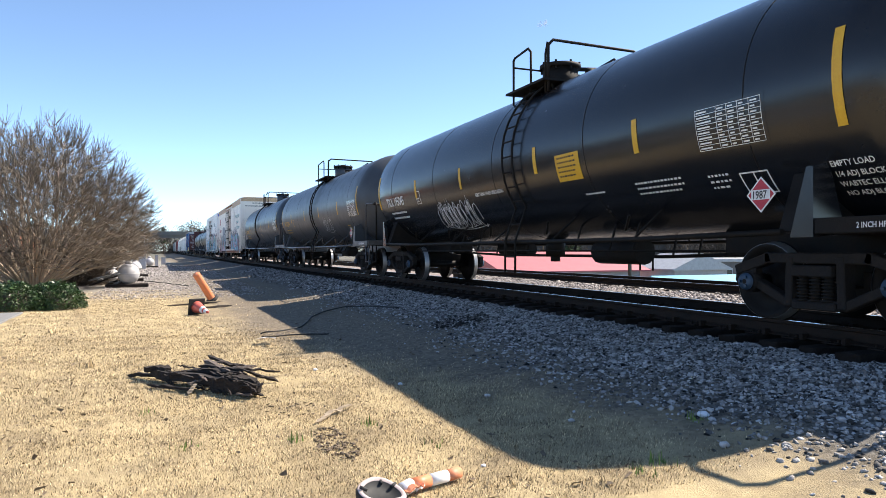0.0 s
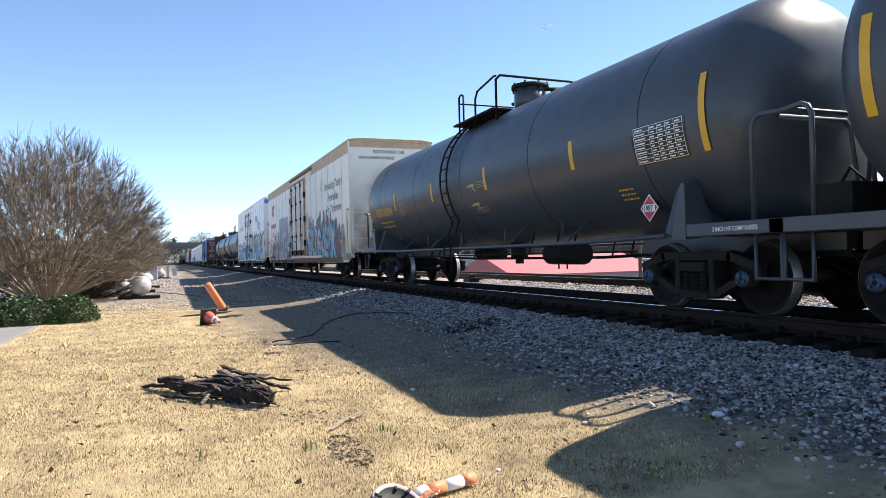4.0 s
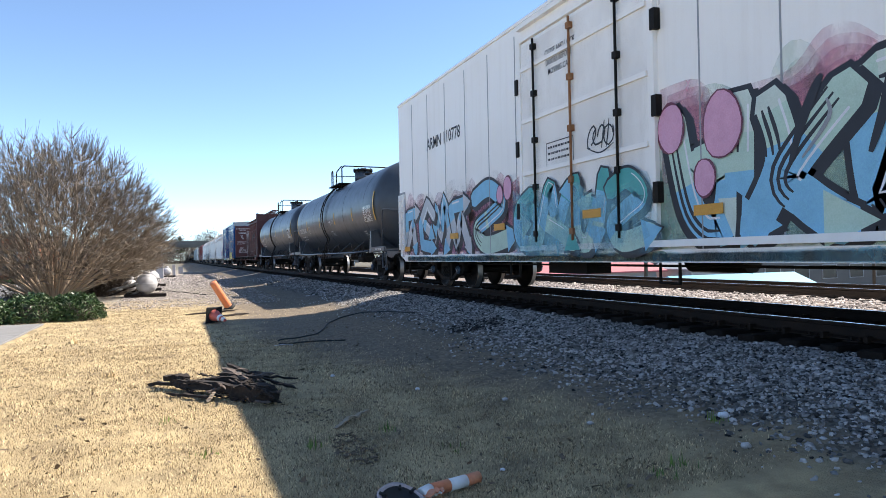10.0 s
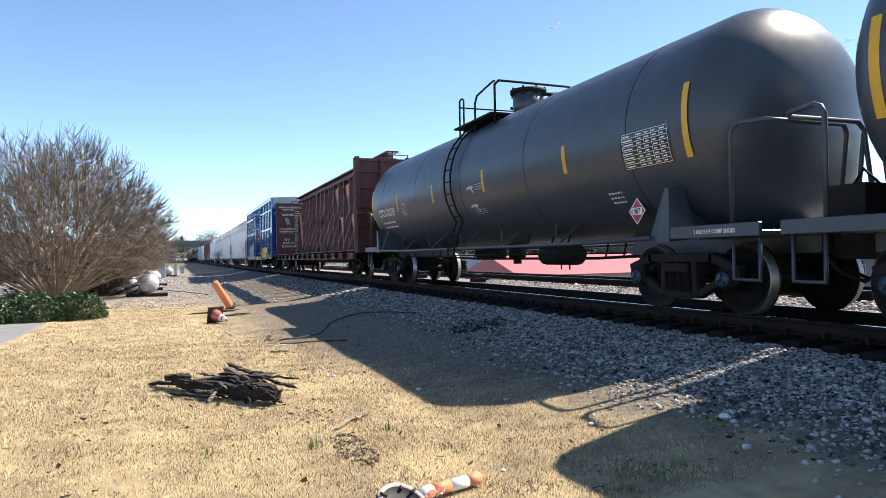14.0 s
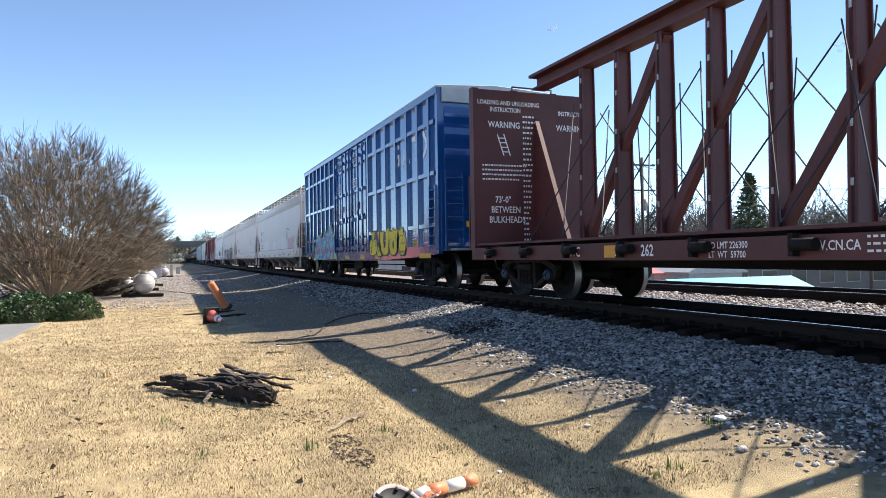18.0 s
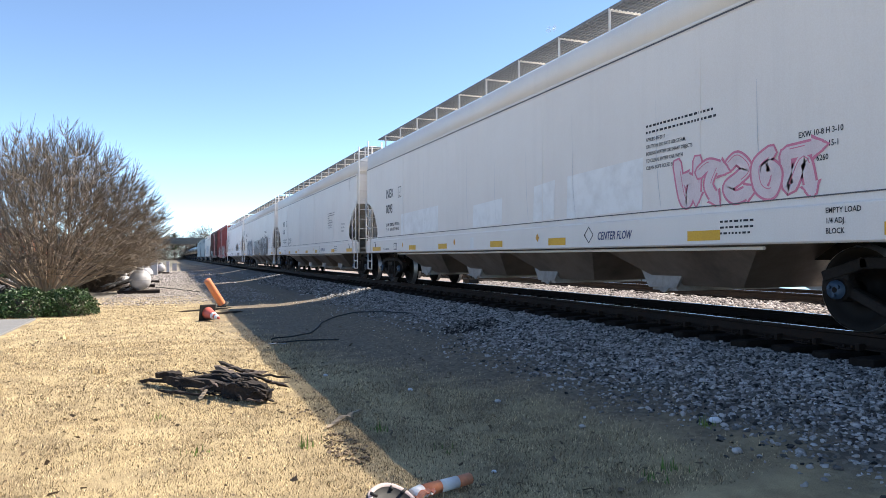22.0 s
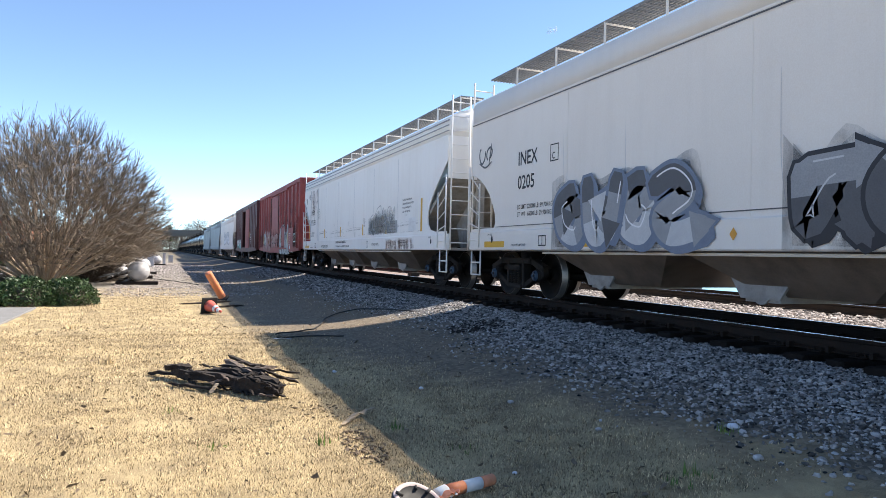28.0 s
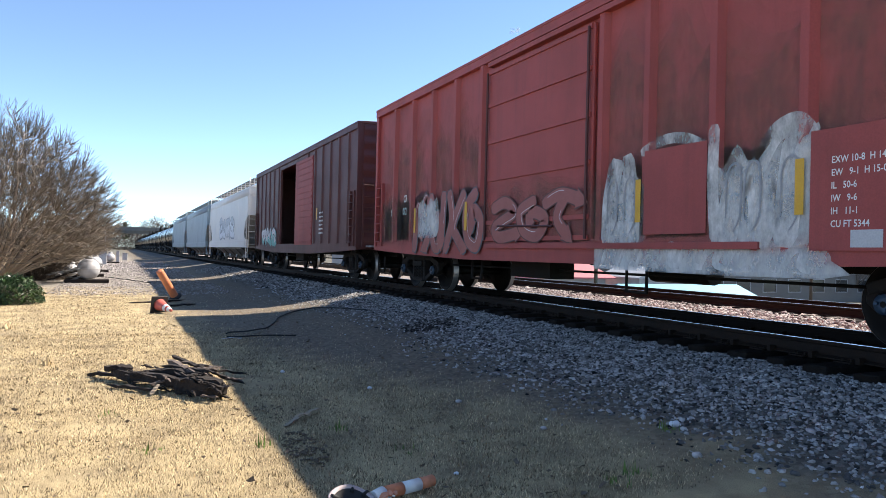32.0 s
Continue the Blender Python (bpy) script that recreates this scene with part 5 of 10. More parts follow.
    c = reefer(92.28, y0, y1, (-7.02, 7.02), 5.22, "white refrigerator car with rust streaks and pale blue graffiti", "reefer", "reefer", (-2.05, 1.65))
    wash(c, f, -9.2, 10.2, 0.8, 2.6, "w_grime", 0.0008, 23, "grime")
    patch(c, flat(1.652), -1.6, 2.0, 1.0, 4.6, "w_stain", "grime", 0.001)
    shield(c, f, 6.42, 3.0, 0.66, 0.78)
    lettering(c, f, "BUILDING", 7.28, 3.36, 0.2, "ink", 0.8)
    lettering(c, f, "AMERICA", 7.28, 3.06, 0.2, "ink", 0.8)
    lettering(c, f, "ARMN 110778", -6.95, 3.5, 0.29, "ink", 0.9)
    lettering(c, f, "EXH 17-00   W 10-00", 8.7, 2.78, 0.05, "ink")
    lettering(c, f, "EXW 10-08  H 02-10", 8.7, 2.66, 0.05, "ink")
    vent_box(c, 5.84, 3.9, "g_grey")
    wash(c, f, 2.0, 10.3, 0.8, 2.95, "w_mint", 0.0022, 31)
    wash(c, f, 2.2, 10.3, 1.7, 3.0, "w_pink", 0.0028, 32)
    letters(c, f, 2.35, 10.1, 0.85, 2.6, 21, (3, 6, 1, 8, 2, 5), ["g_sky", "g_sky", "g_mint", "g_pale2"], w=0.44, line=0.075, base=0.004, shade=(0.12, -0.05), echo=3, label="pale blue and mint wild-style graffiti with black swirls")
    bm = B()
    for k, (u, h) in enumerate(((4.6, 2.55), (5.5, 2.8), (6.6, 2.65), (7.3, 2.85), (8.3, 2.6), (8.9, 2.85), (9.7, 2.6))):
        ribbon(bm, f, stroke_pts([(u - 0.35, 1.7), (u - 0.2, 2.1), (u - 0.05, h - 0.15), (u + 0.05, h)], 5), 0.12, 0.012, 0, True)
        ribbon(bm, f, stroke_pts([(u - 0.2, 1.75), (u + 0.12, 2.1), (u + 0.1, h - 0.25)], 5), 0.05, 0.0125, 1, True)
    part("graffiti", bm, ["g_black", "g_grey"], c)
    wash(c, f, -9.1, -1.6, 0.8, 2.6, "w_pink", 0.0028, 33)
    letters(c, f, -8.9, -4.3, 0.84, 2.2, 22, (1, 5, 4, 1), ["g_sky", "g_chrome", "g_sky"], w=0.3, line=0.06, soft=False, shade=(0.13, -0.1), label="angular pale blue graffiti")
    letters(c, f, -4.2, -2.5, 0.84, 2.3, 25, (2,), ["g_mint", "g_sky", "g_sky"], w=0.36, line=0.06, echo=2)
    letters(c, flat(1.652), -2.0, 2.0, 0.82, 2.05, 24, (8, 0, 3, 2), ["g_mint", "g_sky", "g_teal"], w=0.3, line=0.04, base=0.034)
    wash(c, flat(1.69), -2.0, 2.0, 0.8, 2.1, "w_sky", 0.0, 34)
    for k, (a, b, mm) in enumerate(((-8.6, -3.0, "w_sky"), (-3.2, 2.2, "w_mint"), (2.0, 9.6, "w_sky"), (-8.6, 9.6, "w_grime"))):
        wash(c, flat(1.632), a, b, 0.68, 0.84, mm, 0.001 + 0.001 * k, 130 + k)
    rnd = random.Random(9)
    for u, v, r in ((2.4, 2.4, 0.24), (3.3, 2.3, 0.3), (3.0, 1.7, 0.17), (-2.35, 2.1, 0.17), (-2.7, 2.0, 0.13), (0.9, 1.85, 0.16)):
        bm = B()
        blob(bm, f, u, v, r + 0.025, r * 1.3 + 0.025, 0.0225, 1, rnd, 0.03)
        blob(bm, f, u, v, r, r * 1.3, 0.0245, 0, rnd, 0.03)
        part("graffiti", bm, ["g_pink", "g_plum"], c, "pink balloon shape")
    for u, v in ((8.2, 1.35), (2.8, 1.25), (-8.9, 0.95), (-5.4, 1.2), (6.3, 1.25), (-3.0, 1.3), (0.4, 1.35)):
        patch(c, f, u, u + 0.5, v, v + 0.13, "g_orange", "orange_strip", 0.024 if abs(u) > 2.2 else 0.1)
    patch(c, f, 9.05, 9.7, 0.93, 1.22, "yellow", "warning_decal", 0.024)
    stencil(c, f, 9.1, 1.12, 2, 0.55, 0.06, "ink", 3, d=0.026)
    lettering(c, flat(1.652), "CLOSE AND LOCK", -0.75, 4.2, 0.1, "ink")
    lettering(c, flat(1.652), "DOORS BEFORE", -0.72, 4.03, 0.1, "ink")
    lettering(c, flat(1.652), "MOVING CAR", -0.65, 3.86, 0.1, "ink")
    outline_box(c, flat(1.652), -0.75, 0.1, 2.3, 2.7, "ink", 0.015)
    stencil(c, flat(1.652), -0.7, 2.6, 3, 0.75, 0.06, "ink", 5)
    tag(c, flat(1.652), 0.5, 1.2, 2.4, 2.75, 35, 3, "g_black", 0.03)
    tag(c, f, 9.6, 10.2, 3.2, 3.6, 31, 3, "g_dark", 0.015)
    bm = B()
    for k in range(9):
        u = 2.2 + 0.22 * k + rnd.uniform(-0.1, 0.1)
        ribbon(bm, f, [(u, 4.75), (u + 0.02, 4.75 - rnd.uniform(0.3, 1.0))], rnd.uniform(0.03, 0.06), 0.003 + 0.0001 * k, 0, True)
    part("rust_streak", bm, "w_rust", c)
    e = end_flat(y0)
    patch(c, e, 0.05, 3.15, 4.72, 5.0, "g_blue", "blue_band", 0.003)
    lettering(c, e, "EXCESS HEIGHT CAR", 1.0, 4.25, 0.13, "ink")
    tag(c, e, 0.3, 1.5, 3.1, 3.6, 33, 4, "g_plum", 0.016)
    stencil(c, e, 1.6, 3.75, 6, 0.6, 0.05, "ink", 12)
    patch(c, e, 0.02, 3.18, 1.05, 3.5, "end_dirt", "grime", 0.001)


build_reefers()


def boxcar(at, y0, y1, ty, zt, label, m, door, posts, ribs=9, beams=(), plug=True, open_door=None, roof_m="galv", square=False):
    car = thing("boxcar", label, "boxcar", "train cars")
    TRAIN.append((car, at))
    hw = 1.53
    z0, zs = 0.98, 0.72
    zr = zt - 0.15
    if open_door:
        a, b = open_door
        for sx in (-1, 1):
            for q0, q1, h, nm in ((y0, a, z0, "side_wall"), (b, y1, z0, "side_wall"), (a, b, zr - 0.3, "door_header")):
                bm = B()
                box(bm, sx * hw - 0.04, sx * hw + 0.04, q0, q1, h, zr)
                part(nm, bm, m, car)
        for y in (y0, y1):
            bm = B()
            box(bm, -hw + 0.04, hw - 0.04, y - 0.04 if y > 0 else y, y if y > 0 else y + 0.04, z0, zr)
            part("end_wall", bm, m, car)
        bm = B()
        box(bm, -hw, hw, y0, y1, z0 - 0.06, z0)
        part("car_floor", bm, m, car)
    else:
        bm = B()
        shell_box(bm, hw, y0, y1, z0, zr)
        part("body", bm, m, car)
    bm = B()
    sheet(bm, [(-hw - 0.1, zr), (hw + 0.1, zr), (hw + 0.1, zr + 0.06), (0, zt), (-hw - 0.1, zr + 0.06)], "y", y0 - 0.03, y1 + 0.03)
    part("roof", bm, roof_m, car, bevel=0.01)
    bm = B()
    box(bm, -hw - 0.1, -hw + 0.03, y0, y1, zr - 0.14, zr - 0.004)
    box(bm, hw - 0.03, hw + 0.1, y0, y1, zr - 0.14, zr - 0.004)
    part("eave_rail", bm, m, car)
    bm = B()
    a, b = door
    for x0, x1 in ((-hw - 0.07, -hw + 0.03), (hw - 0.03, hw + 0.07)):
        sheet(bm, [(y0, z0 + 0.12), (y0, zs + 0.18), (y0 + 2.2, zs + 0.1), (a - 1.2, zs + 0.02), (b + 1.2, zs + 0.02), (y1 - 2.2, zs + 0.1), (y1, zs + 0.18), (y1, z0 + 0.12)], "x", x0, x1)
    part("side_sill", bm, m, car)
    for i, y in enumerate(posts):
        bm = B()
        foot = 0.075 if square else 0.11
        sheet(bm, [(-hw - 0.085, y - 0.05 - 0.02 * square), (-hw + 0.01, y - foot), (-hw + 0.01, y + foot), (-hw - 0.085, y + 0.05 + 0.02 * square)], "z", z0 + 0.1, zr - 0.142)
        part("side_post", bm, m, car)
    for z, segs in beams:
        for q0, q1 in segs:
            bm = B()
            box(bm, -hw - 0.075, -hw + 0.01, q0, q1, z - 0.05, z + 0.05)
            part("side_beam", bm, m, car)
    # corner posts
    for y in (y0 + 0.06, y1 - 0.06):
        for x in (-hw - 0.03, hw + 0.03):
            bm = B()
            box(bm, x - 0.05, x + 0.05, y - 0.07, y + 0.07, z0, zr)
            part("corner_post", bm, m, car)
    # corrugated ends
    for s, y in ((-1, y0), (1, y1)):
        for k in range(ribs):
            z = z0 + 0.25 + (zr - z0 - 0.4) * k / (ribs - 1)
            bm = B()
            h = (zr - z0) / ribs * 0.42
            sheet(bm, [(y, z - h), (y + s * 0.035, z - h * 0.2), (y + s * 0.035, z + h * 0.2), (y, z + h)], "x", -hw + 0.1, hw - 0.1)
            part("end_rib", bm, m, car)
        end_ladder(car, y + s * 0.06, 1.0, 2.9, m, -1.45, 0.45, 6, s)
        bm = B()
        box(bm, -1.3, 1.3, min(y, y + s * 0.4), max(y, y + s * 0.4), 0.98, 1.03)
        part("end_platform", bm, "galv", car)
    brake_wheel(car, 0.2, y0 - 0.3, 2.3)
    side_ladder(car, y0 + 0.15, 1.0, 2.6, m, -hw - 0.1)
    side_ladder(car, y1 - 0.6, 1.0, 2.6, m, -hw - 0.1)
    underframe(car, y0, y1, at, ty)
    return car, hw


def painted(bm, f, pts, d, mi, edge=0, w=0.03, smooth=4, close=True):
    """A filled painted shape with a line of paint round it."""
    p = [tuple(q) for q in stroke_pts(pts, smooth)] if smooth else pts
    poly(bm, f, p, d, mi)
    ribbon(bm, f, p + p[:2] if close else p, w, d + 0.0015, edge)


def yellow_throw_up(c, f):
    """Fat yellow letters between their black outlines, with dark purple shading behind."""
    bm = B()
    for a, b, v0, v1 in ((3.3, 3.75, 1.12, 1.68), (3.88, 4.05, 1.32, 1.66), (4.4, 4.62, 1.35, 1.6), (5.3, 5.5, 1.1, 1.62)):
        poly(bm, f, [(a, v0), (b, v0 + 0.05), (b + 0.06, v1), (a - 0.05, v1 + 0.02)], 0.002, 2)
    painted(bm, f, [(2.74, 1.24), (2.78, 0.98), (2.92, 0.91), (3.1, 0.9), (3.3, 0.91), (3.48, 0.95), (3.63, 1.1), (3.64, 1.28), (3.56, 1.39), (3.44, 1.43), (3.3, 1.4), (3.36, 1.5), (3.34, 1.68), (3.12, 1.66), (2.89, 1.7), (2.9, 1.64), (3.05, 1.6), (3.08, 1.42), (2.94, 1.42), (2.8, 1.36)], 0.004, 1)
    painted(bm, f, [(3.55, 1.7), (3.72, 1.64), (3.92, 1.67), (3.86, 1.45), (3.9, 1.15), (3.92, 1.05), (4.06, 0.98), (4.1, 0.88), (3.85, 0.87), (3.64, 0.91), (3.66, 1.08), (3.76, 1.22), (3.84, 1.18), (3.8, 1.4), (3.68, 1.6)], 0.0044, 1)
    painted(bm, f, [(4.0, 1.66), (4.2, 1.62), (4.4, 1.64), (4.36, 1.3), (4.52, 1.12), (4.62, 1.3), (4.6, 1.6), (4.95, 1.73), (4.98, 1.6), (4.9, 1.2), (4.85, 0.97), (4.62, 0.9), (4.3, 0.92), (4.12, 1.05), (3.99, 1.35)], 0.0048, 1)
    painted(bm, f, [(4.95, 1.66), (5.2, 1.6), (5.36, 1.7), (5.55, 1.62), (5.82, 1.66), (5.74, 1.3), (5.72, 1.02), (5.5, 0.9), (5.2, 0.91), (5.02, 1.02), (4.96, 1.3)], 0.0052, 1)
    painted(bm, f, [(5.87, 1.66), (6.05, 1.62), (6.27, 1.68), (6.36, 1.5), (6.55, 1.38), (6.57, 1.2), (6.45, 0.95), (6.25, 0.88), (6.02, 0.92), (5.92, 1.1), (5.95, 1.4)], 0.0056, 1)
    for line in ([(3.1, 1.2), (3.1, 1.4), (3.2, 1.33), (3.3, 1.42), (3.5, 1.42)], [(3.78, 1.2), (3.8, 1.05), (3.82, 1.0)], [(4.98, 1.25), (5.1, 1.4), (5.05, 1.2)], [(5.6, 1.5), (5.66, 1.3), (5.8, 1.42)], [(5.98, 1.36), (6.15, 1.46), (6.35, 1.38), (6.2, 1.28), (6.4, 1.2), (6.5, 1.3)], [(6.0, 1.0), (6.08, 1.2), (6.3, 1.25)],
                 [(3.4, 1.3), (3.46, 1.36), (3.5, 1.31), (3.41, 1.22), (3.52, 1.22)], [(3.57, 1.36), (3.55, 1.27), (3.63, 1.28)], [(3.62, 1.35), (3.61, 1.18)]):
        ribbon(bm, f, stroke_pts(line, 5), 0.022, 0.0085, 0)
    rnd = random.Random(4)
    for u, v, ru, rv in ((2.9, 1.15, 0.016, 0.02), (2.97, 1.15, 0.03, 0.035), (2.98, 1.03, 0.045, 0.06), (3.82, 1.03, 0.03, 0.04), (5.38, 1.2, 0.07, 0.13), (4.4, 1.15, 0.02, 0.03)):
        blob(bm, f, u, v, ru, rv, 0.0088, 2, rnd, 0.05)
    part("graffiti", bm, ["g_black", "g_yellow", "g_brown"], c, "fat yellow throw-up with black outlines")
    bm = B()
    for v in (1.31, 1.18, 1.06):
        ribbon(bm, f, [(3.99 + 0.05 * math.cos(k * 0.7), v + 0.045 * math.sin(k * 0.7)) for k in range(10)], 0.016, 0.009, 0)
    for k in range(9):
        ribbon(bm, f, stroke_pts([(6.04 + 0.05 * k, 0.95 + 0.005 * k), (6.06 + 0.05 * k, 1.02), (6.08 + 0.05 * k, 0.96)], 3), 0.012, 0.009, 0)
    part("graffiti", bm, "g_black", c, "small black scrawl on the yellow paint")


def eyed_piece(c, f):
    """Cyan lettering with pink clouds, hatching, lime tips, dark eyes and white arcs."""
    rnd = random.Random(42)
    bm = B()
    top = [(-6.62, 1.36), (-6.51, 1.68), (-6.28, 1.72), (-6.05, 1.66), (-5.89, 1.76), (-5.62, 1.83), (-5.45, 1.72), (-5.29, 1.6), (-5.05, 1.7), (-4.83, 1.86), (-4.63, 1.7), (-4.35, 1.75), (-4.06, 1.99), (-3.85, 1.85), (-3.6, 2.06), (-3.3, 2.22), (-3.1, 1.95), (-2.85, 1.8), (-2.7, 1.5)]
    poly(bm, f, [(u + 0.12, v + 0.1) for u, v in top] + [(-2.55, 0.9), (-6.6, 0.8)], 0.002, 2)
    poly(bm, f, top + [(-2.62, 1.1), (-2.6, 0.8), (-4.6, 0.77), (-6.55, 0.78), (-6.66, 1.05)], 0.003, 1)
    ribbon(bm, f, top, 0.03, 0.0045, 2)
    for u, v, ru, rv in ((-6.25, 1.5, 0.16, 0.2), (-5.95, 1.05, 0.18, 0.22), (-5.5, 1.35, 0.14, 0.22), (-5.25, 1.05, 0.15, 0.15), (-4.95, 1.55, 0.25, 0.1), (-4.6, 1.15, 0.28, 0.2), (-4.2, 1.35, 0.12, 0.2), (-4.05, 1.8, 0.12, 0.14), (-3.6, 1.1, 0.25, 0.3), (-3.35, 1.75, 0.14, 0.2), (-3.0, 1.3, 0.15, 0.3)):
        blob(bm, f, u, v, ru, rv, 0.004 + rnd.uniform(0, 0.0004), 3, rnd, 0.3)
    for k in range(64):
        u, v = rnd.uniform(-6.5, -2.8), rnd.uniform(0.85, 1.5)
        ribbon(bm, f, [(u, v), (u + 0.14, v + 0.1)], 0.016, 0.0052 + 0.00002 * k, 2, True)
    for a in ((-6.13, 1.75), (-5.45, 1.84), (-4.59, 1.91), (-3.7, 2.05), (-2.85, 1.75)):
        painted(bm, f, [a, (a[0] + 0.15, a[1] - 0.06), (a[0] + 0.3, a[1] + 0.06), (a[0] + 0.42, a[1] + 0.11), (a[0] + 0.25, a[1] + 0.11), (a[0] + 0.1, a[1] + 0.07)], 0.0068, 4, 4, 0.015)
    for q in ([(-6.85, 1.2), (-6.74, 1.38), (-6.62, 1.25), (-6.66, 1.08)], [(-7.2, 0.8), (-6.9, 0.85), (-6.62, 1.06), (-6.52, 0.8), (-6.8, 0.74)], [(-2.62, 1.1), (-2.3, 0.95), (-2.25, 0.8), (-2.6, 0.82)]):
        painted(bm, f, q, 0.0068, 4, 4, 0.02)
    for u, v in ((-6.41, 1.38), (-5.71, 1.46), (-5.0, 1.5), (-4.1, 1.42), (-3.45, 1.4)):
        for w, h, d, mi in ((0.075, 0.17, 0.0145, 0), (0.058, 0.145, 0.0155, 2), (0.022, 0.09, 0.0165, 4)):
            poly(bm, f, [(u + w * math.cos(a * 0.524) - 0.35 * h * math.sin(a * 0.524), v + h * math.sin(a * 0.524)) for a in range(12)], d, mi)
    for line in ([(-6.3, 1.62), (-6.15, 1.7), (-6.05, 1.6)], [(-5.65, 1.8), (-5.55, 1.65), (-5.45, 1.6)], [(-4.85, 1.84), (-4.75, 1.7), (-4.55, 1.68)], [(-4.75, 1.5), (-4.6, 1.55), (-4.5, 1.42)], [(-3.35, 2.15), (-3.2, 1.95), (-3.1, 1.85)]):
        ribbon(bm, f, stroke_pts(line, 5), 0.04, 0.0102, 0, True)
    part("graffiti", bm, ["g_white", "g_cyan", "g_navy", "g_hlilac", "g_lime"], c, "cyan and pink graffiti with dark eyes and lime tips")
    letters(c, f, -6.5, -2.8, 0.8, 1.75, 42, (2, 8, 0, 3, 8), ["g_cyan", "g_hlilac", "g_cyan", "g_sky"], outline="g_navy", shine="g_white", w=0.2, line=0.03, base=0.0075, shade=(0.05, -0.03), echo=2)


def build_boxcars():
    # blue double-door car
    y0, y1 = -9.1, 9.3
    L = [(y0 + 0.3, -2.5), (2.6, y1 - 0.3)]
    posts = [-8.43, -7.54, -6.62, -5.58, -4.55, -3.53, -2.5] + [2.62 + k * 0.89 for k in range(7)]
    c, hw = boxcar(173.3, y0, y1, (-6.97, 6.97), 5.12, "dark blue double-door boxcar with yellow graffiti", "blue", (-2.4, 2.4), posts, 8,
                   [(4.2, L), (2.92, L), (1.62, L)], roof_m="galv", square=True)
    f = flat(hw)
    for a, b in ((-2.4, 0.0), (0.0, 2.4)):
        bm = B()
        box(bm, -hw - 0.06, -hw, a + 0.03, b - 0.03, 1.0, 4.8)
        d = part("plug_door", bm, "blue", c, bevel=0.015)
        for z in (1.25, 1.55, 2.3, 3.2, 4.1, 4.7):
            bm = B()
            box(bm, -hw - 0.1, -hw - 0.05, a + 0.06, b - 0.06, z - 0.04, z + 0.04)
            part("door_beam", bm, "blue", d)
        for y in (a + 0.35, a + 0.95, b - 0.5, b - 0.12):
            bm = B()
            rod(bm, (-hw - 0.13, y, 1.05), (-hw - 0.13, y, 4.75), 0.028, 7)
            for z in (1.2, 2.2, 3.2, 4.4):
                box(bm, -hw - 0.16, -hw - 0.06, y - 0.06, y + 0.06, z - 0.06, z + 0.06)
            part("lock_rod", bm, "blue", d)
        m0 = -(a + b) / 2
        patch(c, flat(hw + 0.1), m0 - 0.1, m0 + 0.1, 2.55, 2.8, "white", "door_label", 0.003)
        patch(c, flat(hw + 0.1), m0 - 0.4, m0 - 0.25, 2.35, 2.52, "placard_red", "door_label", 0.003)
        stencil(c, flat(hw + 0.1), m0 - 0.9, 4.5, 4, 0.8, 0.05, "white", 3)
        stencil(c, flat(hw + 0.1), m0 - 0.7, 3.6, 4, 0.7, 0.05, "white", 5)
    for k, u in enumerate((5.27, 6.14, 7.0, 7.89)):
        bm = B()
        g = ([[(0.55, 0.42), (0.3, 0.5), (0.05, 0.3), (0.05, -0.3), (0.3, -0.5), (0.55, -0.35), (0.55, -0.02), (0.32, -0.02)]], [[(0, -0.5), (0.3, 0.5), (0.6, -0.5)], [(0.12, -0.2), (0.48, -0.2)]],
             [[(0.3, -0.5), (0.3, 0.5)], [(0, 0.46), (0.6, 0.46)]], [[(0, -0.5), (0.6, 0.5)], [(0.6, -0.5), (0, 0.5)]])[k]
        for i, s in enumerate(g):
            ribbon(bm, flat(hw + 0.002), [(u + x * 0.9, 3.75 + y * 0.6) for x, y in s], 0.13, 0.004 + 0.001 * i, 0)
        part("logo_shape", bm, "white", c)
    for s, u, v in (("BK", -7.55, 3.42), ("TY", -6.7, 3.42), ("15", -7.5, 3.05), ("82", -6.65, 3.05), ("96", -5.85, 3.05)):
        lettering(c, f, s, u, v, 0.24, "white", 0.7)
    for s, u, v in (("LD LMT", -7.5, 2.62), ("LT WT", -7.5, 2.47), ("CU FT", -7.5, 2.32), ("205600", -6.7, 2.62), ("80400", -6.6, 2.47), ("7550", -6.5, 2.32)):
        lettering(c, f, s, u, v, 0.08, "white")
    yellow_throw_up(c, flat(hw + 0.086))
    eyed_piece(c, flat(hw + 0.086))
    tag(c, f, -8.35, -7.8, 0.95, 1.55, 44, 3, "g_white", 0.03)
    tag(c, f, -7.6, -7.0, 0.88, 1.05, 45, 3, "g_white", 0.025)
    patch(c, f, -7.5, -7.05, 1.1, 1.25, "yellow", "warning_decal", 0.004)
    outline_box(c, f, -7.5, -7.15, 1.36, 1.56, "g_white", 0.02)
    tag(c, f, -3.1, -2.5, 2.0, 2.35, 47, 3, "g_white", 0.035)
    for u in (-8.35, -3.5, -0.9, 1.4, 3.3, 7.63):
        patch(c, flat(hw + 0.07), u, u + (0.88 if u > 7 else 0.6), 0.8, 0.92, "yellow", "reflective_strip", 0.003 if u > -2 else 0.03)
    patch(c, f, 6.98, 7.4, 1.09, 1.29, "yellow", "warning_decal", 0.004)
    stencil(c, f, 7.02, 1.25, 2, 0.34, 0.05, "ink", 8, d=0.0055)
    stencil(c, f, 6.9, 1.58, 6, 0.45, 0.04, "white", 9)
    outline_box(c, f, 7.81, 8.14, 1.2, 1.49, "white", 0.03)
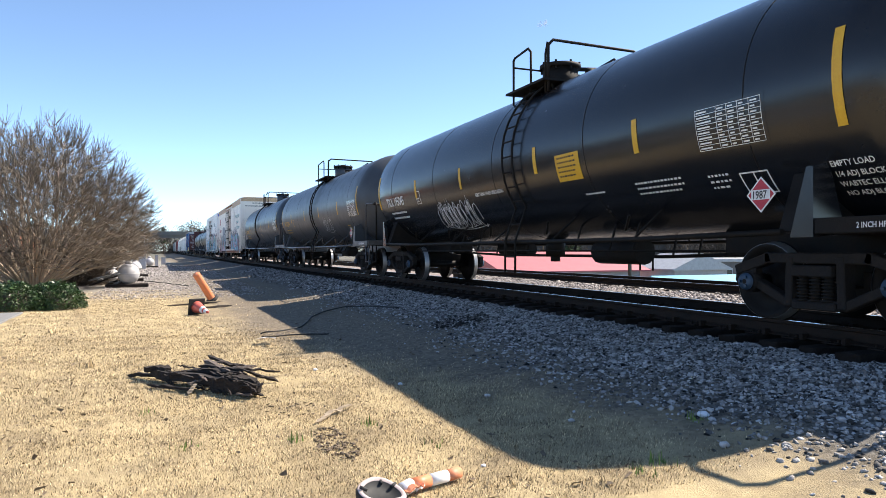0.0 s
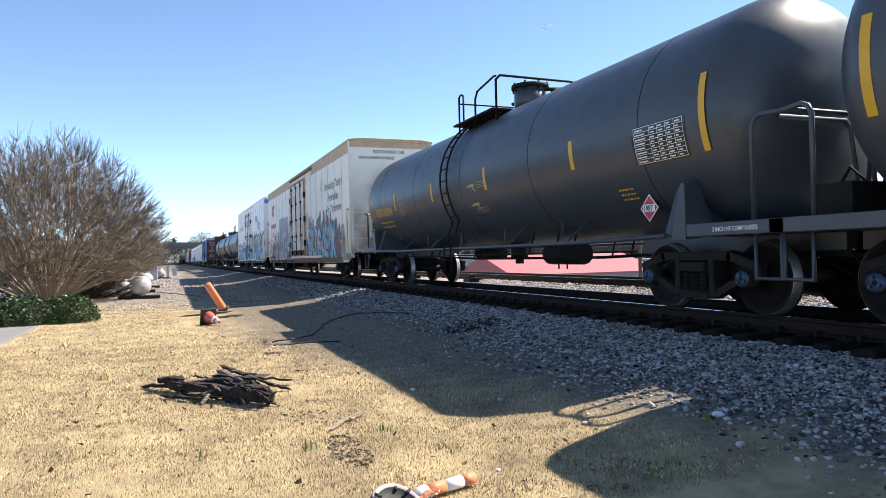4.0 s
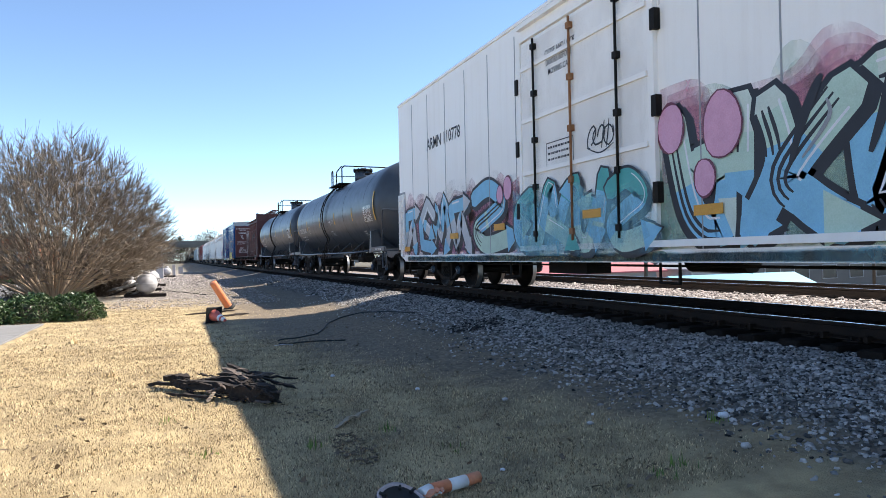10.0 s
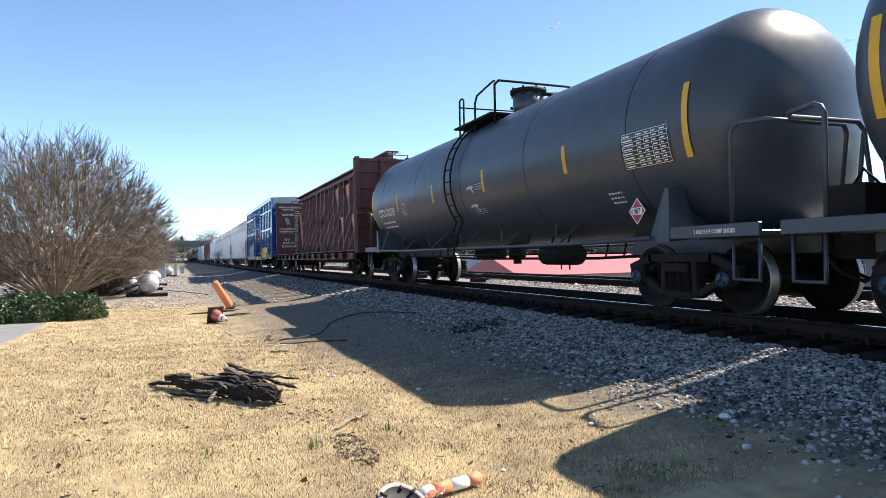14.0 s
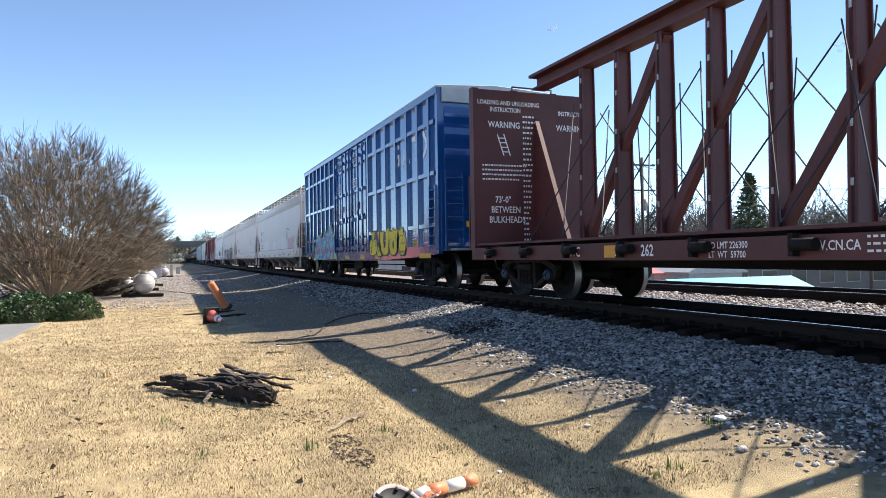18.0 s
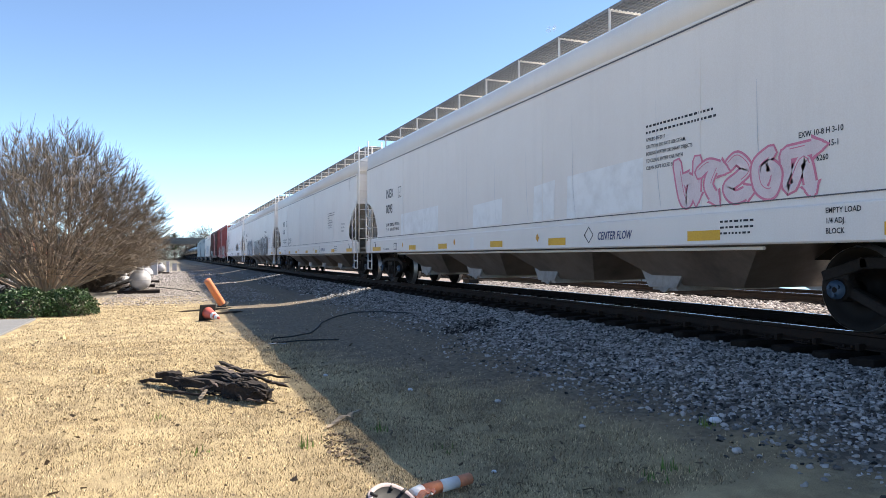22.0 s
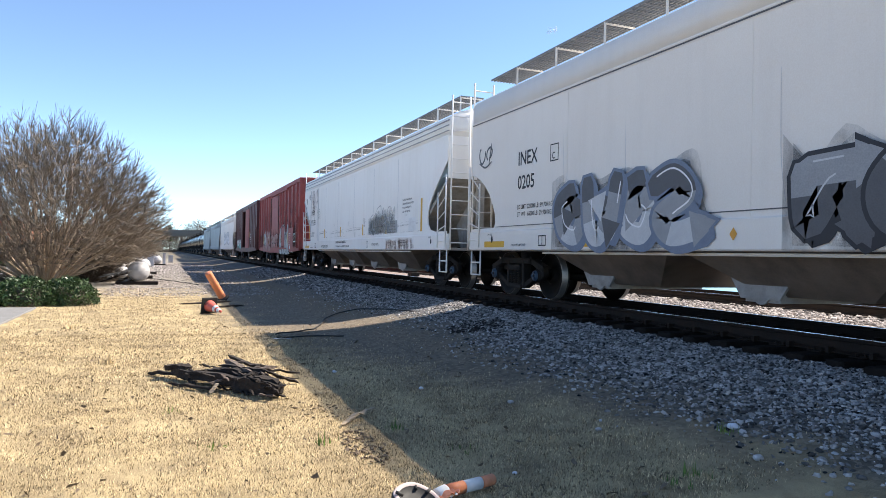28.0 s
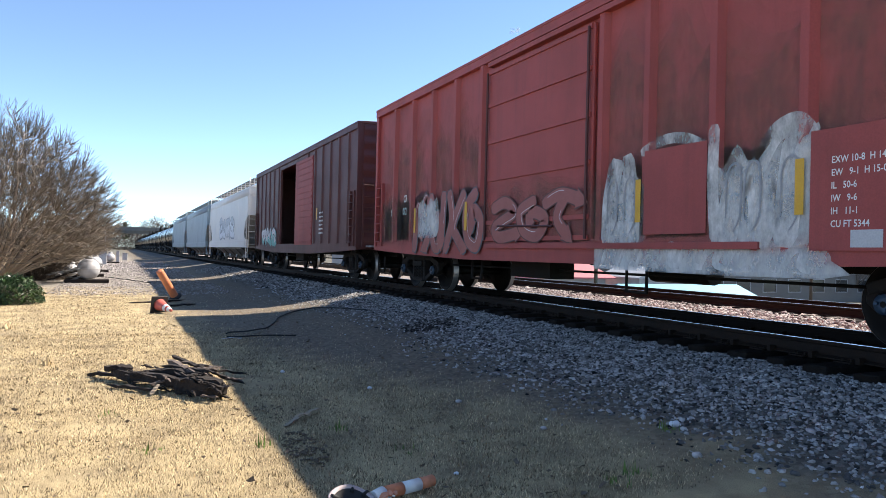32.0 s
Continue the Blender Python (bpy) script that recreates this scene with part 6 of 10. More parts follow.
    patch(c, f, 6.58, 6.7, 1.5, 1.58, "white", "door_label", 0.004)
    e = end_flat(y0)
    patch(c, e, 0.7, 0.95, 1.55, 1.7, "yellow", "reflective_strip", 0.075)
    bm = B()
    box(bm, -1.5, 1.5, y0 - 0.085, y0 - 0.01, 4.62, 4.96)
    part("end_panel", bm, "galv", c)
    # red exterior-post car
    y0, y1 = -7.95, 7.95
    posts = [-7.0, -5.85, -4.68, -3.52, -2.42, -1.48] + [2.1 + k * 1.13 for k in range(5)]
    c, hw = boxcar(273.7, y0, y1, (-6.1, 6.1), 4.66, "faded red boxcar with white and black graffiti", "red", (-1.5, 1.55), posts, 10, roof_m="red")
    f = flat(hw)
    bm = B()
    box(bm, -hw - 0.07, -hw, -1.3, 1.88, 1.05, 4.2)
    d = part("sliding_door", bm, "red", c, bevel=0.015)
    for z in (1.12, 1.42, 2.2, 2.88, 3.55, 4.15):
        bm = B()
        box(bm, -hw - 0.1, -hw - 0.06, -1.27, 1.85, z - 0.035, z + 0.035)
        part("door_beam", bm, "red", d)
    bm = B()
    for q in (-1.22, 1.8):
        rod(bm, (-hw - 0.11, q, 1.1), (-hw - 0.11, q, 4.15), 0.025, 6)
    rod(bm, (-hw - 0.12, -0.4, 1.3), (-hw - 0.12, 1.3, 1.35), 0.02, 6)
    part("lock_rod", bm, "maroon", d)
    for z in (1.0, 4.3):
        bm = B()
        box(bm, -hw - 0.12, -hw, -4.2, 1.8, z - 0.04, z + 0.04)
        part("door_track", bm, "red", c)
    g = flat(hw + 0.086)
    wash(c, g, -7.6, 7.7, 1.0, 2.3, "w_grime", 0.0005, 57, "grime")
    wash(c, f, -7.6, 7.7, 1.1, 4.3, "w_grime", 0.001, 58, "grime")
    # half rubbed out white bubble letters, with a red square painted over them
    bm = B()
    for w, line in ((0.3, [(1.72, 1.1), (1.74, 1.6), (1.85, 2.05)]), (0.26, [(2.1, 2.1), (2.2, 1.6), (2.22, 1.1)]), (0.2, [(1.75, 1.2), (2.2, 1.25)]), (0.13, [(2.4, 2.2), (2.75, 2.3), (3.1, 2.28), (3.4, 2.15)]), (0.16, [(3.56, 2.3), (3.55, 1.7), (3.6, 1.1)]),
                    (0.32, [(3.75, 1.1), (3.85, 1.55), (4.05, 1.75), (4.2, 1.5), (4.2, 1.1)]), (0.22, [(4.15, 1.8), (4.35, 2.12), (4.6, 2.22), (4.75, 2.1)]), (0.3, [(4.5, 1.1), (4.55, 1.6), (4.6, 2.0)])):
        ribbon(bm, g, stroke_pts(line, 6), w, 0.002 + 0.0008 * len(bm.verts) / 60, 0)
    part("graffiti", bm, "w_worn", c, "rubbed white bubble graffiti")
    bm = B()
    for k in range(9):
        a = 1.75 + 0.36 * k
        ribbon(bm, flat(hw + 0.075), stroke_pts([(a - 0.18, 0.74), (a - 0.05, 0.95), (a + 0.12, 0.98), (a + 0.05, 0.8), (a + 0.22, 0.74)], 5), 0.12, 0.003 + 0.0004 * (k % 3), 0, True)
    part("graffiti", bm, "w_worn", c)
    wash(c, g, 1.6, 2.4, 1.02, 2.1, "w_white", 0.001, 56, lobes=5)
    wash(c, g, 3.5, 4.85, 1.02, 2.2, "w_white", 0.0015, 57, lobes=7)
    bm = B()
    for a in (1.8, 2.15, 3.85, 4.1, 4.55):
        ribbon(bm, g, stroke_pts([(a - 0.1, 1.3), (a - 0.08, 1.8), (a + 0.08, 1.85), (a + 0.1, 1.35), (a, 1.15)], 5), 0.03, 0.012, 0, True)
    part("graffiti", bm, "g_grey", c, "smeared white and grey graffiti")
    letters(c, flat(hw + 0.11), -5.1, -1.9, 0.85, 2.1, 52, (4, 3, 6, 8), ["g_rosy"], outline="g_dark", shine="g_white", w=0.24, line=0.02, base=0.002, shade=(0.03, -0.02))
    letters(c, flat(hw + 0.11), -1.6, 1.1, 1.05, 1.85, 53, (2, 8, 7), ["g_rosy"], outline="g_brown", shine="g_white", w=0.2, line=0.02, base=0.002, shade=(0.0, 0.0))
    wash(c, flat(hw + 0.11), -4.9, -3.9, 1.2, 2.1, "w_white", 0.012, 60)
    wash(c, flat(hw + 0.075), 1.4, 4.9, 0.68, 1.02, "w_white", 0.001, 61)
    for a, b, v, w in ((2.43, 3.47, 1.14, 2.2), (4.78, 6.3, 0.95, 2.1)):
        patch(c, f, a, b, v, w, "red", "buffed_patch", 0.099)
    for i, s in enumerate(("EXW 10-8  H 14-2", "EW   9-1  H 15-0", "IL   50-6", "IW   9-6", "IH   11-1", "CU FT 5344")):
        lettering(c, f, s, 5.0, 1.77 - i * 0.12, 0.065, "white", d=0.102)
    for s, u, v in (("NK", -6.9, 2.05), ("CR", -6.1, 2.05), ("170", -6.95, 1.75), ("012", -6.15, 1.75)):
        lettering(c, f, s, u, v, 0.17, "white", 0.7)
    for u in (-2.6, 2.28, 4.62, -5.15):
        patch(c, f, u, u + 0.1, 1.3, 1.85, "yellow", "reflective_strip", 0.11 if u > -2 else 0.125)
    patch(c, f, 7.3, 7.42, 1.25, 2.6, "g_orange", "reflective_strip", 0.004)
    outline_box(c, f, 6.4, 7.0, 1.35, 1.75, "white", 0.05, d=0.1, cross=True)
    patch(c, f, 5.2, 5.5, 0.98, 1.14, "g_chrome", "tag_plate", 0.103)
    lettering(c, f, "2 INCH HF COMP SHOES", 5.7, 0.78, 0.05, "white", d=0.09)
    # maroon car with its door ajar
    y0, y1 = -8.05, 8.2
    posts = [y0 + 0.95 + k * 0.98 for k in range(6)] + [2.9 + k * 0.98 for k in range(6)]
    c, hw = boxcar(291.3, y0, y1, (-6.2, 6.2), 4.66, "dark maroon boxcar with its sliding door ajar", "maroon", (-1.5, 2.6), posts, 9, open_door=(-1.5, 2.6), roof_m="maroon")
    bm = B()
    box(bm, -hw - 0.09, -hw - 0.03, -3.0, -0.4, 1.05, 4.2)
    d = part("sliding_door", bm, "red", c)
    for z in np.linspace(1.2, 4.1, 14):
        bm = B()
        box(bm, -hw - 0.11, -hw - 0.08, -2.95, -0.45, z - 0.03, z + 0.03)
        part("door_corrugation", bm, "red", d)
    f = flat(hw)
    stencil(c, f, 4.0, 2.1, 6, 0.5, 0.08, "white", 6, d=0.09)
    patch(c, f, 3.6, 3.75, 1.9, 2.3, "yellow", "reflective_strip", 0.09)
    letters(c, flat(hw + 0.086), -6.4, -3.2, 1.0, 1.8, 55, (1, 0, 5), ["g_teal", "g_chrome"], w=0.24)


build_boxcars()


# ---- centre-beam lumber car ----
def centre_beam(at):
    car = thing("lumber_car", "empty maroon centre-beam lumber car with end bulkheads", "flatcar", "train cars")
    TRAIN.append((car, at))
    y0, y1, zt = -11.1, 10.65, 4.82
    m = "maroon"
    for sx in (-1, 1):
        bm = B()
        sheet(bm, [(y0 + 0.1, 1.0), (y0 + 0.1, 0.76), (-6, 0.74), (6, 0.74), (y1 - 0.1, 0.76), (y1 - 0.1, 1.0)], "x", sx * 1.56 - 0.06, sx * 1.56 + 0.06)
        part("side_sill", bm, m, car)
        bm = B()
        sheet(bm, [(sx * 0.2, 0.98), (sx * 1.5, 1.06), (sx * 1.5, 1.1), (sx * 0.2, 1.02)], "y", y0 + 0.1, y1 - 0.1)
        part("deck", bm, m, car)
    bm = B()
    box(bm, -0.28, 0.28, y0 + 0.1, y1 - 0.1, 0.6, 1.0)
    for y in np.linspace(y0 + 1, y1 - 1, 15):
        box(bm, -1.5, 1.5, y - 0.06, y + 0.06, 0.8, 0.98)
    part("centre_sill", bm, "iron", car)
    bm = B()
    box(bm, -0.24, 0.24, y0 + 0.2, y1 - 0.2, zt - 0.06, zt)
    box(bm, -0.03, 0.03, y0 + 0.2, y1 - 0.2, zt - 0.28, zt - 0.06)
    box(bm, -0.17, 0.17, y0 + 0.2, y1 - 0.2, zt - 0.32, zt - 0.28)
    part("top_chord", bm, m, car)
    n = 16
    ys = [8.5 - 1.165 * (n - i) for i in range(n + 1)]
    for i, y in enumerate(ys):
        bm = B()
        sheet(bm, [(-0.18, 1.0), (0.18, 1.0), (0.13, zt - 0.3), (-0.13, zt - 0.3)], "y", y - 0.03, y + 0.03)
        for s in (-1, 1):
            sheet(bm, [(s * 0.18, 1.0), (s * 0.13, zt - 0.3), (s * 0.11, zt - 0.3), (s * 0.15, 1.0)], "y", y - 0.07, y + 0.07)
        part("post", bm, m, car)
        bm = B()
        for s in (-1, 1):
            for z in (1.6, 2.3, 3.0, 3.7, 4.2):
                box(bm, s * (0.192 - z * 0.0135) - 0.012, s * (0.192 - z * 0.0135) + 0.03, y - 0.02, y + 0.02, z, z + 0.09)
        part("strap_eye", bm, "galv", car)
    for i in range(0, n, 2):
        lo, hi = (ys[i + 2], ys[i]) if ys[i + 1] > 0 else (ys[i], ys[i + 2])
        bm = B()
        bars(bm, [(lo, 1.15), (hi, zt - 0.4)], 0.17, "x", -0.08, 0.08)
        part("diagonal_brace", bm, m, car)
    for y, s in ((y0, 1), (y1, -1)):
        bm = B()
        box(bm, -1.55, 1.55, min(y, y + s * 0.1), max(y, y + s * 0.1), 1.0, zt - 0.35)
        b = part("bulkhead", bm, m, car)
        for x in (-1.45, -0.5, 0.5, 1.45):
            bm = B()
            box(bm, x - 0.08, x + 0.08, min(y, y - s * 0.16), max(y, y - s * 0.16), 0.98, zt - 0.3)
            part("bulkhead_post", bm, m, b)
        for z in (1.3, 2.0, 2.7, 3.4, 4.0, zt - 0.4):
            bm = B()
            box(bm, -1.55, 1.55, min(y, y - s * 0.1), max(y, y - s * 0.1), z - 0.05, z + 0.05)
            part("bulkhead_rib", bm, m, b)
        bm = B()
        sheet(bm, [(y + s * 0.1, 1.0), (y + s * 1.5, 1.0), (y + s * 0.1, 3.9)], "x", -0.05, 0.05)
        part("gusset", bm, m, car)
        bm = B()
        pipe(bm, [(-0.5, y - s * 0.1, zt - 0.2), (0.5, y - s * 0.1, zt - 0.2)], 0.018, 6)
        for x in (-0.5, 0.5):
            rod(bm, (x, y - s * 0.1, zt - 0.36), (x, y - s * 0.1, zt - 0.19), 0.018, 6)
        part("grab_rail", bm, m, car)
        end_ladder(car, y - s * 0.15, 1.0, 2.6, m, -1.5, 0.45, 5, -s)
    brake_wheel(car, -0.8, y0 - 0.3, 2.0)
    # winches, tie-down cables
    rnd = random.Random(4)
    for i, y in enumerate(np.linspace(y0 + 1.2, y1 - 1.2, 14)):
        bm = B()
        rod(bm, (-1.7, y - 0.12, 0.9), (-1.7, y + 0.16, 0.9), 0.07, 10)
        box(bm, -1.72, -1.6, y + 0.14, y + 0.2, 0.78, 1.02)
        part("winch", bm, "iron", car)
    for i in range(n):
        a, b = ys[i], ys[i + 1]
        for s in (-1, 1):
            bm = B()
            x = s * 0.3
            rod(bm, (x, a, 3.3 + rnd.random() * 0.6), (s * 1.3, b, 1.15), 0.011, 4)
            rod(bm, (x, b, 3.3 + rnd.random() * 0.6), (s * 1.3, a, 1.15), 0.011, 4)
            part("tie_down_cable", bm, "ink", car)
    f = flat(1.62)
    lettering(car, f, "WC", -6.6, 0.8, 0.16, "white")
    lettering(car, f, "38", -5.35, 0.8, 0.16, "white")
    lettering(car, f, "262", -4.75, 0.8, 0.16, "white")
    lettering(car, f, "LD LMT 226300", -3.45, 0.88, 0.08, "white")
    lettering(car, f, "LT  WT  59700", -3.45, 0.77, 0.08, "white")
    lettering(car, f, "WWW.CN.CA", -2.2, 0.84, 0.1, "white")
    for u in (-9.9, -5.62, -1.15, 3.2, 7.5):
        patch(car, f, u, u + 0.28, 0.78, 0.96, "g_orange", "reflective_strip", 0.004)
    stencil(car, f, -1.4, 0.95, 3, 0.5, 0.04, "white", 3)
    stencil(car, f, 2.2, 0.95, 3, 0.7, 0.04, "white", 5)
    e = end_flat(y1 - 0.1)
    for s, u, v, z in (("LOADING AND UNLOADING", 0.15, 4.15, 0.1), ("INSTRUCTION", 0.45, 4.0, 0.1), ("WARNING", 0.4, 3.65, 0.14), ("73'-0\"", 0.55, 2.0, 0.14), ("BETWEEN", 0.45, 1.78, 0.14), ("BULKHEADS", 0.4, 1.56, 0.14)):
        lettering(car, e, s, u, v, z, "white")
        if s in ("WARNING", "INSTRUCTION"):
            lettering(car, e, s, u + 1.7, v, z, "white")
    stencil(car, e, 0.25, 2.8, 4, 1.1, 0.06, "white", 8)
    bm = B()
    for u in (0.62, 0.78):
        ribbon(bm, e, [(u, 3.5), (u + 0.15, 3.05)], 0.025, 0.004, 0)
    for k in range(4):
        ribbon(bm, e, [(0.64 + k * 0.035, 3.42 - k * 0.1), (0.8 + k * 0.035, 3.42 - k * 0.1)], 0.02, 0.005, 0)
    part("ladder_pictogram", bm, "white", car)
    stencil(car, e, 1.25, 3.9, 26, 0.32, 0.07, "white", 11)
    lettering(car, end_flat(y0 - 0.16), "CAUTION", 1.3, zt - 0.2, 0.1, "white")
    couplers(car, y0 - 0.5, y1 + 0.5)
    for y in (-9.1, 9.08):
        bogie(car, y, at)


centre_beam(151.6)


# ---- covered hoppers ----
M["hopper_end"] = mat("dirty_hopper_end", (0.42, 0.39, 0.35), 0.6, col2=(0.2, 0.16, 0.125), scale=1.4, amount=0.8, streak=(0.16, 0.12, 0.09, 0.6))
M["funnel"] = mat("stained_funnel_steel", (0.24, 0.19, 0.155), 0.45, 0.2, col2=(0.1, 0.075, 0.06), scale=1.5, amount=0.8)
M["funnel_grey"] = mat("grey_outlet_castings", (0.34, 0.33, 0.32), 0.6, 0.0, col2=(0.05, 0.04, 0.035), scale=4)
M["board"] = mat("weathered_walkway", (0.23, 0.235, 0.235), 0.6, 0.1)


def hopper_car(at, y0, y1, ty, label, m, rich=True, sill_m=None, straight_rear=False):
    car = thing("hopper_car", label, "hopper car", "train cars")
    TRAIN.append((car, at))
    sill_m = sill_m or m
    zt, zs, zc = 4.5, 1.33, 3.68
    ea, eb = 0.12, 0.06
    for sx in (-1, 1):
        x = sx * 1.6
        bm = B()
        # rounded cut-outs at both ends of the side
        if straight_rear:
            pts = [(y0 + 0.1, zc), (y0 + 0.1, 3.1), (y0 + 0.59, 2.72), (y0 + 1.0, 2.38), (y0 + 1.32, 2.05), (y0 + 1.41, 1.8), (y0 + 1.38, 1.6), (y0 + 1.22, 1.45), (y0 + 0.9, 1.4), (y0 + 0.12, 1.39), (y0 + 0.12, zs),
                   (y1 - 1.72, zs), (y1 - 1.66, 1.9), (y1 - 0.05, 3.19), (y1 - 0.05, zc)]
        else:
            pts = [(y0 + 0.1, zc), (y0 + 0.1, 2.68), (y0 + 0.18, 2.61), (y0 + 0.49, 2.5), (y0 + 0.75, 2.36), (y0 + 0.97, 2.19), (y0 + 1.16, 2.0), (y0 + 1.27, 1.85), (y0 + 1.31, 1.66), (y0 + 1.27, 1.54), (y0 + 1.16, 1.46), (y0 + 0.85, 1.41), (y0 + 0.12, 1.39), (y0 + 0.12, zs),
                   (y1 - 0.1, zs), (y1 - 0.1, 1.39), (y1 - 1.2, 1.4), (y1 - 1.26, 1.5), (y1 - 1.23, 1.68), (y1 - 1.13, 1.86), (y1 - 0.97, 2.08), (y1 - 0.74, 2.29), (y1 - 0.52, 2.42), (y1 - 0.3, 2.52), (y1 - 0.04, 2.58), (y1 - 0.04, zc)]
        sheet(bm, pts, "x", x - 0.012, x + 0.012)
        part("side_sheet", bm, m, car)
        if straight_rear and sx < 0:
            for line in ([(y1 - 0.05, 3.22), (y1 - 1.66, 1.93)], [(y1 - 1.66, zc - 0.08), (y1 - 1.66, zs)], [(y1 - 3.28, zc - 0.08), (y1 - 3.26, 2.2), (y1 - 3.36, zs)]):
                bm = B()
                bars(bm, line, 0.07, "x", x - 0.03, x - 0.01)
                part("side_seam", bm, "g_chrome", car)
        bm = B()
        box(bm, x - 0.02, x + 0.02, y0 + 0.1, y1 - 0.05, zc - 0.02, zc + 0.012)
        box(bm, x - 0.018, x + 0.012, y0 + 0.1, y1 - 0.05, zc - 0.07, zc - 0.05)
        part("roof_rail", bm, m, car)
        bm = B()
        box(bm, x - 0.05, x + 0.05, y0 + 0.05, y1 - 0.05, 0.94, zs)
        part("side_sill", bm, sill_m, car, bevel=0.02)
        if rich and sx < 0:
            for k in range(1, 5):
                y = y0 + (y1 - y0) * k / 5
                bm = B()
                box(bm, x - 0.016, x, y - 0.012, y + 0.012, zs, zc - 0.07)
                part("side_seam", bm, m, car)
        # walkway grating on the roof edge
        bm = B()
        xi, xo = sx * 0.72, sx * 1.30
        for k in range(9):
            xx = xi + (xo - xi) * k / 8
            box(bm, xx - 0.008, xx + 0.008, y0 + 0.1, y1 - 0.3, 4.62, 4.66)
        for y in np.arange(y0 + 0.1, y1 - 0.3, 0.16):
            box(bm, min(xi, xo), max(xi, xo), y - 0.006, y + 0.006, 4.625, 4.65)
        wk = part("running_board", bm, "board", car)
        for y in np.arange(y0 + 0.15, y1 - 0.3, 1.5):
            bm = B()
            rod(bm, (xo, y, 4.26), (xo, y, 4.64), 0.022, 6)
            rod(bm, (xo, y, 4.62), (xi, y, 4.62), 0.02, 6)
            part("walkway_bracket", bm, m, wk)
    # curved roof and end sheets
    prof = [(-1.6, zc), (-1.598, 3.95), (-1.58, 4.1), (-1.52, 4.17), (-1.35, 4.26), (-0.9, 4.4), (0, zt)]
    prof += [(-a, b) for a, b in prof[-2::-1]]
    bm = B()
    sheet(bm, prof, "y", y0 + ea, y1 - eb)
    for f in bm.faces:
        f.smooth = abs(f.normal.y) < 0.5
    part("roof", bm, m, car)
    for z in (3.8, 3.93, 4.05) if straight_rear else ():
        bm = B()
        box(bm, -1.607, -1.58, y0 + ea, y1 - eb, z - 0.012, z + 0.012)
        part("roof_crease", bm, "g_grey", car)
    bm = B()
    box(bm, -0.3, 0.3, y0 + 1, y1 - 1, zt - 0.03, zt + 0.08)
    part("roof_hatch", bm, m, car)
    for s, y, e in ((1, y0, ea), (-1, y1, eb)):
        bm = B()
        box(bm, -1.59, 1.59, min(y + s * e, y + s * (e + 0.04)), max(y + s * e, y + s * (e + 0.04)), 2.66, zc)
        part("end_sheet", bm, m, car)
        bm = B()
        sheet(bm, [(y + s * e, 2.66), (y + s * (e + 0.1), 2.7), (y + s * 2.7, 1.08), (y + s * 2.6, 1.02)], "x", -1.57, 1.57)
        part("slope_sheet", bm, "hopper_end", car)
        bm = B()
        for x in (-0.75, 0.75):
            box(bm, x - 0.09, x + 0.09, min(y + s * 0.06, y + s * 0.16), max(y + s * 0.06, y + s * 0.16), 1.0, 2.7)
            sheet(bm, [(y + s * 0.16, 2.55), (y + s * 1.5, 1.6), (y + s * 1.2, 1.0), (y + s * 0.9, 1.0), (y + s * 0.3, 2.2)], "x", x - 0.02, x + 0.02)
        box(bm, -1.55, 1.55, min(y, y + s * 1.8), max(y, y + s * 1.8), 0.94, 1.0)
        part("end_frame", bm, "hopper_end", car)
        # tall corner ladder on the end, short one on the side
        ladder(car, [(-1.56, y, 0.95), (-1.56, y, 4.62)], [(-1.1, y, 0.95), (-1.1, y, 4.62)], 11 if rich else 5, 0.02, m, "end_ladder")
        ladder(car, [(-1.66, y + s * 0.08, 1.0), (-1.66, y + s * 0.08, 2.75)], [(-1.66, y + s * 0.58, 1.0), (-1.66, y + s * 0.58, 2.35)], 5 if rich else 3, 0.017, m, "side_ladder")
        for x in (-1.6, 1.6):
            bm = B()
            pipe(bm, [(x, y + s * 0.1, 0.96), (x, y + s * 0.1, 0.42), (x, y + s * 0.55, 0.42), (x, y + s * 0.55, 0.96)], 0.016, 6)
            rod(bm, (x, y + s * 0.1, 0.68), (x, y + s * 0.55, 0.68), 0.018, 6)
            part("step", bm, m, car)
    if rich:
        bm = B()
        rod(bm, (0.2, y1 - 1.0, 1.3), (0.9, y1 - 1.0, 1.3), 0.18, 12)
        box(bm, -0.7, 0.0, y1 - 1.3, y1 - 0.8, 1.0, 1.4)
        pipe(bm, [(-0.4, y1 - 1.1, 1.4), (-0.3, y1 - 0.9, 2.2), (0.2, y1 - 0.8, 2.4)], 0.03, 6)
        part("brake_cylinder", bm, "iron", car)
        brake_wheel(car, -0.4, y1 - 0.1, 2.1, m)
    bm = B()
    box(bm, -0.28, 0.28, y0, y1, 0.76, 1.05)
    part("centre_sill", bm, "iron", car)
    # discharge funnels
    n = 4
    a0, a1 = y0 + 3.0, y1 - 3.0
    for k in range(n):
        ya, yb = a0 + (a1 - a0) * k / n, a0 + (a1 - a0) * (k + 1) / n
        yc = (ya + yb) / 2
        bm = B()
        lo = [bm.verts.new(p) for p in ((-0.85, yc - 0.7, 0.4), (0.85, yc - 0.7, 0.4), (0.85, yc + 0.7, 0.4), (-0.85, yc + 0.7, 0.4))]
        hi = [bm.verts.new(p) for p in ((-1.52, ya + 0.03, 1.0), (1.52, ya + 0.03, 1.0), (1.52, yb - 0.03, 1.0), (-1.52, yb - 0.03, 1.0))]
        for i in range(4):
            bm.faces.new((lo[i], lo[(i + 1) % 4], hi[(i + 1) % 4], hi[i]))
        bm.faces.new(lo[::-1])
        bm.faces.new(hi)
        fn = part("discharge_funnel", bm, "funnel", car)
        bm = B()
